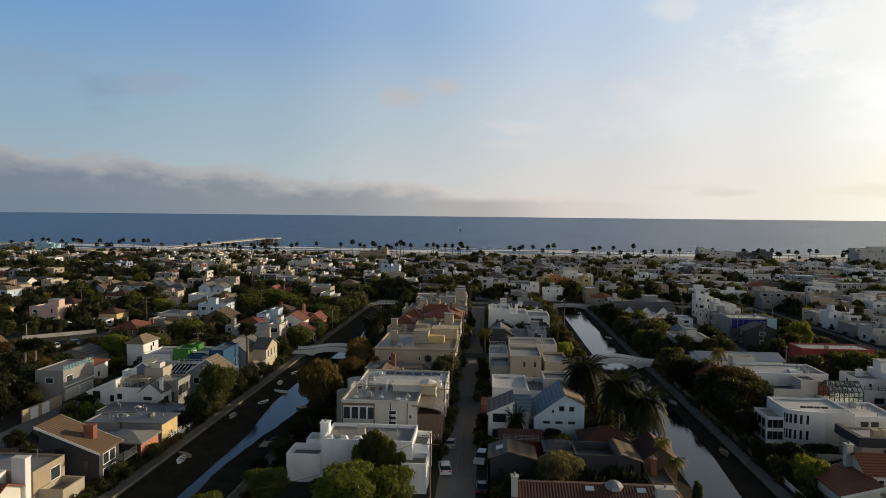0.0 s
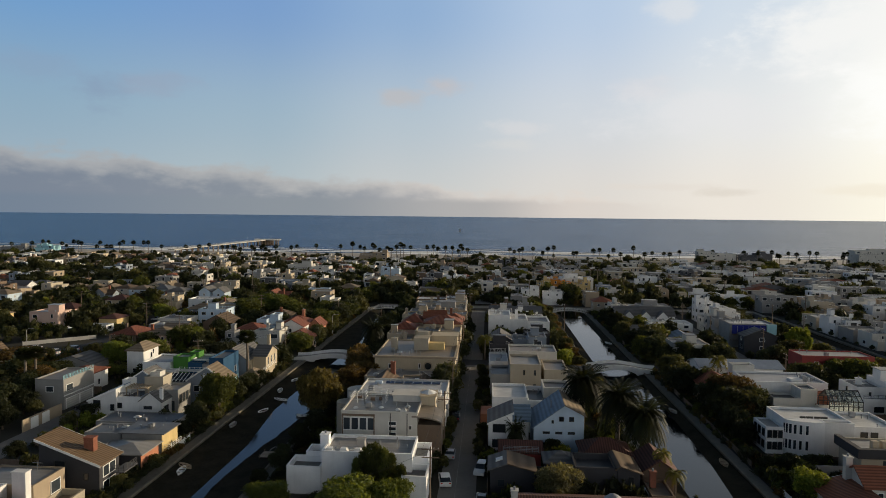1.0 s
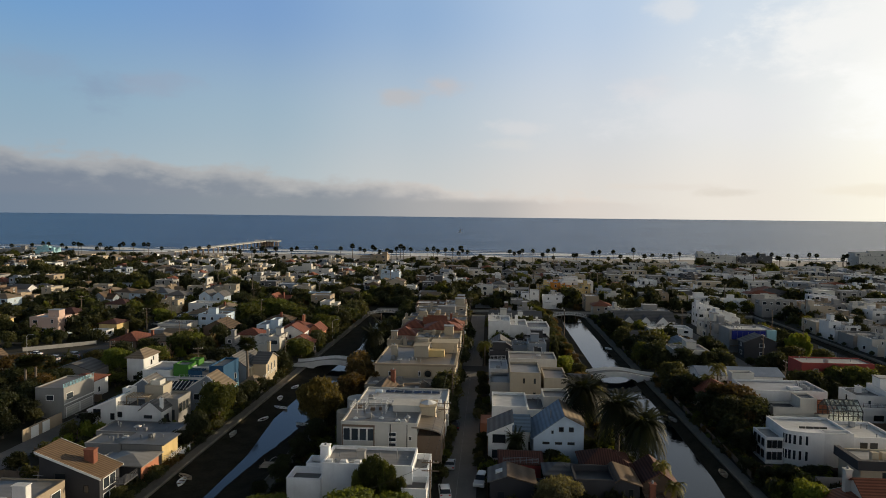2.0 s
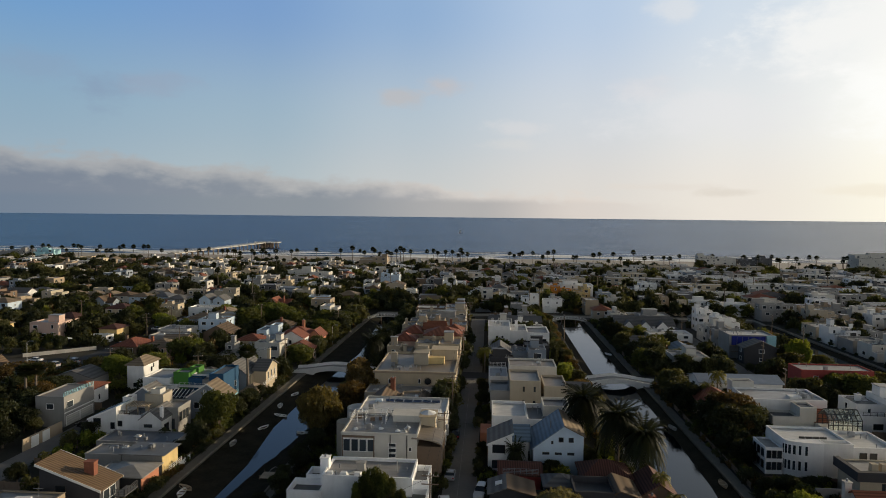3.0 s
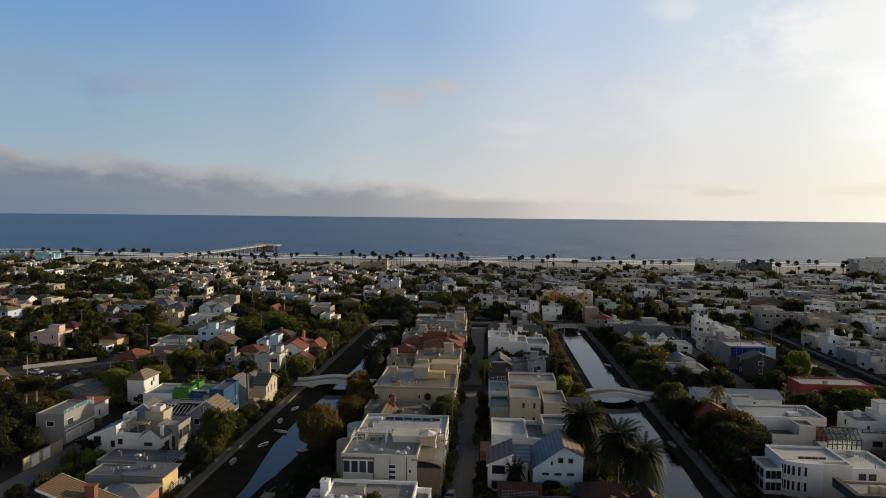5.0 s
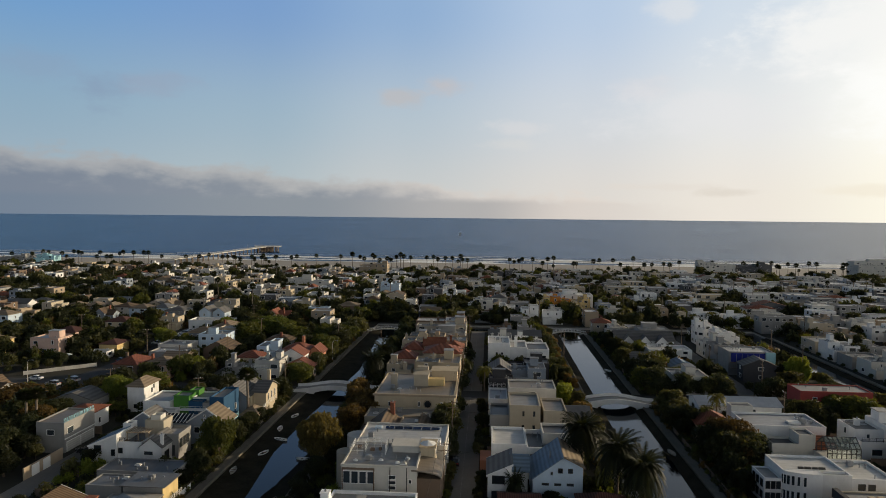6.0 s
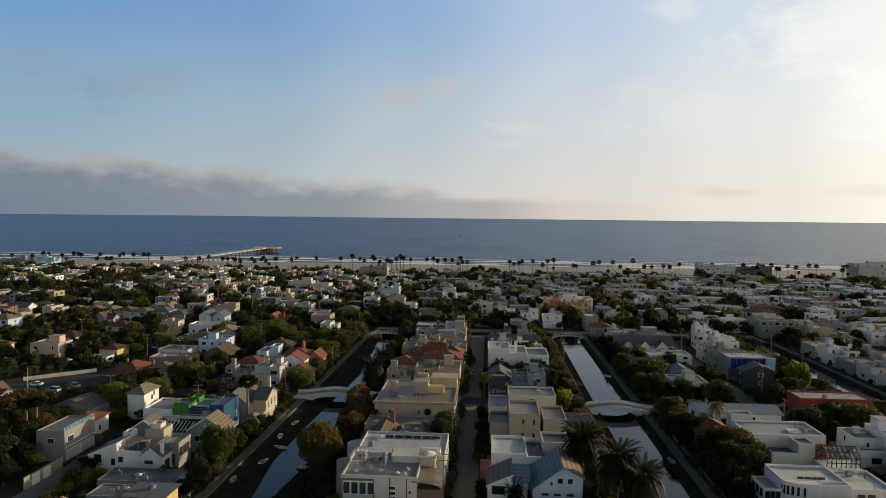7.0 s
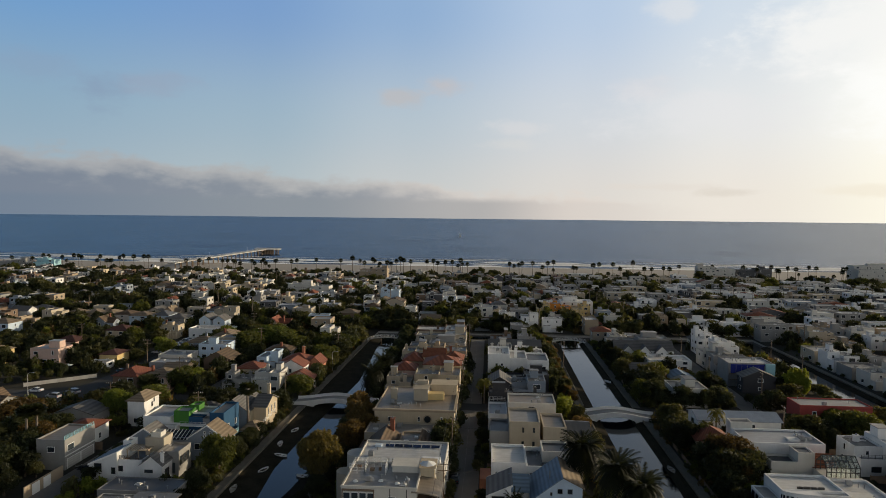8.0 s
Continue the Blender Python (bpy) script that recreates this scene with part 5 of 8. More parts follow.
# ---- bridges and pier ----
def road_bridge(x0, x1, y, half=3.4, rise=1.35):
    """An arched concrete bridge that carries the cross street over a canal along x."""
    ob = thing("road_bridge", "pale arched concrete road bridge over the canal", "bridge", ((x0 + x1) / 2, y, 0), 0.0, "canal bridges")
    L = (x1 - x0) / 2 + 4.5
    k = 18
    top = lambda x: 0.08 + rise * math.cos(math.pi * x / (2 * L)) ** 2 * (abs(x) <= L)
    span = (x1 - x0) / 2 - 1.2
    low = lambda x: -1.2 + (rise + 0.75) * math.sqrt(max(0.0, 1 - (x / span) ** 2)) if abs(x) < span else -1.4
    xs = sorted({-L + 2 * L * i / k for i in range(k + 1)} | {-span, span})
    deck, arch = Shape(), Shape()
    arch.loft([[(x, -half, low(x)), (x, half, low(x)), (x, half, top(x) - 0.1), (x, -half, top(x) - 0.1)] for x in xs])
    deck.loft([[(x, -half + 0.3, top(x) - 0.1), (x, half - 0.3, top(x) - 0.1), (x, half - 0.3, top(x)), (x, -half + 0.3, top(x))] for x in xs])
    part("arch", arch, MAT["white"], ob)
    part("deck", deck, CONCRETE, ob, "grey roadway")
    for sgn in (-1, 1):
        wall, y0 = Shape(), sgn * (half - 0.15)
        wall.loft([[(x, y0 - 0.15, top(x) - 0.1), (x, y0 + 0.15, top(x) - 0.1), (x, y0 + 0.15, top(x) + 0.85), (x, y0 - 0.15, top(x) + 0.85)] for x in xs])
        part("parapet", wall, MAT["white"], ob)


def foot_bridge(x0, x1, y):
    ob = thing("foot_bridge", "narrow white-railed wooden footbridge over the canal mouth", "bridge", ((x0 + x1) / 2, y, 0), 0.0, "canal bridges")
    L = (x1 - x0) / 2 + 1.0
    z = lambda x: 0.15 + 1.3 * (1 - (x / L) ** 2)
    deck = Shape()
    xs = [-L + 2 * L * i / 12 for i in range(13)]
    deck.loft([[(x, -1.0, z(x) - 0.3), (x, 1.0, z(x) - 0.3), (x, 1.0, z(x)), (x, -1.0, z(x))] for x in xs])
    part("deck", deck, PALECON, ob)
    for sgn in (-1, 1):
        s = Shape()
        for a, b in zip(xs, xs[1:]):
            s.box(a - 0.04, a + 0.04, sgn * 0.95 - 0.04, sgn * 0.95 + 0.04, z(a), z(a) + 1.05)
            for q in (0.55, 1.0):
                s.hull([(a, sgn * 0.95 - 0.04, z(a) + q), (b, sgn * 0.95 - 0.04, z(b) + q), (b, sgn * 0.95 + 0.04, z(b) + q), (a, sgn * 0.95 + 0.04, z(a) + q)],
                       [(a, sgn * 0.95 - 0.04, z(a) + q + 0.08), (b, sgn * 0.95 - 0.04, z(b) + q + 0.08), (b, sgn * 0.95 + 0.04, z(b) + q + 0.08), (a, sgn * 0.95 + 0.04, z(a) + q + 0.08)])
        part("railing", s, TRIM, ob)
    for x in (-3.2, 3.2):
        for sgn in (-0.7, 0.7):
            part("pile", Shape().tube([(x, sgn, -2.3), (x, sgn, z(x) - 0.25)], [0.18, 0.18], 8), WOOD, ob)


def make_pier(x, y0, y1):
    ob = thing("fishing_pier", "long weathered pale concrete fishing pier on piles over the surf", "pier", (x, 0, 0))
    deck = Shape().box(-3.6, 3.6, y0, y1 - 34, 6.6, 7.4)
    part("deck", deck, PALECON, ob)
    ring = [(19 * math.cos(w), y1 - 18 + 18 * math.sin(w)) for w in (2 * math.pi * k / 24 for k in range(24))]
    part("pier_head", Shape().hull([(a, b, 6.6) for a, b in ring], [(a, b, 7.4) for a, b in ring]), PALECON, ob)
    y = y0 + 14
    while y < y1 - 30:
        part("pile_bent", Shape().tube([(-2.6, y, -2.5), (-2.6, y, 6.5)], [0.55, 0.55], 8).tube([(2.6, y, -2.5), (2.6, y, 6.5)], [0.55, 0.55], 8).box(-3.3, 3.3, y - 0.5, y + 0.5, 5.9, 6.6), WOOD, ob)
        y += 13.5
    for k in range(14):
        w = 2 * math.pi * k / 14
        for q in (15.0, 7.0):
            a, b = q * math.cos(w), y1 - 18 + q * math.sin(w) * 0.95
            part("pile", Shape().tube([(a, b, -2.5), (a, b, 6.6)], [0.6, 0.6], 8), WOOD, ob)
    for sx in (-3.5, 3.5):
        s = Shape()
        y = y0
        while y < y1 - 34:
            s.box(sx - 0.06, sx + 0.06, y, y + 0.15, 7.4, 8.4)
            y += 3.0
        s.box(sx - 0.05, sx + 0.05, y0, y1 - 34, 8.3, 8.45).box(sx - 0.05, sx + 0.05, y0, y1 - 34, 7.85, 7.95)
        part("railing", s, STEEL, ob)
    s = Shape()
    for (a, b), (c, d) in zip(ring, ring[1:] + ring[:1]):
        s.hull([(a, b, 8.3), (c, d, 8.3), (c * 0.995, d - 0.1, 8.3), (a * 0.995, b - 0.1, 8.3)], [(a, b, 8.45), (c, d, 8.45), (c * 0.995, d - 0.1, 8.45), (a * 0.995, b - 0.1, 8.45)])
        s.box(a - 0.07, a + 0.07, b - 0.07, b + 0.07, 7.4, 8.4)
    part("railing", s, STEEL, ob)
    for sx, yy in ((-8, y1 - 12), (8, y1 - 24), (0, y1 - 8), (-3.2, y1 - 90), (3.2, y1 - 150), (-3.2, y1 - 210)):
        part("lamp_post", Shape().tube([(sx, yy, 7.4), (sx, yy, 13.0)], [0.12, 0.08], 6).box(sx - 0.5, sx + 0.5, yy - 0.15, yy + 0.15, 12.95, 13.1), STEEL, ob)


def sailboat(x, y):
    ob = thing("sailboat", "small sailing boat with a white sail far out at sea", "boat", (x, y, 1.0), radians(70))
    part("hull", make_boat_mesh(11.0, 3.2, "hull", TRIM), None, ob).scale = (1, 1, 2.0)
    part("mast", Shape().tube([(0, 0.5, 0), (0, 0.5, 13.5)], [0.12, 0.06], 6), STEEL, ob)
    part("mainsail", Shape().face([(0, 0.4, 1.6), (1.2, -4.2, 1.8), (0.1, 0.4, 13.0)]), TRIM, ob)
    part("jib", Shape().face([(0, 0.6, 11.0), (0.4, 0.9, 1.2), (0.3, 5.0, 1.2)]), TRIM, ob)

# ---- bridges, pier, boats ----
road_bridge(-54.5, -38.0, 196.0)
road_bridge(29.5, 44.0, 190.5)
road_bridge(113.0, 126.0, 196.0)
foot_bridge(29.5, 44.0, 303.0)
foot_bridge(-54.5, -38.0, 299.0)
make_pier(-320.0, 640.0, 948.0)
sailboat(-78.0, 1740.0)
for x, y, a, k in ((-50.6, 143.6, -20, "white"), (-49.6, 153.0, 75, "white"), (-52.0, 160.0, 10, "white"), (-51.5, 171.0, -15, "white"), (-53.0, 132.0, 5, "grey"),
                   (-52.6, 109.5, 60, "wooden"), (-52.3, 107.5, 8, "white"), (-40.5, 141.0, 80, "white"), (-40.0, 119.0, 5, "grey"), (42.5, 152.0, 12, "grey"), (42.3, 233.0, 30, "white"), (42.8, 120.0, 0, "wooden")):
    rowboat(x, y, a, k)

# ---- houses between the left canal and the alley, nearest first ----
house, b = lot(-33.0, -9.0, 97.0, 109.0, "white", "r_pale", "stepped terraces beside the alley")
M = (-5.0, 9.4, -2.4, 5.8)
flat_body(house, M, 6.6, "bright", "r_pale", 0.5)
flat_body(house, (-10.4, -5.0, -3.4, 1.5), 4.4, "bright", "r_grey", 1.0)
flat_body(house, (-8.6, -5.0, 1.5, 5.0), 5.0, "bright", "r_grey", 1.0)
flat_body(house, (8.2, 12.0, -6.2, -1.2), 4.6, "bright", "r_grey", 0.9)
flat_body(house, (7.4, 11.8, -1.2, 5.4), 5.8, "bright", "r_grey", 0.9)
chimney(house, -5.4, 1.6, 4.0, 8.0, 1.4, 1.4, MAT["bright"])
for x in (-4.0, -1.7, 0.6, 2.9):
    part("roof_vault", Shape().hull([(x - 0.8, -2.0, 6.1), (x + 0.8, -2.0, 6.1), (x + 0.8, -0.8, 6.1), (x - 0.8, -0.8, 6.1)], [(x - 0.45, -1.8, 6.9), (x + 0.45, -1.8, 6.9), (x + 0.45, -1.0, 6.9), (x - 0.45, -1.0, 6.9)]), TRIM, house)
part("vent_stack", Shape().box(0.0, 1.2, 1.0, 2.0, 6.1, 7.4), CONCRETE, house)
part("vent_cap", Shape().box(-0.15, 1.35, 0.85, 2.15, 7.4, 7.55), CONCRETE, house)
part("vent", Shape().tube([(6.5, 1.5, 6.1), (6.5, 1.5, 7.9)], [0.1, 0.1], 8), STEEL, house)
rooftop(house, M, 6.1, random.Random(3), 1.5)
add_window(house, "s", M, -0.3, 1.0, 1.2, 1.2)
add_window(house, "e", (8.2, 12.0, -6.2, -1.2), 0.0, 2.4, 1.2, 1.2)

# cream house with roof deck, glazed front and a curved wing
house, b = lot(-27.0, -7.6, 113.6, 126.0, "beige", "r_pale", "a railed roof deck and a curved wing")
B = (-8.6, 5.0, -5.8, 6.2)
flat_body(house, B, 9.1, "offwhite", "r_pale", 0.3)
part("penthouse", Shape().box(4.8, 7.6, 1.4, 6.0, 6.0, 10.0).box(4.6, 7.8, 1.2, 6.2, 10.0, 10.15), MAT["cream"], house)
part("penthouse", Shape().box(-0.5, 4.7, 2.0, 6.0, 8.3, 9.9).box(-0.7, 4.75, 1.8, 6.15, 9.9, 10.1), MAT["offwhite"], house)
rings = []
for k in range(9):
    w = math.pi * k / 16
    x, z = 4.0 + 5.5 * math.sin(w), 7.0 + 1.3 * math.cos(w)
    rings.append([(x, -6.0, z), (x, 1.3, z), (x, 1.3, z + 0.25), (x, -6.0, z + 0.25)])
s = Shape().loft(rings)
part("curved_roof", s, MAT["r_tan"], house)
part("wall", Shape().box(5.0, 9.2, -5.5, 1.0, 0, 6.9), MAT["brown"], house, "brown boarded wing")
for k in range(4):
    add_window(house, "s", B, -0.86 + 0.215 * k, 5.7, 1.35, 2.3)
part("glazing_surround", Shape().box(-8.5, -2.6, -5.98, -5.8, 8.25, 8.6).box(-8.5, -8.3, -5.98, -5.8, 4.6, 8.25).box(-2.8, -2.6, -5.98, -5.8, 4.6, 8.25), MAT["brown"], house)
for k in range(3):
    add_window(house, "s", B, 0.35, 4.8 + 0.95 * k, 1.4, 0.75)
add_window(house, "s", B, 0.82, 6.0, 0.6, 0.8)
railing(house, [(-8.4, 0.4), (-8.4, 6.0), (-0.8, 6.0)], 8.8, 1.1, 1.2)
railing(house, [(-8.4, 0.4), (-5.6, 0.4), (-5.6, 4.0), (-1.6, 4.0), (-1.6, 0.4)], 8.8, 2.0, 1.3, bars=3)
part("roof_terrace", Shape().tube([(-9.6, 3.4, 0), (-9.6, 3.4, 8.2)], [2.0, 2.0], 16), MAT["beige"], house)
for x, y, w in ((-4.4, 2.4, 0.8), (-3.0, 2.8, 0.5), (-7.2, 3.6, 0.9)):
    part("planter", Shape().box(x - w / 2, x + w / 2, y - 0.3, y + 0.3, 8.8, 9.3), MAT["brown"], house)
rooftop(house, (-8.0, 4.5, -5.4, 0.2), 8.8, random.Random(5), 2.0)
windows(house, (4.8, 7.6, 1.4, 6.0), 10.0, random.Random(9), "e", True, 1.0, base=7.0)

part("eave_band", Shape().box(-8.7, 5.1, -5.95, -5.8, 8.85, 9.2), MAT["offwhite"], house)
for x in (0.2, 3.2):
    part("downpipe", Shape().tube([(x, -5.92, 2.0), (x, -5.92, 8.9)], [0.08, 0.08], 6), DARKTRIM, house)
for x, y in ((-6.6, -3.0), (-2.0, -2.4), (1.2, -3.4), (2.8, -1.2)):
    part("roof_dome", Shape().tube([(x, y, 8.8), (x, y, 9.0), (x, y, 9.15)], [0.5, 0.4, 0.1], 10), TRIM, house)

# white house with a solar roof
house, b = flat_house(-26.0, -8.2, 126.5, 140.0, 8.6, "offwhite", "r_white", "rows of solar panels on top", 0.3, sides="ew", steps=False)
for k in range(6):
    x, y = -4.4 + 1.95 * k, 3.2
    part("solar_panel", Shape().hull([(x, y, 8.42), (x + 1.8, y, 8.42), (x + 1.8, y + 1.1, 8.6), (x, y + 1.1, 8.6)], [(x, y, 8.48), (x + 1.8, y, 8.48), (x + 1.8, y + 1.1, 8.66), (x, y + 1.1, 8.66)]), SOLAR, house, "blue-black solar panel")
part("skylight", Shape().box(-6.6, -5.2, 3.0, 4.2, 8.3, 8.8), MAT["paleblue"], house)
part("roof_hatch", Shape().box(4.0, 8.0, -6.4, -4.0, 8.3, 9.3), MAT["white"], house)
part("wall", Shape().tube([(-9.6, 1.5, 0), (-9.6, 1.5, 7.6)], [2.6, 2.6], 14), MAT["offwhite"], house, "rounded end wall")

house, b = lot(-29.5, -12.5, 141.5, 162.5, "brown", "s_brown", "a lit brick chimney between low roofs")
gable_body(house, (-6.4, 1.0, -9.6, 1.8), 4.6, 7.4, "brown", "s_brown", "y")
flat_body(house, (1.0, 5.8, -8.8, 1.8), 6.0, "tan", "r_tan", 0.3)
shed_body(house, (5.8, 8.4, -8.0, 1.8), 6.6, 4.8, "brown", "s_brown", over=0.2)
flat_body(house, (-8.4, 8.0, 2.0, 10.2), 5.4, "beige", "r_pale", 0.25)
flat_body(house, (-8.6, -6.4, -6.0, 2.0), 3.6, "brown", "r_pale", 0.3)
part("skylight", Shape().box(2.0, 3.2, -5.0, -4.2, 5.6, 6.1).box(4.2, 5.0, -2.0, -1.2, 5.6, 6.1), TRIM, house)
part("skylight", Shape().box(-4.0, -2.6, 5.0, 6.2, 5.1, 5.6), TRIM, house)
chimney(house, -1.4, 1.2, 5.0, 9.2, 1.0, 1.2, BRICK)
rooftop(house, (-8, 8, 2.4, 10), 5.15, random.Random(9), 2)
windows(house, (-8.4, 8.0, 2.0, 10.2), 5.4, random.Random(2), "w")

house, b = lot(-29.0, -7.9, 163.2, 186.2, "cream", "r_tan", "a round window and roof boxes")
B = (-10.2, 10.2, -11.0, 11.2)
flat_body(house, B, 8.4, "cream", "r_tan", 0.25)
part("eave_band", Shape().box(-10.6, 10.6, -11.5, -11.0, 7.95, 8.45).box(10.2, 10.6, -11.0, 11.2, 7.95, 8.45), MAT["tan"], house)
part("penthouse", Shape().box(-1.2, 2.6, -2.0, 3.0, 8.1, 11.2).box(-1.4, 2.8, -2.2, 3.2, 11.2, 11.35), MAT["beige"], house)
part("penthouse", Shape().box(2.6, 6.8, -1.0, 1.5, 8.1, 9.9), MAT["yellow"], house)
part("penthouse", Shape().box(-0.8, 2.2, 3.2, 5.0, 8.1, 12.2), MAT["beige"], house)
part("penthouse", Shape().box(3.0, 10.0, 4.5, 10.0, 8.1, 10.8).box(2.8, 10.2, 4.3, 10.2, 10.8, 11.0), MAT["cream"], house)
chimney(house, -6.6, -1.0, 8.0, 11.0, 1.6, 1.4, MAT["beige"])
s = Shape().tube([(3.4, -11.1, 6.0), (3.4, -10.95, 6.0)], [1.15, 1.15], 20)
rw = part("round_window", s, MAT["tan"], house, "round window with a pale surround")
part("pane", Shape().tube([(3.4, -11.14, 6.0), (3.4, -11.05, 6.0)], [0.85, 0.85], 20), GLASS, rw)
for u in (0.12, 0.68):
    add_window(house, "s", B, u, 5.3, 0.6, 1.3)
add_window(house, "s", B, -0.6, 5.2, 1.2, 1.2)
windows(house, B, 8.4, random.Random(4), "ew")

part("gutter", Shape().tube([(-10.3, -11.1, 7.9), (-10.3, -11.1, 3.0)], [0.07, 0.07], 6), DARKTRIM, house)
rooftop(house, (-10, 3, -10, -3), 8.15, random.Random(14), 2)
flat_house(-23.0, -8.6, 200.6, 212.5, 8.4, "cream", "r_tan", "small square windows")
house, b = hip_house(-21.0, -9.0, 214.0, 224.0, 8.6, 10.8, "cream", "t_red", "beside the alley")
hip_house(-31.5, -24.0, 214.0, 222.5, 6.6, 8.6, "pink", "t_red", "over the canal bank")
flat_house(-32.0, -24.0, 201.0, 211.5, 6.6, "beige", "r_tan", "stepped parapets over the canal bank")
house, b = lot(-30.0, -8.5, 225.5, 237.0, "tan", "t_red", "broken tile roofs and chimneys beside the alley")
hip_body(house, (-10.2, -3.6, -5.0, 4.0), 7.0, 9.2, "tan", "t_red")
gable_body(house, (-3.4, 4.0, -2.6, 5.6), 8.0, 10.2, "cream", "t_redy", "x")
hip_body(house, (4.2, 10.5, -5.6, 3.0), 7.8, 9.8, "tan", "t_redy")
flat_body(house, (-3.4, 4.0, -5.6, -2.7), 5.6, "cream", "r_tan", 0.8)
chimney(house, -3.0, 1.0, 8.0, 11.6, 1.0, 0.9, MAT["cream"])
chimney(house, 6.0, 1.4, 8.0, 11.0, 0.8, 0.8, BRICK)
windows(house, (4.2, 10.5, -5.6, 3.0), 7.8, random.Random(3), "se")
windows(house, (-3.4, 4.0, -2.6, 5.6), 8.0, random.Random(5), "s", base=5.0)
flat_house(-32.0, -22.0, 238.0, 250.0, 8.0, "cream", "r_pale", "beside the canal")
flat_house(-20.5, -8.0, 239.0, 251.0, 8.8, "tan", "r_tan", "beside the alley")
flat_house(-31.0, -9.0, 254.0, 264.0, 8.0, "grey", "r_grey", "beside the alley")
flat_house(-30.0, -9.0, 267.0, 279.0, 9.0, "beige", "r_white", "pale roof terraces")
flat_house(-32.0, -10.0, 283.0, 299.0, 8.0, "brown", "r_white", "a bright flat roof")

# ---- houses between the alley and the right canal ----
house, b = gable_house(4.0, 25.0, 86.0, 96.0, 3.0, 4.75, "offwhite", "t_maroon", "x", "skylights and pale chimneys", sides="s")
for x in (-0.8, 6.2):
    part("skylight", Shape().hull([(x, -1.5, 4.1), (x + 1.2, -1.5, 4.1), (x + 1.2, -0.5, 4.5), (x, -0.5, 4.5)], [(x, -1.5, 4.4), (x + 1.2, -1.5, 4.4), (x + 1.2, -0.5, 4.85), (x, -0.5, 4.85)]), TRIM, house)
part("skylight_dome", Shape().tube([(3.2, 0, 4.5), (3.2, 0, 4.95), (3.2, 0, 5.4), (3.2, 0, 5.6)], [1.4, 1.3, 0.7, 0.1], 8), MAT["r_silver"], house)
chimney(house, -10.6, -2.5, 0.0, 6.6, 0.9, 0.9, MAT["offwhite"])
chimney(house, 9.6, -2.2, 3.0, 5.6, 2.4, 1.3, MAT["offwhite"])
part("roof_hip", Shape().hull([(10.4, -5.6, 2.6), (13.0, -5.6, 2.6), (13.0, 3.0, 2.6), (10.4, 3.0, 2.6)], [(10.4, -4.0, 4.0), (12.0, -3.6, 3.6), (12.0, 1.6, 3.6), (10.4, 2.0, 4.0)]), MAT["t_maroon"], house)

house, b = lot(0.6, 7.6, 102.0, 107.4, "charcoal", "s_brown", "dark walls beside the alley")
lopsided_body(house, (-3.5, 3.5, -2.7, 2.7), 4.1, 4.0, -0.8, 5.1, "charcoal", "s_grey", "s_brown")
part("skylight", Shape().hull([(-2.6, -0.8, 4.6), (-1.5, -0.8, 4.9), (-1.5, 0.3, 4.9), (-2.6, 0.3, 4.6)], [(-2.6, -0.8, 4.9), (-1.5, -0.8, 5.25), (-1.5, 0.3, 5.25), (-2.6, 0.3, 4.9)]), TRIM, house)
add_window(house, "s", (-3.5, 3.5, -2.7, 2.7), -0.5, 1.4, 1.2, 1.2, False)
hip_house(9.8, 14.6, 107.0, 111.5, 3.7, 5.0, "charcoal", "s_grey", "between dark wings", dense=0.4)
house, b = lot(13.9, 24.0, 102.2, 109.0, "darkgrey", "s_brown", "a sunken roof terrace")
flat_body(house, (-5.0, 1.4, -3.4, 3.0), 4.9, "charcoal", "r_dark", 1.0)
lopsided_body(house, (1.5, 5.0, -3.4, 3.4), 4.9, 4.2, 1.9, 5.2, "charcoal", "s_brown", "s_brown")
add_window(house, "s", (1.5, 5.0, -3.4, 3.4), 0.2, 2.2, 0.9, 1.5, False)
flat_house(7.8, 13.6, 103.0, 106.4, 3.2, "charcoal", "r_dark", "a low link between dark wings", wins=False, top=0)
hip_house(16.4, 24.5, 111.0, 117.5, 3.8, 5.8, "brown", "t_maroon", "beside the palms", dense=0.5)
gable_house(25.0, 30.5, 105.5, 113.0, 3.4, 5.2, "brown", "t_maroon", "y", "beside the canal bank", dense=0.4)
house, b = flat_house(24.6, 28.0, 97.5, 104.0, 2.8, "brown", "r_tan", "a small brick chimney", top=0)
chimney(house, -0.6, 1.0, 2.4, 4.8, 0.9, 0.8, BRICK)
house, b = gable_house(2.4, 9.4, 112.0, 118.0, 3.4, 4.4, "red", "t_maroon", "x", "a small railed terrace beside the alley", dense=0.5)
railing(house, [(-3.0, -3.4), (3.0, -3.4)], 3.6, 1.0, 1.0, STEEL, 4)

house, b = lot(8.6, 18.0, 121.0, 131.5, "paleblue", "s_blue", "a tall street-side gable beside a palm")
B = (-4.6, 4.6, -5.2, 5.2)
lopsided_body(house, B, 5.0, 7.4, 1.0, 9.2, "paleblue", "s_blue", "s_tan")
for u, z, w, hh in ((0.1, 6.2, 0.9, 0.9), (0.5, 6.2, 0.9, 0.9), (-0.25, 5.8, 0.4, 0.6), (-0.5, 3.8, 1.3, 0.45), (0.0, 3.8, 1.3, 0.45), (0.5, 3.8, 1.3, 0.5), (-0.5, 1.0, 1.2, 1.2)):
    add_window(house, "s", B, u, z, w, hh, False)
part("vent", Shape().tube([(-1.2, -2.0, 6.5), (-1.2, -2.0, 9.2)], [0.12, 0.12], 8), STEEL, house)
house, b = lot(0.2, 8.0, 120.0, 129.0, "white", "s_blue", "a slanting roof beside the alley")
B = (-3.8, 0.6, -4.2, 4.0)
shed_body(house, B, 5.6, 7.6, "white", "s_grey", over=0.3)
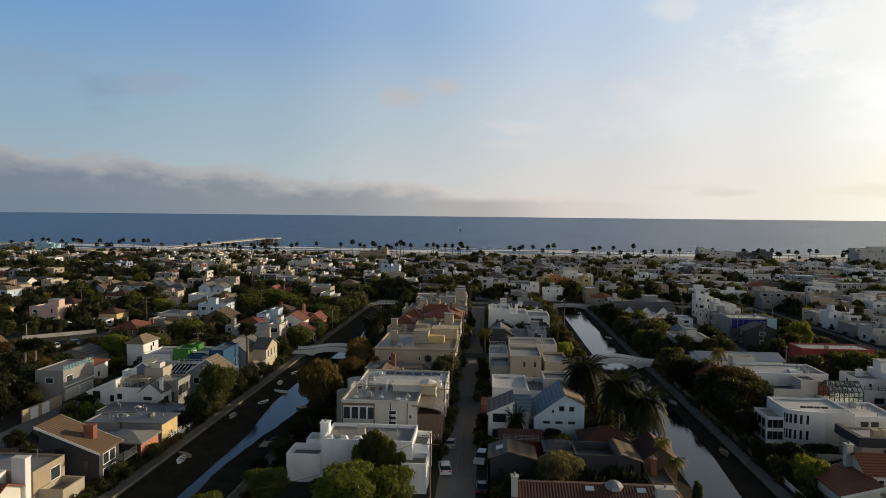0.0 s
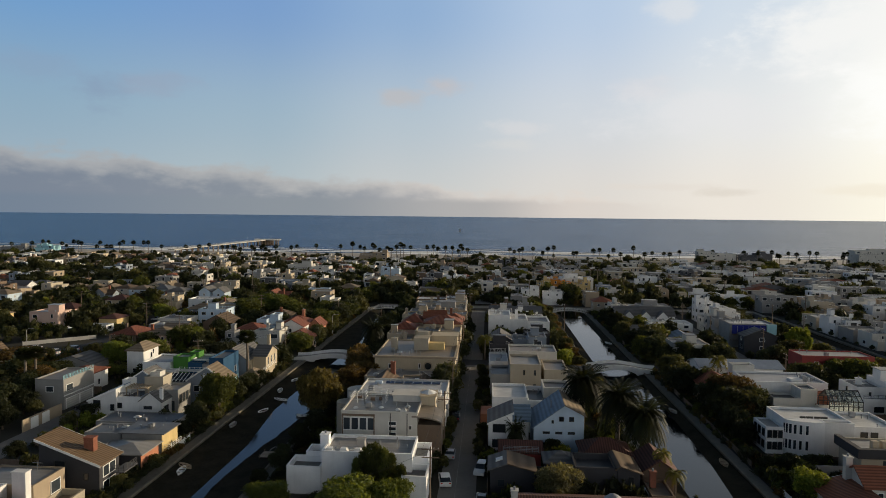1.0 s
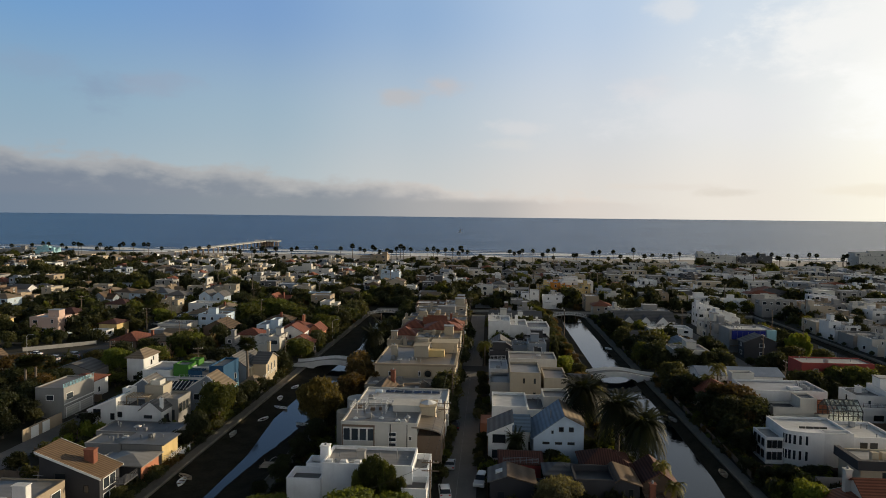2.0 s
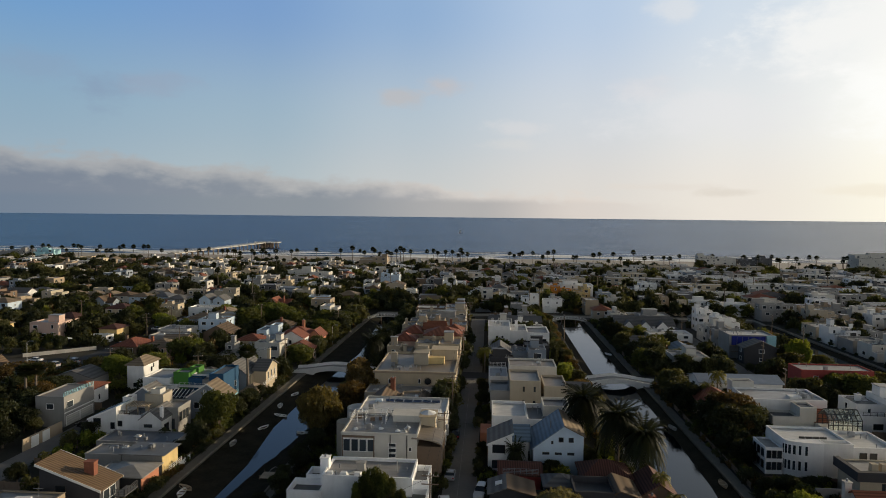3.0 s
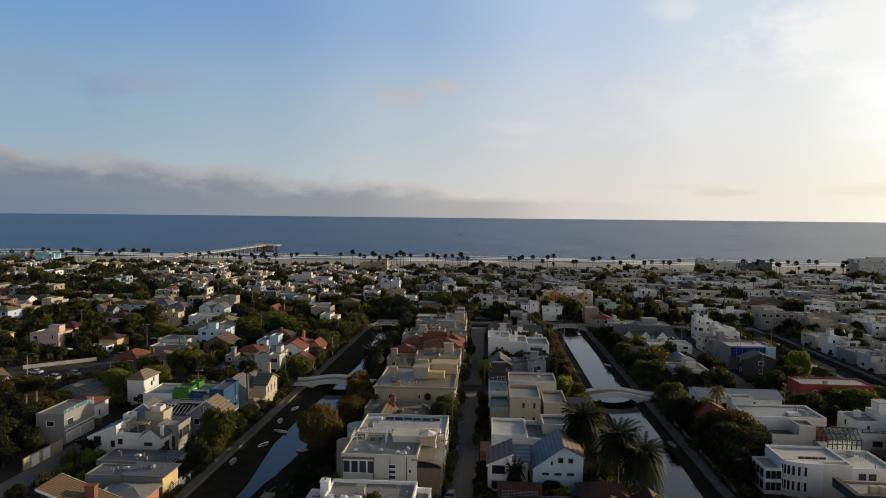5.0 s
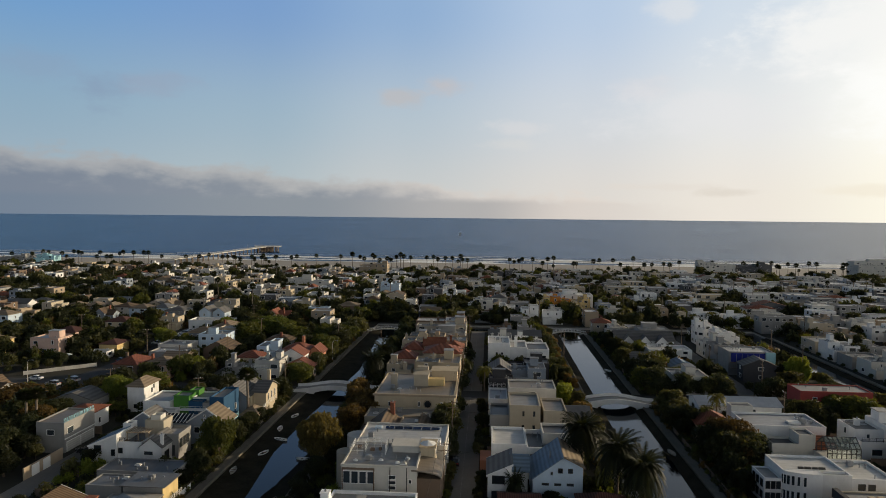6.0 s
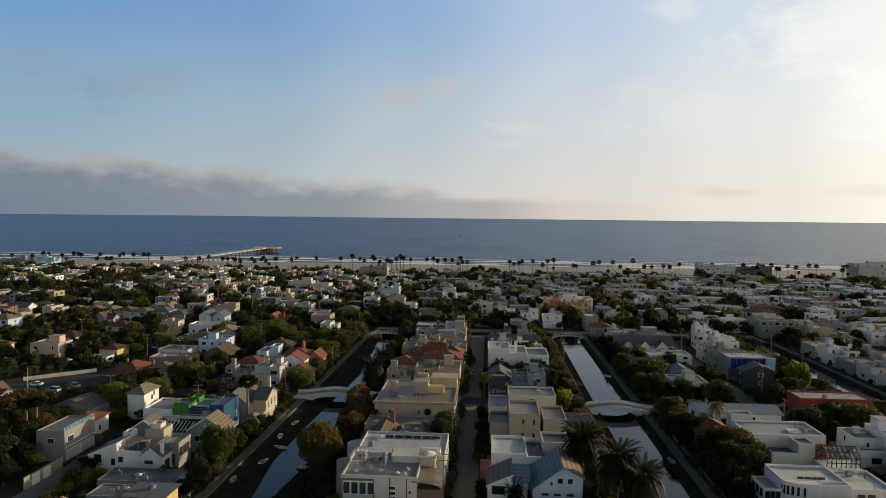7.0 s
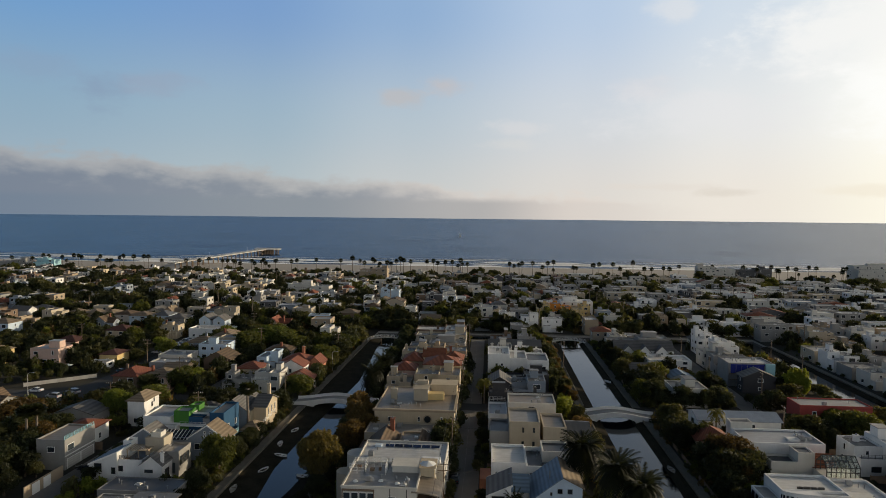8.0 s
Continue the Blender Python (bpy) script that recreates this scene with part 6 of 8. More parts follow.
gable_body(house, (0.7, 3.8, -1.0, 4.0), 5.6, 7.6, "white", "s_blue", "x")
add_window(house, "s", B, -0.1, 4.0, 2.4, 1.6, False)
add_window(house, "s", B, -0.4, 1.2, 1.2, 1.5, False)

house, b = lot(1.0, 17.5, 133.0, 145.0, "white", "r_grey", "stepped white parapets")
flat_body(house, (-8.2, -1.0, -5.6, 5.6), 7.0, "white", "r_white", 0.5)
flat_body(house, (-1.0, 8.2, -6.0, 5.6), 6.6, "white", "r_dark", 0.9)
flat_body(house, (2.6, 8.2, -1.0, 6.0), 8.0, "offwhite", "r_dark", 0.5)
add_window(house, "s", (-8.2, -1.0, -5.6, 5.6), -0.7, 4.6, 0.6, 0.6)
for k in range(5):
    add_window(house, "s", (-1.0, 8.2, -6.0, 5.6), -0.8 + 0.38 * k, 3.6, 0.5, 1.6, False)
rooftop(house, (-1, 8, -5, 5), 5.7, random.Random(8), 2)
tagged(house, "white flat-roofed house with stepped parapets beside the alley")
part("shed", Shape().box(-10.6, -8.3, -5.0, 1.0, 0, 3.2), MAT["terracotta"], house, "small terracotta garage")

house, b = lot(0.6, 22.0, 153.0, 165.0, "beige", "r_pale", "tall slit windows")
flat_body(house, (-10.6, -6.0, -4.5, 5.5), 6.6, "grey", "r_dark", 0.5)
flat_body(house, (-6.0, 1.2, -5.8, 5.8), 9.4, "beige", "r_pale", 0.5)
flat_body(house, (2.0, 7.4, -5.4, 5.8), 8.2, "beige", "r_tan", 0.5)
gable_body(house, (7.6, 13.0, -5.0, 5.0), 6.6, 8.0, "beige", "r_dark", "x")
for u in (-0.1, 0.6):
    add_window(house, "s", (-6.0, 1.2, -5.8, 5.8), u, 6.9, 0.5, 1.2, False)
    add_window(house, "s", (-6.0, 1.2, -5.8, 5.8), u - 0.02, 3.6, 0.6, 1.2, False)
add_window(house, "s", (2.0, 7.4, -5.4, 5.8), -0.6, 3.6, 0.6, 1.3, False)
add_window(house, "s", (7.6, 13.0, -5.0, 5.0), -0.8, 3.8, 0.8, 1.6, False)
house, b = flat_house(5.6, 18.0, 171.5, 181.0, 8.8, "offwhite", "r_tan", "pale parapet and two small vents", dense=0.4, steps=False)
flat_house(0.4, 5.2, 167.0, 178.0, 7.0, "white", "r_silver", "pale terraces beside the alley", dense=0.6)
house, b = flat_house(0.4, 18.5, 182.5, 189.0, 8.0, "charcoal", "r_tan", "white-trimmed eaves")
railing(house, [(-8.8, -3.5), (-4.5, -3.5)], 6.0, 1.2, 1.2)
railing(house, [(-8.8, -3.5), (-4.5, -3.5)], 3.2, 1.2, 1.2)
gable_house(0.5, 7.0, 202.0, 211.0, 6.0, 8.0, "charcoal", "s_grey", "y", "white gable trim beside the alley")
flat_house(7.6, 18.0, 203.0, 212.0, 6.8, "bluegrey", "r_dark", "a tall pale chimney")
flat_house(1.0, 20.0, 214.0, 222.0, 6.0, "charcoal", "r_dark", "low and dark behind a hedge")
house, b = lot(-0.2, 21.5, 228.0, 242.0, "white", "r_white", "a curved white end wall")
flat_body(house, (-10.6, -3.0, -6.8, 6.8), 9.6, "white", "r_white", 0.6)
flat_body(house, (-3.0, 3.0, -6.4, 6.8), 8.2, "white", "r_pale", 0.6)
flat_body(house, (3.0, 10.6, -6.6, 6.8), 7.6, "white", "r_dark", 0.6)
chimney(house, -0.8, -3.0, 7.6, 11.0, 1.0, 0.9, MAT["white"])
for u in (-0.2, 0.3):
    add_window(house, "s", (-10.6, -3.0, -6.8, 6.8), u, 5.6, 0.7, 0.7, False)
add_window(house, "s", (3.0, 10.6, -6.6, 6.8), 0.5, 4.4, 1.8, 1.2)
rooftop(house, (-10, -3.4, -6, 6), 9.0, random.Random(2), 2)
flat_house(0.5, 9.0, 246.0, 257.0, 8.2, "offwhite", "r_dark", "beside the alley")
flat_house(10.5, 21.0, 247.0, 258.0, 7.0, "white", "r_grey", "beside the canal bank")
gable_house(0.5, 21.0, 262.0, 272.0, 6.0, 7.6, "charcoal", "r_dark", "x", "wide dark roof")
flat_house(12.5, 20.5, 275.0, 285.0, 7.2, "grey", "r_white", "a bright flat roof")
flat_house(1.0, 10.0, 276.0, 290.0, 6.4, "brown", "r_dark", "behind dark trees")

# ---- houses left of the left canal ----
house, b = lot(-75.0, -59.4, 78.0, 93.0, "tan", "r_pale", "white chimney and tiled lean-to")
flat_body(house, (-6.0, 4.0, 0.4, 7.2), 5.6, "tan", "r_pale", 0.15)
flat_body(house, (4.0, 7.6, 1.4, 6.4), 2.7, "beige", "r_tan", 0.9)
flat_body(house, (-7.8, 0.2, -7.4, 0.2), 5.8, "white", "r_blue", 0.7)
gable_body(house, (0.4, 3.6, -7.4, -1.6), 4.4, 5.8, "offwhite", "t_redy", "x")
chimney(house, 3.0, -0.6, 0, 8.0, 2.0, 1.1, MAT["white"], False)
for u in (-0.5, 0.4):
    add_window(house, "s", (0.4, 3.6, -7.4, -1.6), u, 2.4, 1.0, 1.5)
add_window(house, "e", (-6.0, 4.0, 0.4, 7.2), 0.35, 2.8, 2.2, 1.9)
railing(house, [(3.8, -7.0), (6.6, -7.0), (6.6, -3.0)], 2.6, 1.0, 1.1, MAT["white"], 2)
part("terrace", Shape().box(3.6, 6.8, -7.2, -2.8, 0, 2.6), MAT["white"], house)
part("aerial", Shape().tube([(0.6, 6.0, 5.4), (0.6, 6.0, 6.8)], [0.03, 0.03], 5).box(-0.2, 1.4, 5.97, 6.03, 6.6, 6.66), STEEL, house)

house, b = lot(-69.4, -58.9, 94.8, 101.2, "charcoal", "s_batten", "brick chimney and windowed end wall")
B = (-4.9, 4.8, -2.8, 2.6)
shed_body(house, B, 8.6, 5.1, "charcoal", "s_batten", over=0.45)
chimney(house, 1.5, 0.3, 5.0, 8.3, 1.6, 1.1, BRICK, False)
for k in range(2):
    add_window(house, "e", B, -0.35 + 0.6 * k, 2.8, 1.8, 1.8)
    add_window(house, "e", B, -0.35 + 0.6 * k, 0.6, 1.8, 1.6)
add_window(house, "s", B, -0.3, 4.4, 1.8, 1.2, False)
add_window(house, "s", B, 0.55, 2.6, 0.9, 1.2, False)
part("balcony", Shape().box(4.8, 6.8, 0.6, 4.6, 2.6, 2.8), MAT["darkgrey"], house)
railing(house, [(4.9, 0.7), (6.7, 0.7), (6.7, 4.5)], 2.8, 1.0, 1.0, MAT["darkgrey"], 4)

house, b = lot(-67.0, -57.8, 104.8, 111.2, "terracotta", "r_pale", "a low pale roof behind a hedge")
hip_body(house, (-2.0, 4.2, -3.0, 2.8), 3.4, 4.2, "charcoal", "r_pale", over=0.7)
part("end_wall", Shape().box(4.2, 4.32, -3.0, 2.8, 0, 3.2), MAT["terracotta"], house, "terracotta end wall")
flat_body(house, (-4.4, -2.0, -1.6, 3.0), 3.3, "grey", "r_silver", 0.12)
for u in (-0.6, 0.4):
    add_window(house, "e", (-1.2, 4.2, -2.6, 2.6), u, 1.0, 1.2, 1.5)
add_window(house, "s", (-1.2, 4.2, -2.6, 2.6), -0.3, 1.5, 1.8, 1.0)
house, b = lot(-73.0, -58.0, 112.2, 118.2, "yellow", "r_grey", "long low roof and a small balcony")
flat_body(house, (-7.4, -0.6, -2.6, 2.8), 4.0, "grey", "r_grey", 0.12)
flat_body(house, (-0.2, 7.2, -2.8, 2.8), 4.2, "grey", "r_grey", 0.1, cap=False)
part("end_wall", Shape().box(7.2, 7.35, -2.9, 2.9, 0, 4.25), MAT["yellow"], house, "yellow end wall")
part("eave", Shape().box(-0.6, 7.9, -3.3, 3.3, 4.26, 4.4), MAT["r_grey"], house)
add_window(house, "e", (-0.2, 7.2, -2.8, 2.8), -0.2, 1.4, 2.4, 1.8)
railing(house, [(7.3, -2.4), (8.3, -2.4), (8.3, 2.4)], 1.2, 1.0, 1.0)
rooftop(house, (-7, 7, -2.6, 2.6), 4.1, random.Random(6), 1.5)
flat_house(-76.0, -60.5, 121.0, 127.6, 3.4, "grey", "r_dark", "a low dark flat roof", 0.12, top=1)

house, b = lot(-85.0, -63.0, 131.5, 142.5, "white", "r_white", "gabled wings and a roof pergola")
LEAN, DECK, GABLE, WING = (-10.6, -4.4, -5.0, 2.5), (-4.4, 0.8, -4.4, 4.0), (0.8, 5.6, -5.2, 2.0), (2.9, 7.0, -0.6, 5.5)
shed_body(house, LEAN, 3.9, 6.6, "white", "s_blue", over=0.15)
flat_body(house, DECK, 4.9, "white", "r_dark", 0.9)
gable_body(house, GABLE, 4.2, 6.1, "white", "s_grey", "y", over=0.2)
flat_body(house, (-1.3, 2.9, 1.0, 5.2), 7.9, "beige", "r_white", 0.3)
flat_body(house, (-0.6, 1.6, 2.2, 4.6), 8.7, "offwhite", "r_white", 0.25)
flat_body(house, (-6.1, -4.2, 0.5, 3.0), 7.2, "white", "r_pale", 0.3)
flat_body(house, WING, 5.6, "grey", "r_pale", 0.4)
chimney(house, 5.2, -4.2, 2.0, 6.6, 0.6, 0.6, MAT["white"])
for k in range(9):
    part("pergola_beam", Shape().box(-4.2 + 0.6 * k, -4.08 + 0.6 * k, -1.6, 2.0, 6.0, 6.18), PALEWOOD, house)
part("pergola_rail", Shape().box(-4.3, 1.0, -1.45, -1.33, 5.85, 6.0), PALEWOOD, house)
for x in (-4.1, -1.6, 0.8):
    part("post", Shape().box(x - 0.09, x + 0.09, -1.5, -1.3, 4.0, 5.85), PALEWOOD, house)
railing(house, [(-4.2, -4.3), (0.6, -4.3)], 4.9, 0.9, 1.2, DARKTRIM, 4)
for x, y in ((-3.4, -2.6), (-1.2, -3.0), (0.1, -2.2)):
    part("planter", Shape().box(x - 0.4, x + 0.4, y - 0.3, y + 0.3, 4.0, 4.7), MAT["brown"], house)
add_window(house, "s", LEAN, -0.35, 3.0, 1.6, 1.2, False)
add_window(house, "s", LEAN, 0.75, 2.0, 0.9, 1.4, False)
add_window(house, "s", DECK, -0.8, 2.4, 1.0, 1.2, False)
add_window(house, "s", GABLE, -0.2, 2.6, 1.8, 0.7, False)
add_window(house, "e", GABLE, -0.4, 0.8, 1.8, 2.2, False)
for u in (-0.6, -0.1, 0.4):
    add_window(house, "s", WING, u, 0.8, 1.0, 2.4, False)
    add_window(house, "e", WING, u, 2.4, 1.2, 2.0, False)

house, b = lot(-84.5, -60.2, 144.4, 151.6, "bluegrey", "s_grey", "twin gables and a glazed roof")
LEFTG, MIDDLE, RIGHTG = (-11.8, -3.5, -1.8, 3.6), (-3.5, 3.1, -1.6, 3.6), (3.1, 12.0, -1.8, 3.6)
gable_body(house, LEFTG, 4.4, 7.2, "bluegrey", "s_grey", "y")
gable_body(house, RIGHTG, 5.4, 8.4, "bluegrey", "s_tan", "y")
flat_body(house, MIDDLE, 5.2, "bluegrey", "r_silver", 0.2)
part("glazed_roof", Shape().hull([(-3.3, -2.2, 4.9), (2.9, -2.2, 4.9), (2.9, 1.2, 6.1), (-3.3, 1.2, 6.1)], [(-3.3, -2.2, 5.0), (2.9, -2.2, 5.0), (2.9, 1.2, 6.2), (-3.3, 1.2, 6.2)]), GLASS, house, "dark glazed roof")
for k in range(8):
    x = -3.3 + 6.2 * k / 7
    part("glazing_bar", Shape().hull([(x - 0.06, -2.25, 5.0), (x + 0.06, -2.25, 5.0), (x + 0.06, 1.25, 6.2), (x - 0.06, 1.25, 6.2)], [(x - 0.06, -2.25, 5.1), (x + 0.06, -2.25, 5.1), (x + 0.06, 1.25, 6.3), (x - 0.06, 1.25, 6.3)]), TRIM, house)
for x0, x1, m, e, r0 in ((-11.8, -3.5, -7.65, 4.4, 7.2), (3.1, 12.0, 7.55, 5.4, 8.4)):
    for a, c in ((x0 - 0.45, m), (x1 + 0.45, m)):
        za = e - 0.45 * (r0 - e) / (m - x0)
        part("barge_board", Shape().hull([(a, -2.33, za - 0.15), (c, -2.33, r0 - 0.15), (c, -2.26, r0 - 0.15), (a, -2.26, za - 0.15)], [(a, -2.33, za + 0.22), (c, -2.33, r0 + 0.22), (c, -2.26, r0 + 0.22), (a, -2.26, za + 0.22)]), TRIM, house)
for u, z in ((-0.15, 5.6), (0.15, 5.6), (-0.15, 6.4), (0.15, 6.4)):
    add_window(house, "s", RIGHTG, u, z, 0.5, 0.6)
for u in (-0.7, 0.0, 0.7):
    add_window(house, "s", MIDDLE, u, 2.6, 1.8, 1.5)
    add_window(house, "s", RIGHTG, u * 0.8, 2.6, 1.4, 1.5)

house, b = lot(-86.0, -62.0, 152.8, 166.0, "white", "r_pale", "green and blue painted blocks")
flat_body(house, (-11.4, -4.4, -3.8, 6.0), 7.0, "white", "r_pale", 0.3)
flat_body(house, (-8.0, -2.0, -6.2, -3.8), 5.6, "white", "r_white", 0.2)
flat_body(house, (-3.9, 0.0, -3.0, 1.4), 8.3, "green", "r_pale", 0.3)
flat_body(house, (-1.8, 0.6, 1.4, 4.6), 8.6, "green", "r_pale", 0.3)
flat_body(house, (0.0, 3.6, -3.2, -0.9), 7.0, "blue", "r_pale", 0.3)
flat_body(house, (3.6, 5.6, -3.2, -0.9), 6.7, "grey", "r_pale", 0.3)
flat_body(house, (0.0, 5.6, -0.9, 5.0), 7.4, "white", "r_pale", 0.3)
flat_body(house, (5.6, 9.2, -3.8, 6.0), 8.4, "blue", "r_tan", 0.4)
part("canopy", Shape().box(-1.6, 5.2, -5.0, -3.3, 5.2, 5.4), TRIM, house)
railing(house, [(-1.4, -4.9), (5.0, -4.9)], 5.4, 0.9, 1.2, TRIM, 2)
windows(house, (5.6, 9.2, -3.8, 6.0), 8.0, random.Random(3), "e", base=2.6)
railing(house, [(9.3, -5.6), (11.8, -5.6), (11.8, -1.0)], 3.2, 1.0, 1.0, MAT["teal"], 3)
part("balcony", Shape().box(9.2, 11.8, -5.6, -1.0, 3.0, 3.2), MAT["teal"], house)

house, b = hip_house(-96.8, -92.2, 168.5, 176.5, 7.0, 8.8, "white", "s_tan", "tall and narrow beside the alley")
add_window(house, "e", (-2.3, 2.3, -4.0, 4.0), 0.3, 5.2, 0.9, 1.4)
house, b = lot(-71.0, -58.8, 166.0, 180.0, "cream", "s_grey", "arched windows in a sunlit gable")
gable_body(house, (-6.0, 2.0, -6.4, 6.0), 5.6, 8.6, "bluegrey", "s_grey", "y")
gable_body(house, (2.6, 6.0, -3.6, 5.6), 6.2, 8.2, "cream", "s_grey", "x")
flat_body(house, (0.5, 2.6, -5.6, 3.0), 5.4, "cream", "r_grey", 0.4)
railing(house, [(6.2, -6.0), (6.2, 4.0)], 2.6, 1.0, 1.2, TRIM, 3)
for k in range(3):
    add_window(house, "e", (2.6, 6.0, -3.6, 5.6), -0.6 + 0.55 * k, 3.6, 0.9, 2.0)
chimney(house, 4.2, 4.0, 6.0, 10.4, 0.8, 0.8, MAT["cream"])
hip_house(-62.0, -57.8, 160.0, 165.6, 3.0, 4.6, "beige", "s_tan", "low roof beside the walk")
flat_house(-76.0, -66.5, 204.0, 213.0, 6.8, "offwhite", "r_silver", "pale roof terraces")
flat_house(-86.0, -77.5, 205.0, 213.0, 5.4, "grey", "r_grey", "a low wing behind trees")
gable_house(-70.0, -62.0, 215.0, 222.0, 6.4, 8.6, "white", "t_red", "y", "beside the canal walk")
gable_house(-66.0, -57.2, 224.0 - 14, 223.0 - 9, 4.0, 6.0, "pink", "t_red", "y", "beside the canal walk")
house, b = lot(-74.0, -58.5, 226.0, 237.0, "terracotta", "t_red", "brick-red walls beside the canal walk")
hip_body(house, (-7.4, 3.0, -4.6, 5.0), 5.2, 7.6, "terracotta", "t_red")
gable_body(house, (2.0, 7.2, -3.6, 4.0), 4.6, 6.8, "terracotta", "t_red", "y")
chimney(house, -1.0, 2.6, 6.0, 9.2, 0.9, 0.9, MAT["terracotta"])
windows(house, (2.0, 7.2, -3.6, 4.0), 4.6, random.Random(6), "se")
windows(house, (-7.4, 3.0, -4.6, 5.0), 5.2, random.Random(7), "s")
hip_house(-86.0, -78.0, 218.0, 226.0, 4.6, 6.4, "cream", "t_red", "beside the alley")

# across the left alley
house, b = lot(-101.0, -93.6, 136.5, 149.0, "grey", "r_pale", "glass-railed terrace over garages")
B = (-3.0, 3.6, -5.2, 6.0)
flat_body(house, B, 6.8, "grey", "r_tan", 0.2)
windows(house, B, 6.8, random.Random(12), "es", base=3.0)
railing(house, [(3.5, -5.1), (3.5, 5.9)], 6.7, 1.0, 1.2, MAT["teal"], 4)
part("storey_band", Shape().box(3.6, 3.75, -5.2, 6.0, 3.0, 3.25), TRIM, house)
for u in (-0.45, 0.45):
    garage(house, "e", B, u)
hip_house(-104.0, -97.0, 152.5, 160.0, 4.4, 5.6, "white", "t_redy", "beside the alley")
gable_house(-115.0, -104.0, 164.5, 172.0, 4.0, 5.8, "grey", "s_grey", "y", "beside the street corner")
house, b = lot(-108.0, -95.0, 100.0, 122.0, "offwhite", "r_grey", "low garage beside the alley")
gable_body(house, (-6.0, 4.0, -9.0, 0.0), 3.2, 4.6, "offwhite", "s_blue", "y")
s = Shape().box(-0.12, 0.12, 0, 12.0, 0, 2.5)
ob = new("garden_wall", s.mesh("garden_wall", MAT["tan"]))
ob.location = (-92.1, 122.4, 0)
tagged(ob, "tan plastered garden wall along the alley", "wall")

# ---- houses right of the right canal ----
house, b = lot(49.5, 66.0, 90.0, 104.5, "offwhite", "t_red", "red tiled wings and a pale chimney")
gable_body(house, (-2.2, 8.0, 1.2, 7.0), 5.0, 7.0, "offwhite", "t_redy", "x")
shed_body(house, (-7.4, -2.3, -2.4, 6.4), 3.0, 4.4, "offwhite", "t_redy")
flat_body(house, (-2.2, 4.0, -4.0, 1.2), 3.0, "offwhite", "r_pale", 0.7)
chimney(house, -2.6, 5.6, 3.0, 7.8, 1.0, 0.9, MAT["offwhite"])
add_window(house, "s", (-2.2, 8.0, 1.2, 7.0), -0.6, 2.8, 0.9, 1.4)
house, b = lot(61.0, 78.0, 108.0 + 2, 119.6, "grey", "r_pale", "dark fascia and roof stacks")
flat_body(house, (-7.0, 8.2, -2.2, 4.8), 5.4, "beige", "r_pale", 0.2)
part("fascia", Shape().box(-7.9, 8.4, -3.0, -2.2, 4.4, 6.0), MAT["charcoal"], house, "black overhanging fascia")
part("fascia", Shape().box(-7.9, -7.0, -2.2, 4.8, 4.4, 6.0), MAT["charcoal"], house, "black overhanging fascia")
for u in (-0.5, 0.1):
    add_window(house, "s", (-7.0, 8.2, -2.2, 4.8), u, 2.4, 0.6, 1.5, False)
for x in (-3.8, -2.2):
    part("roof_box", Shape().box(x - 0.5, x + 0.5, -0.6, 0.4, 5.2, 6.6), MAT["cream"], house)
part("skylight", Shape().box(2.0, 4.0, 0.4, 1.8, 5.2, 5.6), TRIM, house)
wall = new("garden_wall", Shape().box(0, 9.0, 0, 0.2, 0, 2.6).mesh("garden_wall", MAT["grey"]))
wall.location = (55.5, 113.0, 0)
tagged(wall, "grey rendered garden wall in front of a white house", "wall")

house, b = lot(50.0, 75.5, 121.0, 134.0, "white", "r_white", "a rounded glazed bay and rooftop greenhouse")
B = (-7.0, 12.6, -4.5, 6.4)
flat_body(house, (-7.0, 4.6, -1.5, 6.4), 6.6, "white", "r_white", 0.35)
flat_body(house, (4.6, 12.6, -3.5, 6.4), 6.0, "white", "r_white", 0.4)
flat_body(house, (-0.6, 4.6, -3.6, -1.5), 6.6, "white", "r_white", 0.35)
s, ring = Shape(), []
for k in range(9):
    w = math.pi / 2 * k / 8
    ring.append((-0.6 - 6.4 * math.sin(w), -1.5 - 2.1 * math.cos(w)))
ring = ring[::-1] + [(-0.6, -1.5)]
s.hull([(x, y, 0) for x, y in ring], [(x, y, 6.6) for x, y in ring])
part("bay", s, MAT["white"], house)
for k in range(2, 8):
    w = math.pi / 2 * (k + 0.5) / 8
    for z in (1.2, 4.1):
        f, p = window_mesh(0.62, 1.9, True)
        ob = part("window", f, None, house, at=(-0.6 - 6.42 * math.sin(w), -1.5 - 2.12 * math.cos(w), z), turn=-math.atan2(math.sin(w) * 2.1, math.cos(w) * 6.4))
        part("pane", p, None, ob)
for k in range(2):
    add_window(house, "s", (4.6, 12.6, -3.5, 6.4), -0.55 + 0.45 * k, 3.9, 1.3, 1.2, False)
flat_body(house, (-10.4, -7.2, -2.0, 4.0), 5.0, "white", "r_pale", 0.2)
for z in (0.8, 3.0):
    for u in (-0.6, 0.0, 0.6):
        add_window(house, "s", (-10.4, -7.2, -2.0, 4.0), u, z, 0.85, 1.5, False)
        add_window(house, "w", (-10.4, -7.2, -2.0, 4.0), u, z, 1.2, 1.5, False)
part("roof_lettering", Shape().box(-3.4, -2.4, 0.0, 0.3, 6.28, 6.64).box(-2.2, -1.0, 0.0, 0.3, 6.28, 6.64).box(-0.8, 0.2, 0.0, 0.3, 6.28, 6.64).box(0.4, 1.6, 0.0, 0.3, 6.28, 6.64), DARKTRIM, house, "dark unreadable rooftop letters")
rooftop(house, (5, 12, -3, 6), 5.6, random.Random(5), 1)

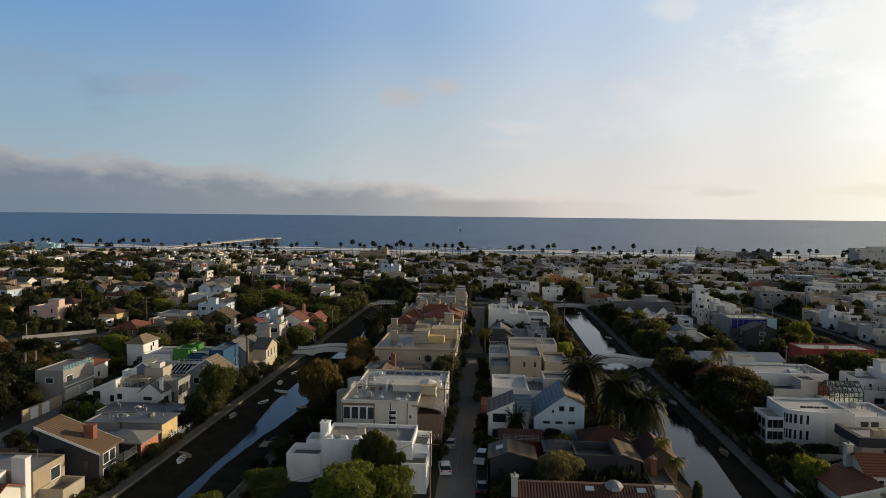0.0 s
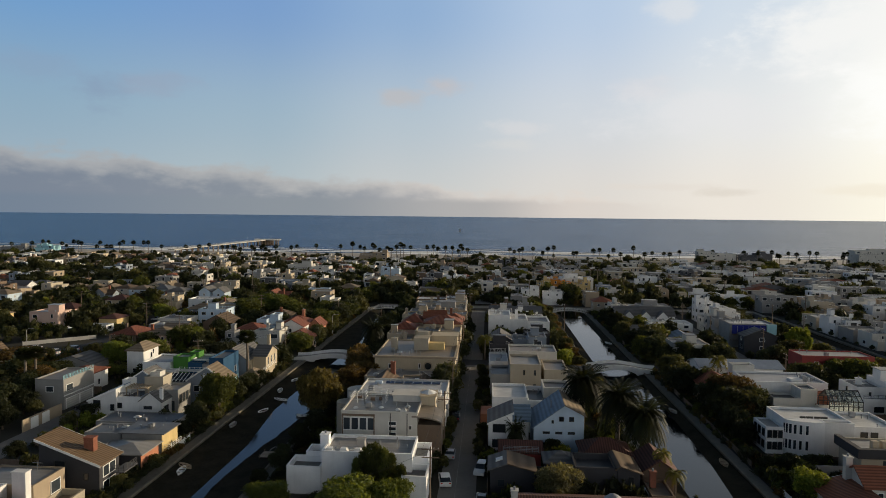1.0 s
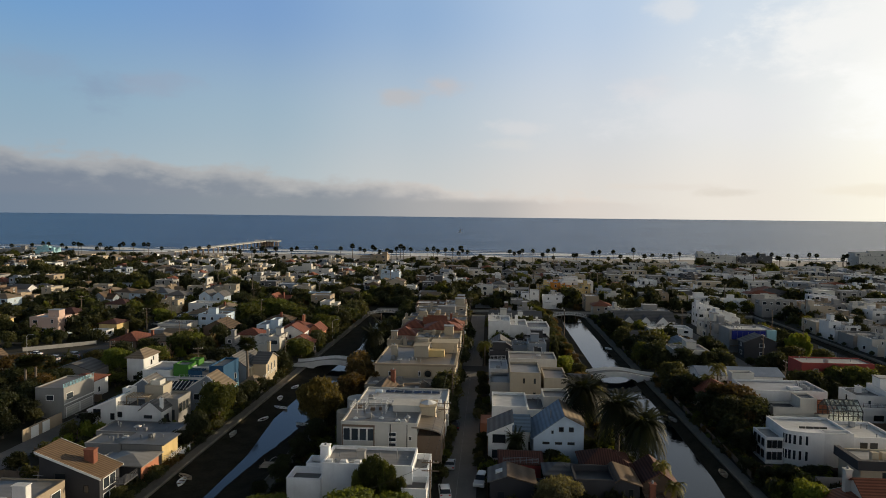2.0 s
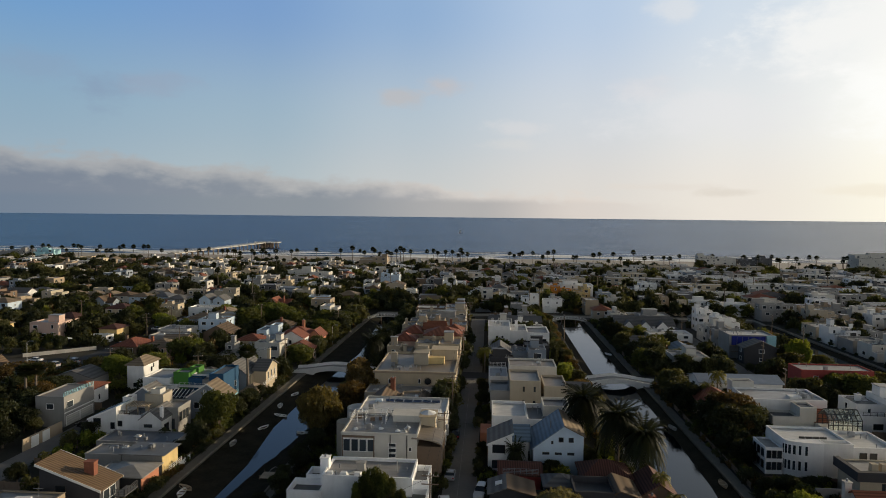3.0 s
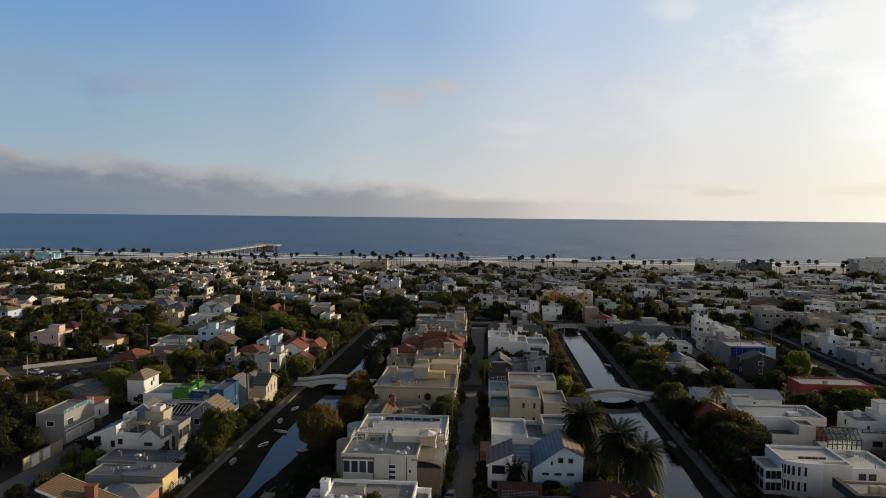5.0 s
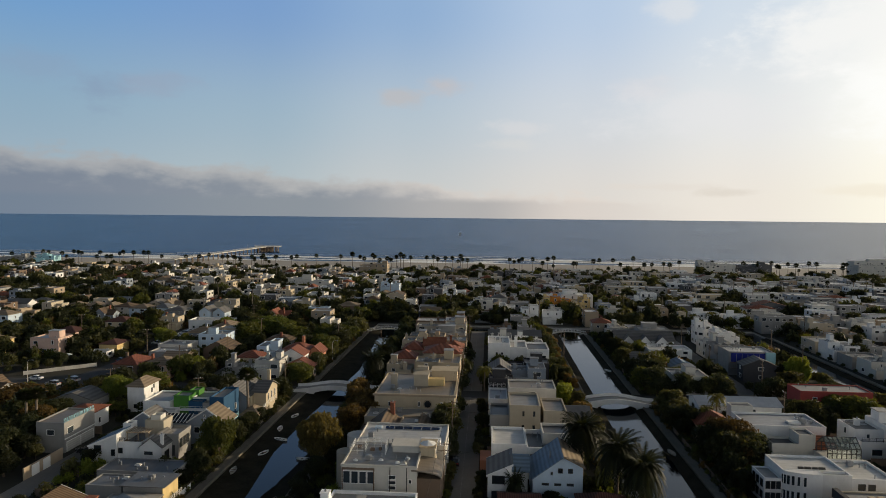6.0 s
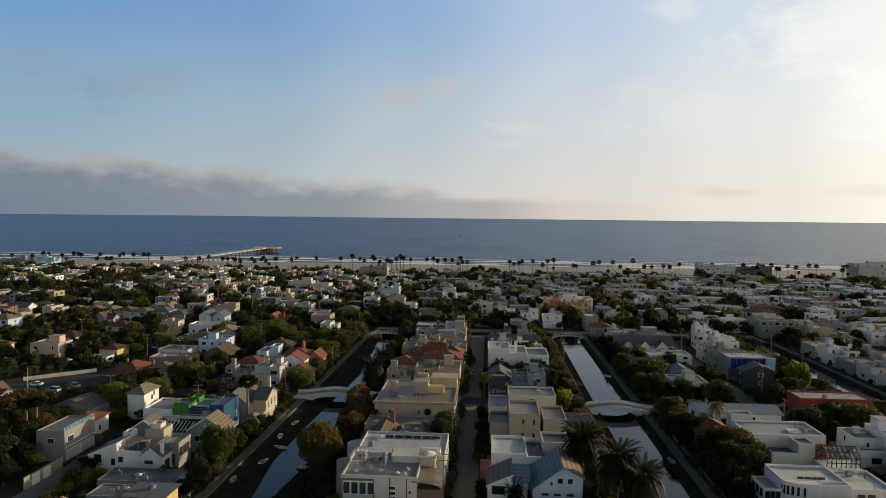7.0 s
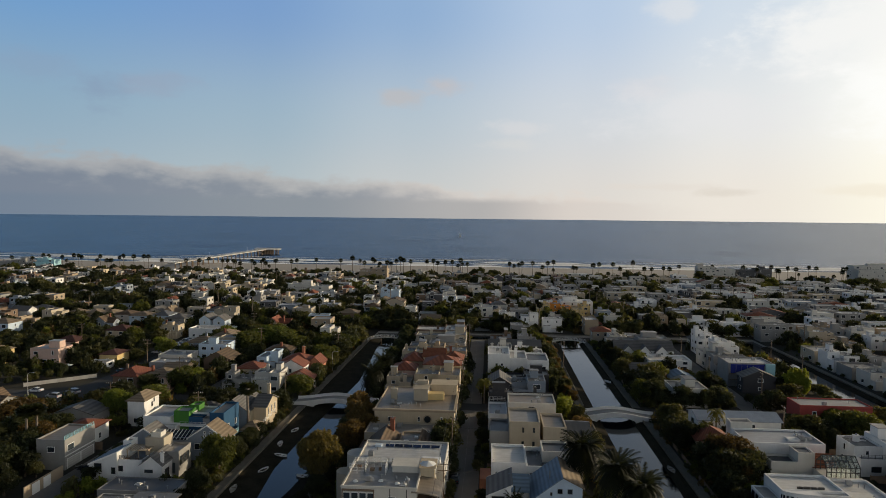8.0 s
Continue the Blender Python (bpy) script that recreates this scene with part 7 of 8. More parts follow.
gh = thing("greenhouse", "gabled glass greenhouse with a dark frame on a roof terrace", "greenhouse", (72.6, 139.0, 0))
built.append((68.0, 77.0, 135.0, 141.8))
part("base", Shape().box(-3.6, 3.6, -2.6, 2.6, 0, 5.2), MAT["offwhite"], gh)
bars, panes = Shape(), Shape()
for k in range(8):
    x = -3.3 + 6.6 * k / 7
    for y0, z0, y1, z1 in ((-2.2, 5.2, -2.2, 7.2), (2.2, 5.2, 2.2, 7.2), (-2.2, 7.2, 0, 9.0), (2.2, 7.2, 0, 9.0)):
        bars.tube([(x, y0, z0), (x, y1, z1)], [0.09, 0.09], 5)
for y, z in ((-2.2, 7.2), (2.2, 7.2), (0, 9.0), (-2.2, 6.2), (2.2, 6.2), (-1.1, 8.1), (1.1, 8.1)):
    bars.tube([(-3.3, y, z), (3.3, y, z)], [0.09, 0.09], 5)
part("frame", bars, DARKTRIM, gh)
CLEAR = bpy.data.materials.new("clear_glass")
CLEAR.use_nodes = True
CLEAR.node_tree.nodes["Principled BSDF"].inputs["Base Color"].default_value = (0.75, 0.82, 0.78, 1)
CLEAR.node_tree.nodes["Principled BSDF"].inputs["Roughness"].default_value = 0.05
CLEAR.node_tree.nodes["Principled BSDF"].inputs["Transmission Weight"].default_value = 0.85
for q in ([(-3.3, -2.2, 5.2), (3.3, -2.2, 5.2), (3.3, -2.2, 7.2), (-3.3, -2.2, 7.2)], [(-3.3, -2.2, 7.2), (3.3, -2.2, 7.2), (3.3, 0, 9.0), (-3.3, 0, 9.0)],
          [(-3.3, 2.2, 7.2), (3.3, 2.2, 7.2), (3.3, 0, 9.0), (-3.3, 0, 9.0)]):
    part("pane", Shape().hull(q, [(x, y + 0.02, z + 0.02) for x, y, z in q]), CLEAR, gh).visible_shadow = False

house, b = lot(57.5, 74.5, 147.5, 160.0, "white", "r_silver", "skylights and vents on its flat roof")
flat_body(house, (-8.4, 8.4, -6.0, 4.0), 8.2, "white", "r_silver", 0.35)
flat_body(house, (-8.4, -3.4, 4.0, 7.0), 9.6, "offwhite", "r_pale", 0.35)
part("skylight", Shape().box(1.6, 4.2, -3.4, -1.4, 7.8, 8.3), TRIM, house, "bright skylight")
rooftop(house, (3.5, 8.0, -4.5, 3.0), 7.85, random.Random(8), 4)
house, b = lot(60.0, 74.0, 141.8, 147.0, "offwhite", "t_red", "red tiled terrace roof")
flat_body(house, (-6.5, -1.0, -2.4, 2.2), 6.2, "offwhite", "r_dark", 0.4)
flat_body(house, (-1.0, 2.4, -2.4, 2.0), 8.2, "offwhite", "r_dark", 0.3)
gable_body(house, (2.4, 6.8, -2.0, 2.4), 5.4, 7.2, "offwhite", "t_redy", "x")
gable_house(54.0, 74.5, 170.0, 178.5, 6.2, 7.4, "white", "metal_roof", "x", "pale ribbed roof with small roof lights", white=False)
hip_house(50.0, 58.0, 158.0, 166.5, 5.0, 7.4, "tan", "t_red", "behind palms beside the canal walk")
flat_house(85.0, 104.0, 183.0, 191.0, 7.2, "red", "r_pale", "a long pale flat roof", 0.3, dense=0.4, steps=False)
gable_house(84.4, 95.0, 221.6, 226.8, 5.4, 7.6, "charcoal", "s_grey", "y", "before a building wrapped in sheeting", dense=0.4)
for x0, x1, y0, y1, h, wall, roof in ((130.6, 141.0, 256.0, 268.0, 6.8, "white", "r_silver"), (131.0, 143.5, 229.0, 241.5, 6.0, "offwhite", "r_white"), (130.6, 142.0, 243.5, 254.0, 4.6, "grey", "r_dark"), (144.5, 157.0, 256.0, 267.0, 5.6, "grey", "r_white"),
                                      (145.5, 157.5, 239.0, 251.0, 5.4, "white", "r_silver"), (130.8, 143.0, 208.0, 225.0, 5.8, "offwhite", "r_pale"), (142.8, 157.5, 286.0, 297.5, 5.4, "tan", "s_brown"), (130.8, 141.5, 271.0, 283.0, 5.0, "beige", "r_pale")):
    flat_house(x0, x1, y0, y1, h, wall, roof, "beyond a third canal")
house, b = lot(82.5, 98.5, 228.0, 242.0, "grey", "r_silver", "a royal blue sheet over its front")
flat_body(house, (-7.6, 7.6, -4.0, 6.6), 8.0, "grey", "r_white", 0.4)
for k in range(7):
    part("scaffold_pole", Shape().tube([(-7.2 + 1.9 * k, -4.9, 0), (-7.2 + 1.9 * k, -4.9, 7.4)], [0.06, 0.06], 6), STEEL, house)
for z in (2.4, 4.4):
    part("scaffold_board", Shape().box(-7.4, 4.4, -4.95, -4.2, z, z + 0.12), WOOD, house)
rooftop(house, (-7, 7, -3.5, 6), 7.6, random.Random(4), 3)
part("sheeting", Shape().box(-6.8, 4.4, -4.5, -4.05, 4.6, 7.6).box(-6.8, -6.4, -4.05, -2.0, 4.6, 7.6), MAT["royal"], house, "royal blue weather sheeting")
part("bay", Shape().box(4.6, 7.8, -4.8, -3.9, 2.4, 8.0), MAT["teal"], house, "pale blue glazed bay")
flat_house(83.4, 97.0, 244.0, 256.0, 7.0, "grey", "r_grey", "boxy dark-framed terraces", white=False)
flat_house(83.4, 93.0, 257.0, 268.0, 6.4, "offwhite", "r_silver", "a low pale wing")
flat_house(88.5, 95.5, 284.0, 292.0, 9.6, "white", "r_white", "a tall white tower block")
flat_house(84.0, 96.0, 150.5, 162.0, 7.2, "white", "r_silver", "stepped white boxes")
gable_house(88.0, 98.0, 135.5, 146.0, 5.0, 7.6, "white", "s_grey", "x", "grey roof behind a tree")
gable_house(62.0, 70.0, 226.0, 233.0, 3.4, 5.0, "bluegrey", "s_blue", "y", "a small pale roof among trees", dense=0.5)
gable_house(51.0, 59.0, 236.0, 243.0, 3.6, 5.4, "grey", "s_grey", "x", "low dark roof among trees", dense=0.5)
flat_house(60.0, 81.0 - 5.2, 248.0, 258.0, 4.8, "white", "r_white", "a chimney over a long low front", steps=False)
house, b = gable_house(50.5, 73.0, 262.0, 272.0, 5.6, 8.4, "white", "s_grey", "x", "a wide dark roof with three front gables", dense=0.6)
for x in (-9.0, -2.5, 4.0):
    gable_body(house, (x, x + 4.6, -6.6, -1.0), 5.0, 7.4, "white", "s_grey", "y", over=0.3)
    add_window(house, "s", (x, x + 4.6, -6.6, -1.0), 0.0, 3.4, 0.9, 1.4, False)
flat_house(50.0, 75.0, 276.0, 286.0, 7.6, "grey", "r_pale", "stepped grey blocks")
flat_house(47.5, 54.0, 312.0 + 13, 336.0, 7.4, "tan", "r_white", "a bright slanting roof")

# towards the beach
house, b = flat_house(34.5, 45.5, 364.5, 374.0, 9.2, "orange", "r_pale", "large dark windows and terraces", rim=0.4, group="houses towards the beach")
flat_house(27.0, 34.0, 366.0, 376.0, 9.0, "yellow", "r_tan", "beside an orange house", group="houses towards the beach")
flat_house(46.0, 56.0, 366.0, 376.0, 8.6, "yellow", "r_tan", "beside an orange house", group="houses towards the beach")
flat_house(48.0, 57.0, 352.0, 361.0, 6.0, "yellow", "r_dark", "beside an orange house", group="houses towards the beach")
flat_house(30.0, 60.0, 382.0, 394.0, 9.0, "white", "r_white", "a bright flat roof", group="houses towards the beach")
flat_house(-68.5, -57.0, 411.0, 421.0, 11.2, "paleblue", "r_white", "pale and tall", group="houses towards the beach")
flat_house(-138.5, -110.0, 440.0, 455.0, 9.5, "offwhite", "r_pale", "a large flat-roofed block", dense=0.5, group="houses towards the beach")
flat_house(-110.0, -86.0, 548.0, 562.0, 12.5, "tan", "r_tan", "a balconied flat block", group="houses towards the beach")
flat_house(331.0, 420.0, 625.0 - 12, 632.0, 16.5, "offwhite", "r_pale", "a long pale beach-front block", dense=0.6, group="houses towards the beach")
flat_house(190.0, 222.0, 606.0, 622.0, 14.0, "offwhite", "r_pale", "a wide flat block", group="houses towards the beach")
flat_house(225.0, 252.0, 604.0, 620.0, 13.0, "darkgrey", "r_dark", "a dark beach-front block", group="houses towards the beach")
flat_house(-440.0, -421.0, 604.0, 618.0, 12.0, "teal", "r_white", "a turquoise painted wall", dense=0.3, group="houses towards the beach")
flat_house(-480.0, -446.0, 602.0, 616.0, 11.0, "grey", "r_silver", "a long pale block", group="houses towards the beach")
hip_house(-178.5, -169.0, 256.0, 265.0, 4.5, 6.4, "pink", "t_maroon", "a lit side wall among dark trees")
hip_house(-170.0, -160.0, 279.0, 288.5, 5.3, 7.2, "cream", "t_maroon", "dark window pairs on its front")
hip_house(-146.5, -139.5, 236.2, 244.5, 4.1, 5.4, "yellow", "t_maroon", "a sunny yellow side wall")
flat_house(-147.2, -139.7, 229.5, 234.6, 2.6, "white", "r_white", "a low white garage", steps=False, top=0.5)
flat_house(-121.0, -106.0, 225.0, 233.0, 4.2, "grey", "r_silver", "long low roofs beside the street", steps=False, top=2)
flat_house(-123.5, -112.0, 236.0, 245.0, 4.6, "offwhite", "r_pale", "long low roofs beside the street", steps=False, top=2)
gable_house(-105.0, -95.0, 234.0, 244.0, 3.8, 6.4, "brown", "s_brown", "y", "a patched brown roof")
gable_house(-110.5, -103.0, 214.0, 222.0, 4.4, 6.0, "tan", "s_tan", "x", "a lit tan end wall")
gable_house(-139.8, -134.2, 307.0, 316.0, 6.4, 8.4, "paleblue", "s_grey", "y", "a bright white gable front")
gable_house(-133.4, -127.6, 308.0, 316.0, 6.0, 8.0, "paleblue", "s_grey", "y", "a bright white gable front")
for x0, x1, y0, wall, roof in ((-221.5, -213.2, 327.0, "beige", "s_tan"), (-212.0, -203.4, 328.0, "tan", "s_tan"), (-201.2, -195.0, 327.5, "cream", "s_tan"), (-194.2, -185.5, 327.0, "offwhite", "s_brown"),
                               (-184.6, -174.6, 324.0, "paleblue", "s_tan"), (-173.8, -165.4, 327.0, "paleblue", "r_grey"), (-163.0, -153.0, 319.0, "grey", "s_grey")):
    hip_house(x0, x1, y0, y0 + 10.0, 4.7, 6.5, wall, roof, "in a row of small houses", sides="se")
flat_house(-137.5, -118.0, 293.0 - 2, 300.0, 4.8, "white", "r_white", "a long low front behind parked cars", steps=False)

# ---- the remaining rows of houses, filled lot by lot ----
def free(x0, x1, y0, y1, gap=1.0):
    return all(x1 + gap < a or x0 - gap > b or y1 + gap < c or y0 - gap > d for a, b, c, d in built)


def lane(x0, x1, y0, y1):
    """Whether a footprint runs into a canal, walk, alley or street."""
    if y0 < 304:
        for a, b in CANALS_X:
            if x1 > a - 3.2 and x0 < b + 3.2:
                return True
        for x in (-4.6, -89.0, 79.5):
            if x1 > x - 3.4 and x0 < x + 3.4:
                return True
        for x in (-130.0, -174.0, -216.0, -258.0, -300.0, 163.0, 205.0, 247.0):
            if x1 > x - 4.6 and x0 < x + 4.6:
                return True
        return y1 > 191.0 and y0 < 201.0
    if y0 < 326 and -60 < (x0 + x1) / 2 < 132:
        return True
    return y1 > 600.5 and y0 < 607.5


def in_view(x, y, margin=14.0):
    side = x * math.cos(radians(YAW)) + y * math.sin(radians(YAW))
    return abs(side) < 0.69 * y + margin


LEFT_WALLS = ["white", "white", "offwhite", "offwhite", "cream", "cream", "beige", "tan", "yellow", "grey", "bluegrey", "pink", "paleblue", "beige", "grey", "brown"]
# right-hand walls run pale: haze and glare put into their colours
RIGHT_WALLS = ["white", "white", "offwhite", "offwhite", "grey", "beige", "bluegrey", "white", "white", "tan", "cream", "white", "offwhite", "offwhite", "tan"]
FAR_RIGHT = ["white", "grey", "offwhite", "white", "offwhite", "grey", "beige", "grey", "brown", "white", "cream", "bluegrey", "offwhite", "grey", "tan", "darkgrey"]
# mostly pale tops for the far right, with sunward haze painted in
FAR_ROOFS = ["r_white", "r_silver", "r_white", "r_pale", "r_silver", "r_grey", "r_white", "s_grey", "t_red"]
DISTANT_WALLS = ["white", "offwhite", "offwhite", "offwhite", "beige", "grey", "grey", "tan", "bluegrey", "cream", "brown", "darkgrey", "white"]
FLATS = ["r_white", "r_grey", "r_pale", "r_silver", "r_tan", "r_dark", "r_grey", "r_silver"]
PITCHED = ["s_brown", "s_grey", "s_tan", "t_red", "s_grey", "s_tan", "s_tan", "t_redy"]
SINGLE = 350.0      # houses nearer than this are things of their own
growing = []        # x, y, height of the trees
built.append((-172.0, -136.0, 201.5, 220.5))        # a dark walled garden
built.append((82.0, 109.0, 196.0, 221.0))           # gardens before the wrapped building
built.append((-101.0, -86.0, 266.0, 282.0))         # the ground under a spreading tree
built.append((-138.5, -124.0, 256.0, 290.0))        # a yard of parked cars
y = 104.0
while y < 612.0:
    far = y > SINGLE
    depth = rnd.uniform(9.5, 12.0) if y < 300 else rnd.uniform(8.5, 10.5)
    step = depth + (rnd.uniform(2.0, 5.0) if not far else rnd.uniform(1.4, 3.6))
    x = -0.76 * y - 16.0
    while x < 0.69 * y + 10.0:
        w = rnd.uniform(7.5, 12.0) if not far else (rnd.uniform(9.0, 19.0) if x > 60 else rnd.uniform(6.0, 11.5))
        if not far and x > 95:
            w += rnd.uniform(1.0, 6.0)
        x0, x1 = x + rnd.uniform(0.2, 1.2), x + w
        y0 = y + rnd.uniform(-1.0, 1.0)
        y1 = y0 + depth * rnd.uniform(0.8, 1.0)
        x += w + (rnd.uniform(0.6, 2.2) if rnd.random() < 0.85 else rnd.uniform(3.5, 6.0))
        if not in_view((x0 + x1) / 2, y0) or lane(x0, x1, y0, y1) or not free(x0, x1, y0, y1, 0.4):
            continue
        leafy_lot = (0.36 if x0 < 60 else 0.30) if far else (0.55 if x0 < -93 and y < 205 else (0.46 if x0 < 0 else 0.24 if x0 < 100 else 0.12))
        if (x0 < -190 and y < 420) or (-150 < x0 < -60 and 290 < y < 350):
            leafy_lot = 0.62
        if rnd.random() < leafy_lot:
            for _ in range(3 if y < 260 else rnd.choice((2, 3))):
                growing.append((rnd.uniform(x0, x1), rnd.uniform(y0, y1), rnd.uniform(6.0, 9.5) if y < 300 else rnd.uniform(6, 9)))
            continue
        wall = rnd.choice((FAR_RIGHT if x0 > 40 else DISTANT_WALLS) if far else (LEFT_WALLS if x0 < 0 else RIGHT_WALLS))
        pitched = rnd.random() < ((0.5 if x0 < 0 else 0.25) if y < 350 else (0.28 if x0 < 60 else 0.10))
        kind = rnd.choice(("gable", "hip")) if pitched else "flat"
        roof = rnd.choice(PITCHED if pitched else (FAR_ROOFS[:6] if x0 > 40 and y > 255 else FLATS))
        h = rnd.choice((4.0, 4.6, 6.0, 6.6, 7.0)) if pitched else rnd.choice((3.8, 6.0, 6.4, 7.0, 7.8))
        if far:
            h = rnd.choice((4.5, 6.0, 6.5, 7.5, 8.5, 9.0)) if y < 555 else rnd.choice((4.2, 5.0, 6.0, 6.8, 7.6))
            distant_house(x0, x1, y0, y1, h, rnd, wall, roof, kind, y < 372)
            if rnd.random() < 0.3:
                growing.append((rnd.uniform(x0, x1), y0 - 1.5, rnd.uniform(3.5, 6)))
        else:
            far_house(x0, x1, y0, y1, h, rnd, wall, roof, kind)
            for u in (0.15, 0.85):
                if rnd.random() < 0.42:
                    growing.append((x0 + (x1 - x0) * u, y0 - rnd.uniform(1.0, 2.6), rnd.uniform(3.0, 6.0)))
    y += step
ob = new("distant_houses", DISTANT.mesh("distant_houses", *DISTANT_SLOTS))
tagged(ob, "closely packed pale houses between the canals and the beach", "houses", kind="stuff")

# ---- trees ----
n = 0
while n < 560:                     # trees in the gardens between the houses
    yy = 105 + 500 * rnd.random() ** 1.2
    x = rnd.uniform(-0.76 * yy - 12, 0.69 * yy + 8)
    if not in_view(x, yy) or lane(x - 1.5, x + 1.5, yy - 1.5, yy + 1.5) or not free(x - 0.8, x + 0.8, yy - 0.8, yy + 0.8, 0.0):
        continue
    n += 1
    growing.append((x, yy, rnd.uniform(3.5, 5.5) if -36 < x < 28 and yy < 200 else rnd.uniform(4.0, 7.5)))
growing = [(x, yy, h * (0.76 if x < -60 and 200 < yy < 345 else 1.0)) for x, yy, h in growing]
growing.sort(key=lambda p: p[1])
grove = Planting()
for k, (x, yy, h) in enumerate(growing):
    if (-162 < x < -120 and 172 < yy < 222) or (any(a - 1.5 < x < b + 1.5 for a, b in CANALS_X) and yy < 304) or (-97 < x < 79 and yy < 204):
        continue
    if k < 120:
        kind = rnd.choice(("mid", "mid", "mid", "tall"))
        tree(x, yy, kind, rnd.choice((0, 0, 0, 1, 2, 3, 3, 6, 4)) if kind == "mid" else rnd.randrange(2), h / (8.0 if kind == "mid" else 11.0), rnd.uniform(0.9, 1.3))
    else:
        grove.add(TREES["far"][rnd.choice((0, 0, 1, 2, 3, 3))][1], x, yy, h / 8.0 * rnd.uniform(0.95, 1.3), 1.0, rnd.uniform(0, 6.28))
grove.done("distant_trees", "dark leafy trees scattered among the distant houses", "trees")

# palms along the beach front
# x and height of each palm, from the pier's side to the long pale block
WEST_PALMS = [(-474.5, 11.6), (-442.5, 14.3), (-436.1, 13.8), (-422.6, 12.9), (-410.3, 14.7), (-405.6, 14.3), (-402.1, 13.2), (-386.4, 10.1), (-382.9, 14), (-376, 10.2), (-371.9, 10.3), (-363.2, 13.2), (-359.7, 14.9), (-348.7, 14.5), (-338.4, 14.7), (-333.8, 14.7), (-320, 11.1), (-295.5, 11.4), (-282.4, 11.6), (-272.7, 13.4), (-259.7, 11.4), (-254.6, 11.5), (-247.8, 11.6), (-241.1, 9.5), (-230.4, 11.9), (-227, 9.7), (-220.8, 11.5), (-218, 13.2), (-215.8, 9.9), (-206.8, 12.2), (-190.7, 11.9), (-185.1, 13.1), (-166.2, 13.9), (-142.5, 13.7), (-130.9, 16.1), (-123.8, 13.5), (-119.9, 11.9), (-111.2, 15.3), (-109.5, 13.7), (-105.1, 11.1)]
EAST_PALMS = [(-97, 12.3), (-93.1, 11.2), (-88.2, 14), (-84.5, 16.2), (-81.7, 14.7), (-74.7, 13.7), (-58.9, 13.9), (-53, 14.6), (-48.7, 12.5), (-41.7, 13.7), (-34.7, 13.8), (-29.3, 10.6), (-27.2, 15.5), (-20.2, 11.8), (19.3, 13), (23.6, 10.9), (28.4, 12), (31, 13.7), (41, 13.8), (50.1, 10.3), (54.8, 14.1), (60.1, 7.8), (60.5, 15.2), (79, 10.2), (96.8, 12.6), (102.5, 13.7), (115.5, 13.9), (122.3, 9.8), (134.1, 15.8), (144.1, 10.2), (162.1, 11), (166.7, 10.5), (175.9, 12.8), (206, 13.2), (208.7, 10.7), (233.5, 12.6), (246.6, 13.4), (250.6, 12.4), (259.1, 13.6)]
LAST_PALMS = [(263.3, 10.5), (266.3, 10), (273.7, 12.8), (280.3, 11.8), (282.9, 7.2), (292.2, 13.6), (298.7, 13.2), (321.2, 9.9), (322.6, 12.5), (325, 13.1), (326.3, 6.4)]
for x, h in WEST_PALMS + EAST_PALMS + LAST_PALMS:
    pick = 0 if h > 12.6 else 1 if h > 10.5 else 2
    palm(x, 622.0, "beach", pick, h / (14.0, 11.5, 9.5)[pick], rnd.uniform(0.9, 1.12), "beach palms")
for x, y, size in ((-8.0, 600.0, 1.5), (3.3, 598.0, 1.15), (124.5, 600.0, 1.4), (187.0, 598.0, 1.4), (-14.0, 604.0, 1.2), (-216.8, 598.0, 1.1)):
    tree(x, y, "screen", int(x) % 2, size * 1.05, 0.8, "dense dark tree standing before the beach")

# utility poles and cables along the alley
last = None
for y in (92.0, 122.0, 150.0, 181.0, 212.0, 246.0, 282.0):
    utility_pole(-8.0, y, 0, 1.0, y in (122.0, 212.0))
    if last:
        for u in (-1.1, 0.5, 1.1):
            cable((-8.0 + u, last, 10.8), (-8.0 + u, y, 10.8))
    last = y
for x, y, h in ((-75.5, 165.0, 1.0), (-100.0, 205.0, 1.0), (-60.2, 190.0, 1.0), (-46.0 - 14, 258.0, 0.9), (28.0, 243.0, 1.1), (80.5 + 3.2, 205.0, 1.0), (76.0, 172.0, 0.9), (-110.0, 300.0, 1.0), (104.0, 175.0, 1.0), (-93.5, 228.0, 1.0), (-93.0, 262.0, 1.0), (-125.5, 232.0, 1.0), (-126.0, 252.0, 1.0), (-170.0, 262.0, 1.0), (-106.0, 176.0, 0.9), (75.5, 228.0, 1.0), (108.0, 232.0, 1.0), (75.8, 262.0, 1.0), (110.0, 262.0, 1.0), (140.0, 300.0, 1.0)):
    utility_pole(x, y, 90 if x > 0 else 20, h)
street_lamp(-140.2, 189.0, 0)
street_lamp(-57.0, 236.0, 0, 7.0)

# cars
car(-6.8, 106.0, 8, "suv", "white")
car(-0.9, 111.0, 170, "suv", "white")
car(-0.6, 99.0, 0, "sedan", "black")
car(-6.6, 118.0, 0, "sedan", "silver")
car(-6.8, 140.0, 0, "suv", "black")
car(-89.5, 138.0, 60, "sedan", "black", "parked beside garages")
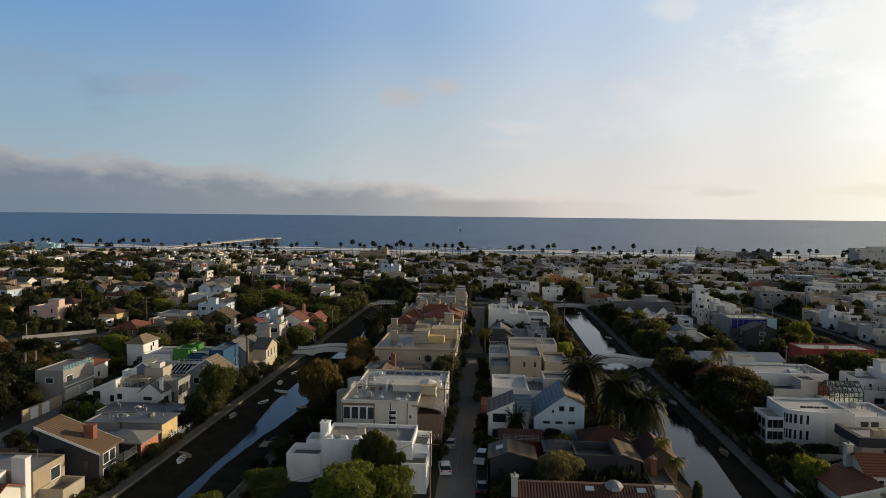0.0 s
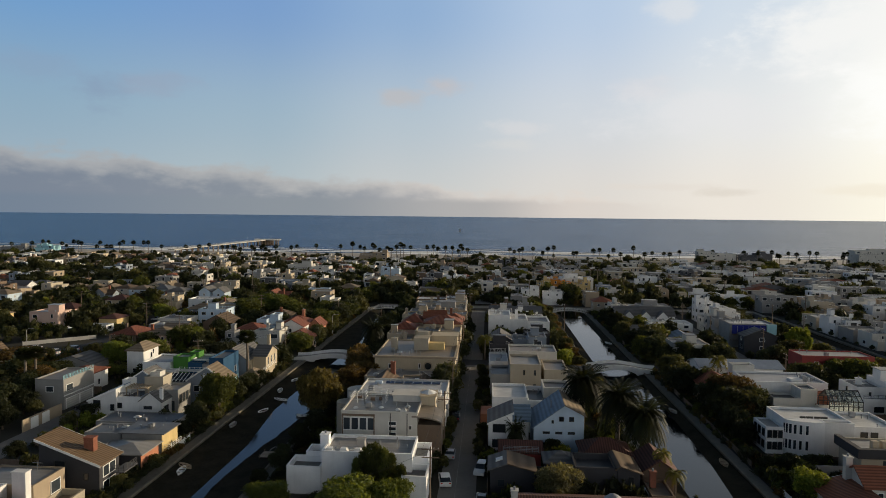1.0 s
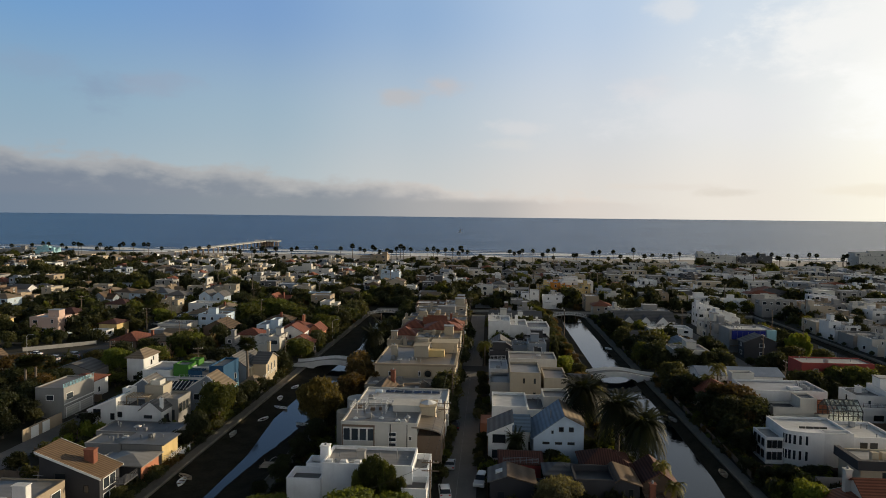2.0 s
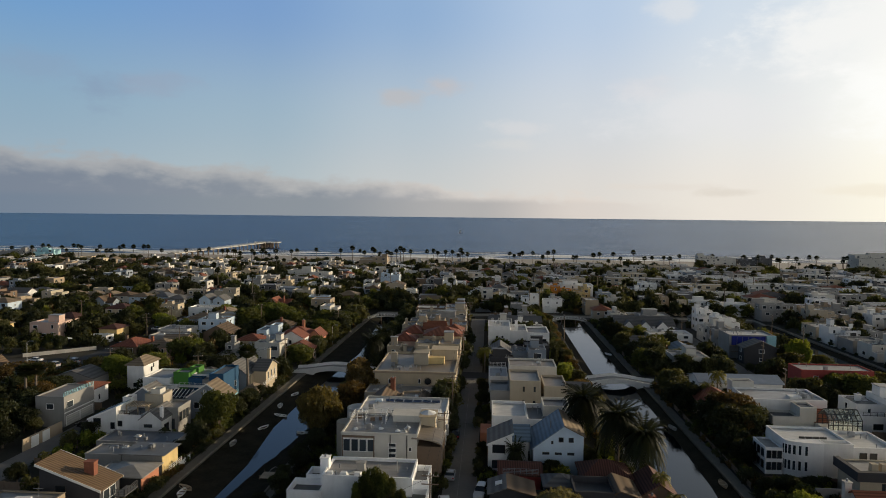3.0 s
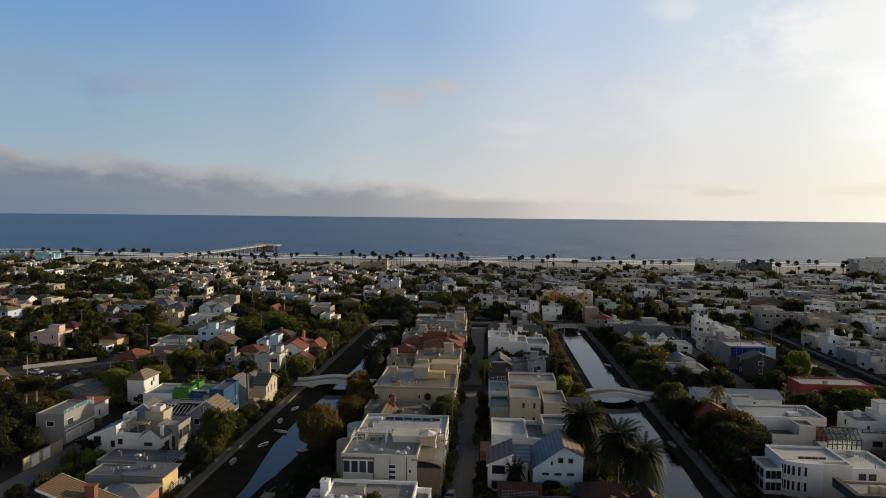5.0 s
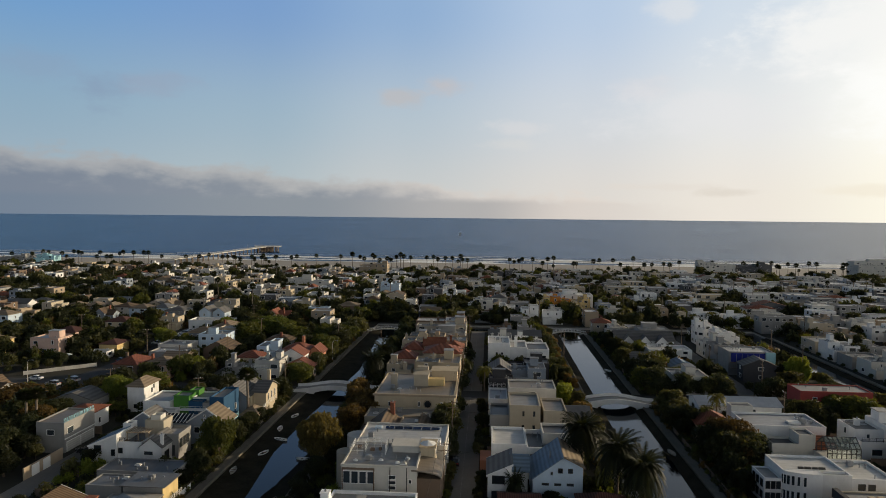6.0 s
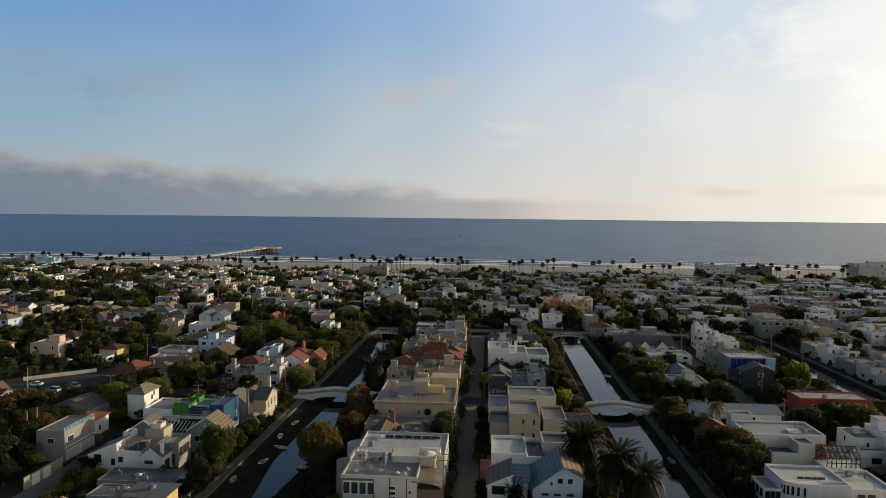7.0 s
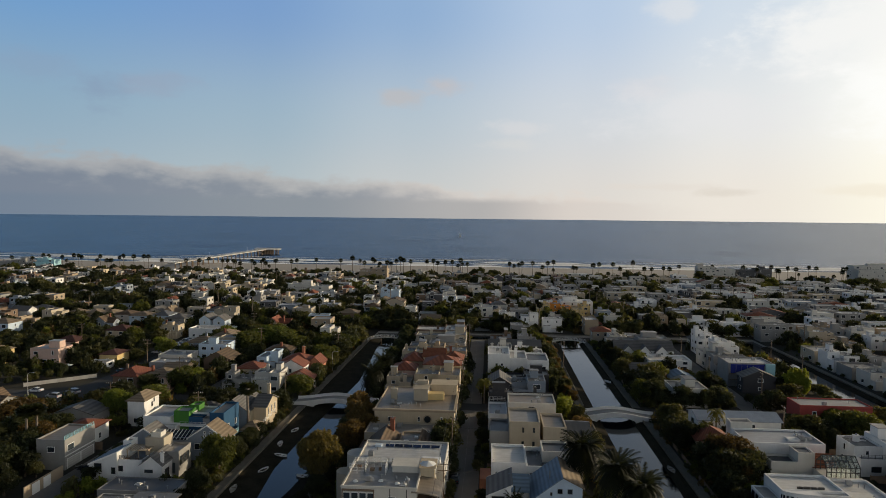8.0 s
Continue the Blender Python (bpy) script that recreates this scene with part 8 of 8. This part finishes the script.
for i, (x, y, a, c) in enumerate(((-144.3, 198.0, 90, "white"), (-134.2, 192.0, 80, "silver"), (-131.4, 197.6, 70, "silver"), (-132.0, 226.0, 0, "black"), (-126.5, 240.0, 0, "white"), (-128.0, 250.0, 0, "silver"),
                                  (-133.5, 262.0, 0, "grey"), (-126.5, 274.0, 0, "white"), (-127.0, 286.0, 0, "silver"), (-134.0, 293.0, 0, "white"), (-90.0, 228.0, 0, "silver"), (80.0, 232.0, 0, "grey"),
                                  (81.5, 168.0, 0, "white"), (160.0, 262.0, 0, "black"), (166.0, 240.0, 0, "silver"))):
    car(x, y, a, "suv" if i % 3 else "sedan", c, "parked at the kerb of a side street")

# ---- planting that belongs to the nearer houses ----
tree(-18.8, 87.0, "near", 0, 0.86, 1.15)
tree(-13.5, 90.0, "near", 0, 0.74, 0.9)
tree(-31.5, 91.5, "near", 0, 0.60, 1.0)
tree(-17.2, 98.4, "tall", 2, 0.92, 0.5)
tree(-18.6, 99.0, "tall", 2, 0.80, 0.5)
tree(-15.9, 98.0, "tall", 2, 0.84, 0.5)
tree(-14.3, 98.2, "tall", 2, 0.76, 0.5)
tree(-13.0, 97.6, "tall", 2, 0.62, 0.5)
tree(-20.2, 98.4, "tall", 2, 0.66, 0.5)
tree(-37.0, 84.0, "mid", 5, 0.6)
tree(11.1, 99.6, "dome", 0, 1.0, 1.0)
tree(27.5, 85.0, "cypress", 0, 1.0, 1.0)
for x, y, s0 in ((-36.6, 102.0, 0.35), (-35.2, 108.5, 0.5), (-36.6, 114.0, 0.35), (-34.8, 119.0, 0.55), (-36.8, 125.0, 0.4), (-35.0, 129.0, 0.6), (-34.2, 142.0, 0.65)):
    tree(x, y, "mid", 0, s0, 1.05)
tree(-36.4, 137.0, "near", 1, 1.45, 0.72)
tree(-35.6, 147.0, "near", 1, 0.70, 0.9)
tree(-33.0, 157.0, "mid", 4, 0.95)
tree(-31.0, 164.0, "mid", 4, 0.9)
tree(-34.0, 172.0, "mid", 4, 1.0)
tree(-36.0, 181.0, "mid", 4, 1.0)
tree(-9.6, 155.0, "tall", 1, 0.86, 1.35)
tree(-10.6, 150.5, "tall", 0, 0.78, 1.2)
tree(-8.6, 146.5, "tall", 0, 0.6, 0.9)
tree(-8.2, 146.0, "mid", 0, 0.5, 0.7)
tree(-7.8, 176.5, "mid", 0, 0.6, 0.8)
tree(-7.8, 201.5, "mid", 3, 0.7, 0.8)
tree(-8.0, 252.5, "mid", 0, 0.7, 0.8)
tree(-8.2, 127.0, "mid", 6, 0.35, 0.8)
tree(-10.0, 190.5, "mid", 0, 0.7)
tree(21.6, 186.5, "mid", 5, 0.95, 0.85)
tree(-93.0, 274.0, "near", 0, 1.12, 1.45, "broad dark spreading tree with a flattened crown")
tree(-60.3, 260.7, "mid", 0, 1.2, 1.0)
tree(54.3, 148.0, "mid", 4, 1.25, 1.0)
tree(51.0, 150.0, "mid", 0, 1.1, 1.0)
tree(49.6, 162.5, "mid", 0, 1.05, 1.15)
tree(82.2, 180.2, "mid", 3, 0.75, 1.0)
tree(52.0, 142.0, "mid", 6, 1.15, 1.1)
tree(54.5, 141.0, "mid", 4, 0.9, 0.6)
tree(55.5, 143.5, "mid", 0, 1.1, 1.1)
tree(49.5, 136.0, "mid", 0, 0.8, 1.0)
tree(50.5, 130.0, "mid", 0, 0.65, 1.0)
tree(50.2, 103.8, "mid", 5, 0.70, 1.0)
tree(48.8, 116.0, "mid", 0, 0.4, 1.1)
tree(52.5, 116.5, "mid", 0, 0.45, 1.2)
tree(57.0, 117.0, "mid", 3, 0.4, 1.3)
tree(-58.7, 137.4, "mid", 2, 1.22, 0.85)
tree(-59.4, 130.2, "mid", 0, 0.68, 1.0)
tree(-60.3, 128.0, "mid", 0, 0.6)
tree(-59.0, 123.0, "mid", 3, 0.5)
tree(-58.8, 148.5, "mid", 0, 0.7)
tree(-57.9, 98.0, "mid", 6, 0.35)
tree(-58.2, 162.0, "mid", 0, 0.55)
tree(-62.5, 184.0, "mid", 1, 0.8)
tree(-84.5, 152.0, "mid", 0, 0.7)
tree(-84.0, 131.0, "mid", 3, 0.5)
tree(-82.5, 108.0, "mid", 0, 0.5)
for x, y, s0 in ((-106.5, 126.0, 0.8), (-112.0, 132.0, 1.0), (-108.5, 142.0, 0.9), (-115.0, 145.0, 1.0), (-110.5, 152.5, 0.8), (-118.0, 158.0, 0.7), (-98.0, 165.0, 0.6), (-106.0, 176.5, 0.7), (-84.5, 160.0, 0.8), (-84.0, 170.0, 0.9),
                 (-79.0, 172.0, 1.0), (-77.0, 181.0, 1.0), (-84.0, 186.0, 0.9), (-70.0, 186.0, 0.8), (-98.0, 186.0, 0.9), (-108.0, 187.0, 1.0), (-121.0, 166.0, 0.5), (-76.0, 192.0 - 5, 0.8)):
    tree(x, y, "mid", int(-x * 7) % 4, s0, 1.15)
tree(-100.2, 133.6, "mid", 0, 0.72, 1.0)
tree(-103.8, 136.0, "mid", 3, 0.85, 1.0)
tree(-97.4, 133.2, "mid", 1, 0.45, 1.0)
tree(-105.5, 141.5, "mid", 0, 0.9, 1.1)
tree(-88.0 + 3.4, 143.5, "mid", 0, 0.6, 1.1)
tree(-85.0, 138.0, "mid", 3, 0.6, 1.0)
tree(-97.5, 124.0, "mid", 0, 0.6, 1.3)
tree(-104.0, 126.5, "mid", 1, 0.7, 1.2)
tree(-0.6, 130.5, "mid", 0, 0.35)
tree(-0.8, 148.0, "mid", 0, 0.42)
tree(-0.4, 166.0, "mid", 3, 0.5)
tree(-9.0, 153.0, "mid", 0, 0.5)
tree(11.0, 131.8, "mid", 5, 0.4, 1.2)
tree(19.5, 117.8, "mid", 0, 0.6)
tree(24.0, 128.0, "mid", 2, 0.6)
tree(22.5, 146.0, "mid", 0, 0.7)
tree(25.0, 152.0, "mid", 1, 0.7)
tree(26.0, 160.0, "mid", 6, 0.75)
tree(25.0, 172.0, "mid", 4, 0.7)
tree(24.5, 181.0, "mid", 1, 0.8)
tree(61.0, 167.5, "mid", 0, 0.7)
tree(76.0, 164.5, "mid", 2, 0.8)
tree(77.0, 146.5, "mid", 1, 0.6)
tree(12.0, 119.2, "mid", 0, 0.45)
tree(-103.0, 174.5, "near", 0, 0.95, 0.9)
tree(-131.0, 256.0, "mid", 5, 1.0, 1.1)
tree(-128.5, 253.0, "mid", 2, 0.9, 1.1)
tree(-96.0, 207.5, "mid", 5, 0.9, 1.0)
tree(-100.0, 206.0, "mid", 2, 1.0, 1.1)
tree(-118.0, 290.0, "mid", 5, 0.9, 1.2)
tree(62.5, 214.0, "mid", 2, 0.8, 1.2)
tree(72.0, 206.0, "mid", 5, 0.8, 0.9)
tree(96.5, 174.8, "mid", 2, 1.1, 1.1)
tree(82.0, 172.5, "mid", 1, 1.0, 1.2)
tree(-116.0, 166.0, "mid", 4, 0.6)
tree(92.5, 206.0, "mid", 6, 1.0, 1.2)
for x, y, s0 in ((48.5, 168.0, 1.0), (50.5, 182.0, 0.9), (48.8, 205.0, 1.0), (52.0, 203.0, 1.1), (60.0, 201.5, 0.9), (49.0, 222.0, 0.9), (70.0, 202.0, 0.9), (48.5, 240.0, 0.9), (50.0, 256.0, 1.0), (50.0, 270.0, 1.0)):
    tree(x, y, "mid", int(x * 3) % 3, s0, 1.1)
for x, y, s0 in ((-58.5, 155.0, 0.7), (-60.0, 187.0, 0.8), (-59.5, 203.0, 0.9), (-62.0, 243.0, 1.1), (-60.0, 252.0, 1.1), (-66.0, 262.0, 1.2), (-59.5, 270.0, 1.0), (-61.0, 283.0, 1.0), (-78.0, 258.0, 1.2), (-90.0 + 4, 270.0, 1.2), (-98.0, 262.0, 1.3)):
    tree(x, y, "mid", int(-x * 3) % 4, s0, 1.2)
for _ in range(60):           # fan palms over the furthest roofs
    yy = rnd.uniform(330, 600)
    palm(rnd.uniform(-0.74 * yy, 0.66 * yy), yy, "fan", rnd.randrange(4), rnd.uniform(0.75, 1.05), 1.05)
palm(19.2, 132.0, "date", 2, 1.0, 1.0)
palm(24.4, 123.0, "date", 2, 0.95, 1.05)
palm(28.4, 119.0, "date", 3, 1.0, 0.95)
palm(5.4, 122.5 - 2.6, "date", 1, 0.72, 0.62)
palm(28.3, 107.0, "queen", 0, 0.85)
palm(29.5, 103.0, "queen", 1, 0.85)
palm(-36.2, 203.5, "date", 0, 1.05, 0.85)
palm(-36.0, 224.0, "date", 1, 1.1, 0.8)
palm(-62.0, 164.6, "fan", 2, 0.98, 1.5)
palm(-1.0, 200.0, "queen", 0, 1.0, 1.3)
palm(-0.9, 203.5, "queen", 1, 1.1, 1.2)
palm(57.8, 168.4, "queen", 0, 1.25)
palm(53.5, 163.0, "queen", 0, 1.0)
for x, y in ((-108.4, 145.5), (-106.6, 146.5)):
    palm(x, y, "fan", 2, 0.85, 1.6)
for x, y in ((20.5, 330.0), (25.0, 322.0 + 5), (-20.0, 345.0), (120.0, 342.0), (-60.0, 395.0), (64.0, 420.0)):
    palm(x, y, "fan", 1, 0.9, 1.2)

# hedges and shrubs along the canal walks
r1 = random.Random(21)
for a, b in CANALS_X[:2]:
    for x, far_bank in ((a - 3.6, a < 0), (b + 3.6, a > 0)):
        hedge = Planting()
        for y in np.arange(88.0, 302.0, 1.15):
            if 189 < y < 203:
                continue
            for k in range(2):
                if r1.random() < 0.75:
                    hedge.add(HEDGING[r1.choice((0, 0, 1, 2, 3, 0))], x + r1.uniform(-0.7, 0.7) + k * 1.5 * (1 if x > b else -1), y, r1.uniform(0.45, 0.85), r1.uniform(0.6, 1.4), r1.uniform(0, 6))
        hedge.done("hedge", "dark uneven hedge of shrubs along the canal walk", "hedge")
        for y in np.arange(92.0, 300.0, 7.0):
            if r1.random() < 0.6 and y > 204:
                tree(x + (2.2 if x > b else -2.2), y + r1.uniform(-2, 2), "mid", r1.choice((0, 0, 1, 3, 4)), r1.uniform(0.4, 0.7), r1.uniform(0.9, 1.2))
for y in np.arange(205.0, 300.0, 3.0):
    tree(26.0 + r1.uniform(-1.2, 0.8), y, "mid", r1.choice((4, 1, 6, 4)), r1.uniform(0.4, 0.65), 0.8)
n = 0
while n < 230:
    yy = 95 + 130 * r1.random() ** 1.2
    x = r1.uniform(-0.7 * yy, 0.66 * yy)
    if lane(x - 0.8, x + 0.8, yy - 0.8, yy + 0.8) or not free(x - 0.7, x + 0.7, yy - 0.7, yy + 0.7, 0.0):
        continue
    n += 1
    shrub(x, yy, r1.choice((0, 0, 1, 2, 4)), r1.uniform(0.7, 1.5), r1.uniform(0.8, 1.7))

# rows of trees that hide the side streets and back gardens
belt = Planting()
r2 = random.Random(33)


def row(x0, y0, x1, y1, step, lo, hi, picks=(0, 3, 1), spread=1.0):
    length = math.hypot(x1 - x0, y1 - y0)
    for i in range(int(length / step) + 1):
        u = i * step / max(length, 0.01)
        x, y = x0 + (x1 - x0) * u + r2.uniform(-spread, spread), y0 + (y1 - y0) * u + r2.uniform(-spread, spread)
        k = r2.uniform(lo, hi) / 8.0 * (0.74 if x < -62 and 203 < y < 330 else 0.85 if x > 45 else 1.0)
        belt.add(TREES["screen"][r2.choice(picks) % 4][1], x, y, k * r2.uniform(0.9, 1.25), r2.uniform(0.8, 1.1), r2.uniform(0, 6.28))


row(-93.5, 204, -93.5, 300, 5.0, 4.5, 8.0)
row(-84.5, 206, -84.5, 300, 6.0, 3.5, 6.5)
row(-122.0, 206, -104.0, 222, 4.0, 4.0, 7.0, (0, 1))
row(-136.0, 244, -139.5, 256, 4.0, 5.0, 7.0, (2, 1))
row(-122.0, 258, -121.0, 300, 5.0, 5.0, 8.0)
row(-169.0, 204, -169.0, 236, 5.0, 4.0, 6.5)
row(-170.0, 250, -169.0, 268, 5.0, 4.0, 7.5)
row(-179.0, 204, -179.0, 300, 6.0, 5.0, 9.0)
row(-211.0, 180, -211.0, 300, 7.0, 5.0, 9.0)
row(-108.0, 285, -94.0, 296, 3.0, 8.0, 10.0, (2, 1))
row(-122.0, 249, -98.0, 250, 4.0, 5.0, 8.0)
row(-110.0, 202, -96.0, 214, 4.0, 5.0, 8.0, (0, 1))
row(-80.0, 240, -62.0, 246, 4.0, 5.0, 9.0)
row(-80.0, 215, -75.0, 224, 3.0, 3.0, 5.0)
row(-82.0, 262, -60.0, 268, 4.0, 6.0, 9.0)
row(-80.0, 282, -60.0, 290, 4.0, 6.0, 9.0)
row(-158.0, 206, -146.0, 217, 3.5, 3.0, 5.0)
row(-165.0, 212, -146.0, 222, 4.0, 4.0, 7.0)
row(-206.0, 245, -186.0, 272, 5.0, 6.0, 10.0, spread=3.0)
row(-170.0, 252, -150.0, 262, 4.0, 3.5, 5.5)
row(-138.0, 322, -86.0, 336, 4.5, 6.0, 9.0, spread=3.0)
row(-125.0, 346, -70.0, 352, 5.5, 6.0, 9.0, spread=3.0)
row(-222.0, 300, -200.0, 318, 4.0, 5.0, 8.0, spread=3.0)
row(-236.0, 300, -214.0, 322, 4.0, 6.0, 9.0, spread=4.0)
row(-182.0, 218, -166.0, 232, 4.0, 2.5, 4.2, spread=3.0)
row(-158.0, 244, -150.0, 262, 4.0, 3.0, 4.2, spread=2.0)
row(-300.0, 420, -270.0, 430, 4.0, 8.0, 11.0, spread=4.0)
row(-220.0, 288, -140.0, 300, 6.0, 3.0, 5.0)
row(-142.0, 150, -126.0, 170, 5.0, 3.0, 4.5, spread=3.0)
row(-126.0, 142, -112.0, 150, 4.0, 6.0, 9.0, spread=3.0)
row(-122.0, 172, -114.0, 182, 4.0, 2.5, 4.0)
row(-214.0, 355, -186.0, 368, 4.0, 9.0, 11.0, spread=3.0)
row(-320.0, 415, -282.0, 428, 5.0, 9.0, 12.0, spread=4.0)
row(-36.0, 203, -36.0, 300, 3.5, 4.0, 7.5, (0, 3, 0))
row(-59.5, 205, -59.5, 300, 4.0, 3.5, 7.0)
row(49.0, 202, 76.0, 203, 3.5, 4.5, 6.0, (0, 3, 1))
row(48.5, 208, 76.0, 212, 4.0, 4.0, 7.0, (0, 3, 1), 2.0)
row(48.5, 216, 76.0, 220, 4.5, 3.5, 6.0, (0, 3, 1), 2.0)
row(50.0, 228, 60.0, 232, 4.0, 4.0, 7.0, (0, 3, 1), 1.5)
row(49.0, 246, 58.0, 258, 3.5, 5.0, 8.0, (0, 2, 1), 1.5)
row(83.0, 200, 104.0, 202, 4.0, 5.0, 7.5, (0, 3))
row(82.0, 208, 92.0, 216, 4.5, 3.0, 4.5, (0, 3), 2.0)
row(109.0, 203, 109.0, 300, 5.0, 2.5, 4.8, (0, 3, 1))
row(129.6, 203, 129.6, 300, 9.0, 1.6, 3.0, (0, 3, 1), 0.3)
row(109.5, 150, 109.5, 190, 4.0, 4.0, 6.5, (0, 3, 1))
row(51.0, 116.5, 60.5, 118.5, 1.8, 2.0, 3.6, (0, 3), 0.5)
row(84.0, 176, 106.0, 179, 3.6, 5.5, 8.0, (0, 2, 3), 1.5)
row(76.0, 162, 76.0, 186, 4.0, 4.0, 7.0, (0, 3))
row(60.0, 325, 120.0, 332, 5.0, 6.0, 9.0, (0, 3, 1), 3.0)
row(150.0, 325, 260.0, 345, 10.0, 4.0, 6.0, (0, 3, 1), 6.0)
row(-56.0, 324, 20.0, 328, 5.0, 5.0, 8.0, (0, 3, 1), 2.0)
row(-8.3, 142, -8.1, 150, 3.0, 4.0, 6.0, (0, 3), 0.3)
row(-8.2, 172, -8.2, 180, 3.5, 4.0, 5.5, (0,), 0.3)
row(-8.3, 200, -8.2, 236, 5.0, 4.0, 7.0, (0, 3), 0.3)
row(-56.8, 98, -56.8, 112, 2.4, 1.6, 2.8, (0, 1), 0.3)
row(-37.0, 168, -37.0, 190, 3.2, 3.0, 5.0, (0, 3, 1, 0), 0.5)
row(-1.4, 118, -1.4, 131, 2.4, 1.5, 3.0, (0, 1), 0.3)
row(-1.8, 146, -1.8, 190, 3.4, 1.2, 3.0, (0, 3, 1), 0.4)
row(-7.6, 112, -7.6, 138, 3.0, 1.4, 3.0, (0, 1, 2), 0.3)
row(-0.6, 204, -0.5, 228, 5.0, 3.0, 6.0, (0, 3), 0.2)
row(18.5, 222, 4.0, 225, 4.0, 4.0, 6.0, (0, 3), 0.8)
for k in range(16):          # a clump of tall bamboo
    belt.add(TREES["tall"][3][1], 101.0 + r2.uniform(-3.5, 3.5), 221.0 + r2.uniform(-1.8, 1.8), 0.38, r2.uniform(1.5, 2.3), r2.uniform(0, 6))
belt.done("garden_trees", "dense dark garden trees along streets and back yards", "trees")
under = Planting()
n = 0
while n < 650:
    yy = 96 + 250 * r2.random()
    x = r2.uniform(-0.74 * yy, 0.67 * yy)
    if lane(x - 0.8, x + 0.8, yy - 0.8, yy + 0.8) or not free(x - 0.8, x + 0.8, yy - 0.8, yy + 0.8, 0.0):
        continue
    n += 1
    near = yy < 165
    under.add((SHRUBS if near else HEDGING)[r2.choice((0, 0, 1, 2, 3) if not near else (0, 0, 1, 2))], x, yy, r2.uniform(0.7, 1.1) if near else r2.uniform(0.8, 1.8), r2.uniform(0.7, 1.6), r2.uniform(0, 6))
under.done("undergrowth", "low mixed shrubs and hedges filling the yards", "shrubs")

# ---- fences, docks and small things by the walks ----
for x0, y0, x1, y1, h in ((-84.5, 104.5, -72.5, 104.5, 1.8), (-84.5, 115.3, -75.0, 115.3, 1.8), (-84.5, 125.2, -82.5, 125.2, 1.8), (-58.4, 104.2, -58.4, 112.0, 1.1), (-58.0, 115.2, -58.0, 126.0, 1.2), (-84.6, 149.0, -82.2, 149.0, 2.0),
                           (-58.6, 149.5, -58.6, 165.0, 1.3), (-85.5, 164.0, -72.5, 164.2, 1.8), (46.9, 118.0, 46.9, 148.0, 1.2), (47.0, 152.0, 47.0, 180.0, 1.2), (47.0, 203.0, 47.0, 232.0, 1.2), (49.0, 119.8, 75.0, 119.9, 1.8),
                           (60.0, 104.9, 76.0, 104.9, 2.0), (58.0, 161.0, 75.5, 161.0, 1.8), (48.0, 180.5, 75.5, 180.5, 1.8), (-34.0, 141.0, -27.0, 141.0, 1.8), (-34.5, 153.5, -28.5, 153.5, 1.6), (-36.0, 176.6, -20.0, 176.8, 1.8),
                           (0.2, 146.5, 22.0, 146.5, 1.8), (0.2, 131.9, 0.2, 120.0, 1.6), (18.5, 165.5, 26.0, 165.5, 1.8), (22.5, 133.0, 26.5, 133.0, 1.6), (0.2, 100.5, 0.2, 111.5, 1.7), (-8.6, 113.0, -8.6, 126.0, 1.8), (-97.0, 150.5, -93.0, 150.5, 2.0),
                           (84.0, 147.5, 98.0, 147.5, 1.8), (83.5, 164.0, 100.0, 164.0, 1.8), (84.0, 181.0, 104.0, 181.0, 1.9)):
    fence(x0, y0, x1, y1, h)
fence(-57.6, 117.5, -57.6, 122.0, 1.1, TRIM, "white painted picket fence beside the canal walk")
fence(47.3, 99.0, 47.3, 110.5, 1.0, TRIM, "white painted railing beside the canal walk")
fence(-152.0, 203.0, -136.0, 217.5, 1.4, PALECON, "long white garden wall along the side street")
for x, y, w, l in ((-40.2, 116.5, 2.4, 3.0), ):
    dock(x, y, w, l)
s = Shape().box(-4.96, -4.84, 70.0, 300.0, 0.03, 0.045)
structure("trim_60", s, GUTTER, "pale drainage gutter along the middle of the alley", "gutter")
for y in (124.6, 128.0):
    d = new("garden_door", Shape().box(-0.05, 0.05, 0, 2.2, 0, 2.3).mesh("garden_door", TRIM))
    d.location = (-91.92, y, 0)
    tagged(d, "white painted door in a tan garden wall", "door", "garden doors")
umbrella(-169.0, 232.0, LAMP, "faded red patio umbrella over a garden terrace")
umbrella(-152.0, 226.0, TRIM, "white patio umbrella over a garden terrace")
umbrella(-11.0, 121.5, TRIM, "white patio umbrella on a roof deck", 8.8)
for k in range(7):
    car(-135.5 + 0.5 * (k % 2), 258.5 + 4.6 * k, 90, "suv" if k % 2 else "sedan", ("white", "silver", "black", "white", "grey", "silver", "white")[k], "in a row in a parking yard")
for k in range(4):
    car(-127.0, 262.0 + 6.0 * k, 90, "sedan" if k % 2 else "suv", ("silver", "white", "black", "white")[k], "in a row in a parking yard")
for a, b in (((-75.5, 165.0, 10.6), (-100.0, 205.0, 10.6)), ((-75.5, 165.0, 9.4), (-60.2, 190.0, 10.0)), ((-8.0, 122.0, 9.3), (-27.0, 118.0, 8.5)), ((-8.0, 150.0, 9.3), (1.0, 158.0, 7.0)), ((-8.0, 122.0, 8.8), (1.5, 135.0, 7.0)), ((-8.0, 92.0, 10.5), (-30.0, 70.0, 10.5))):
    cable(a, b, 1.0)
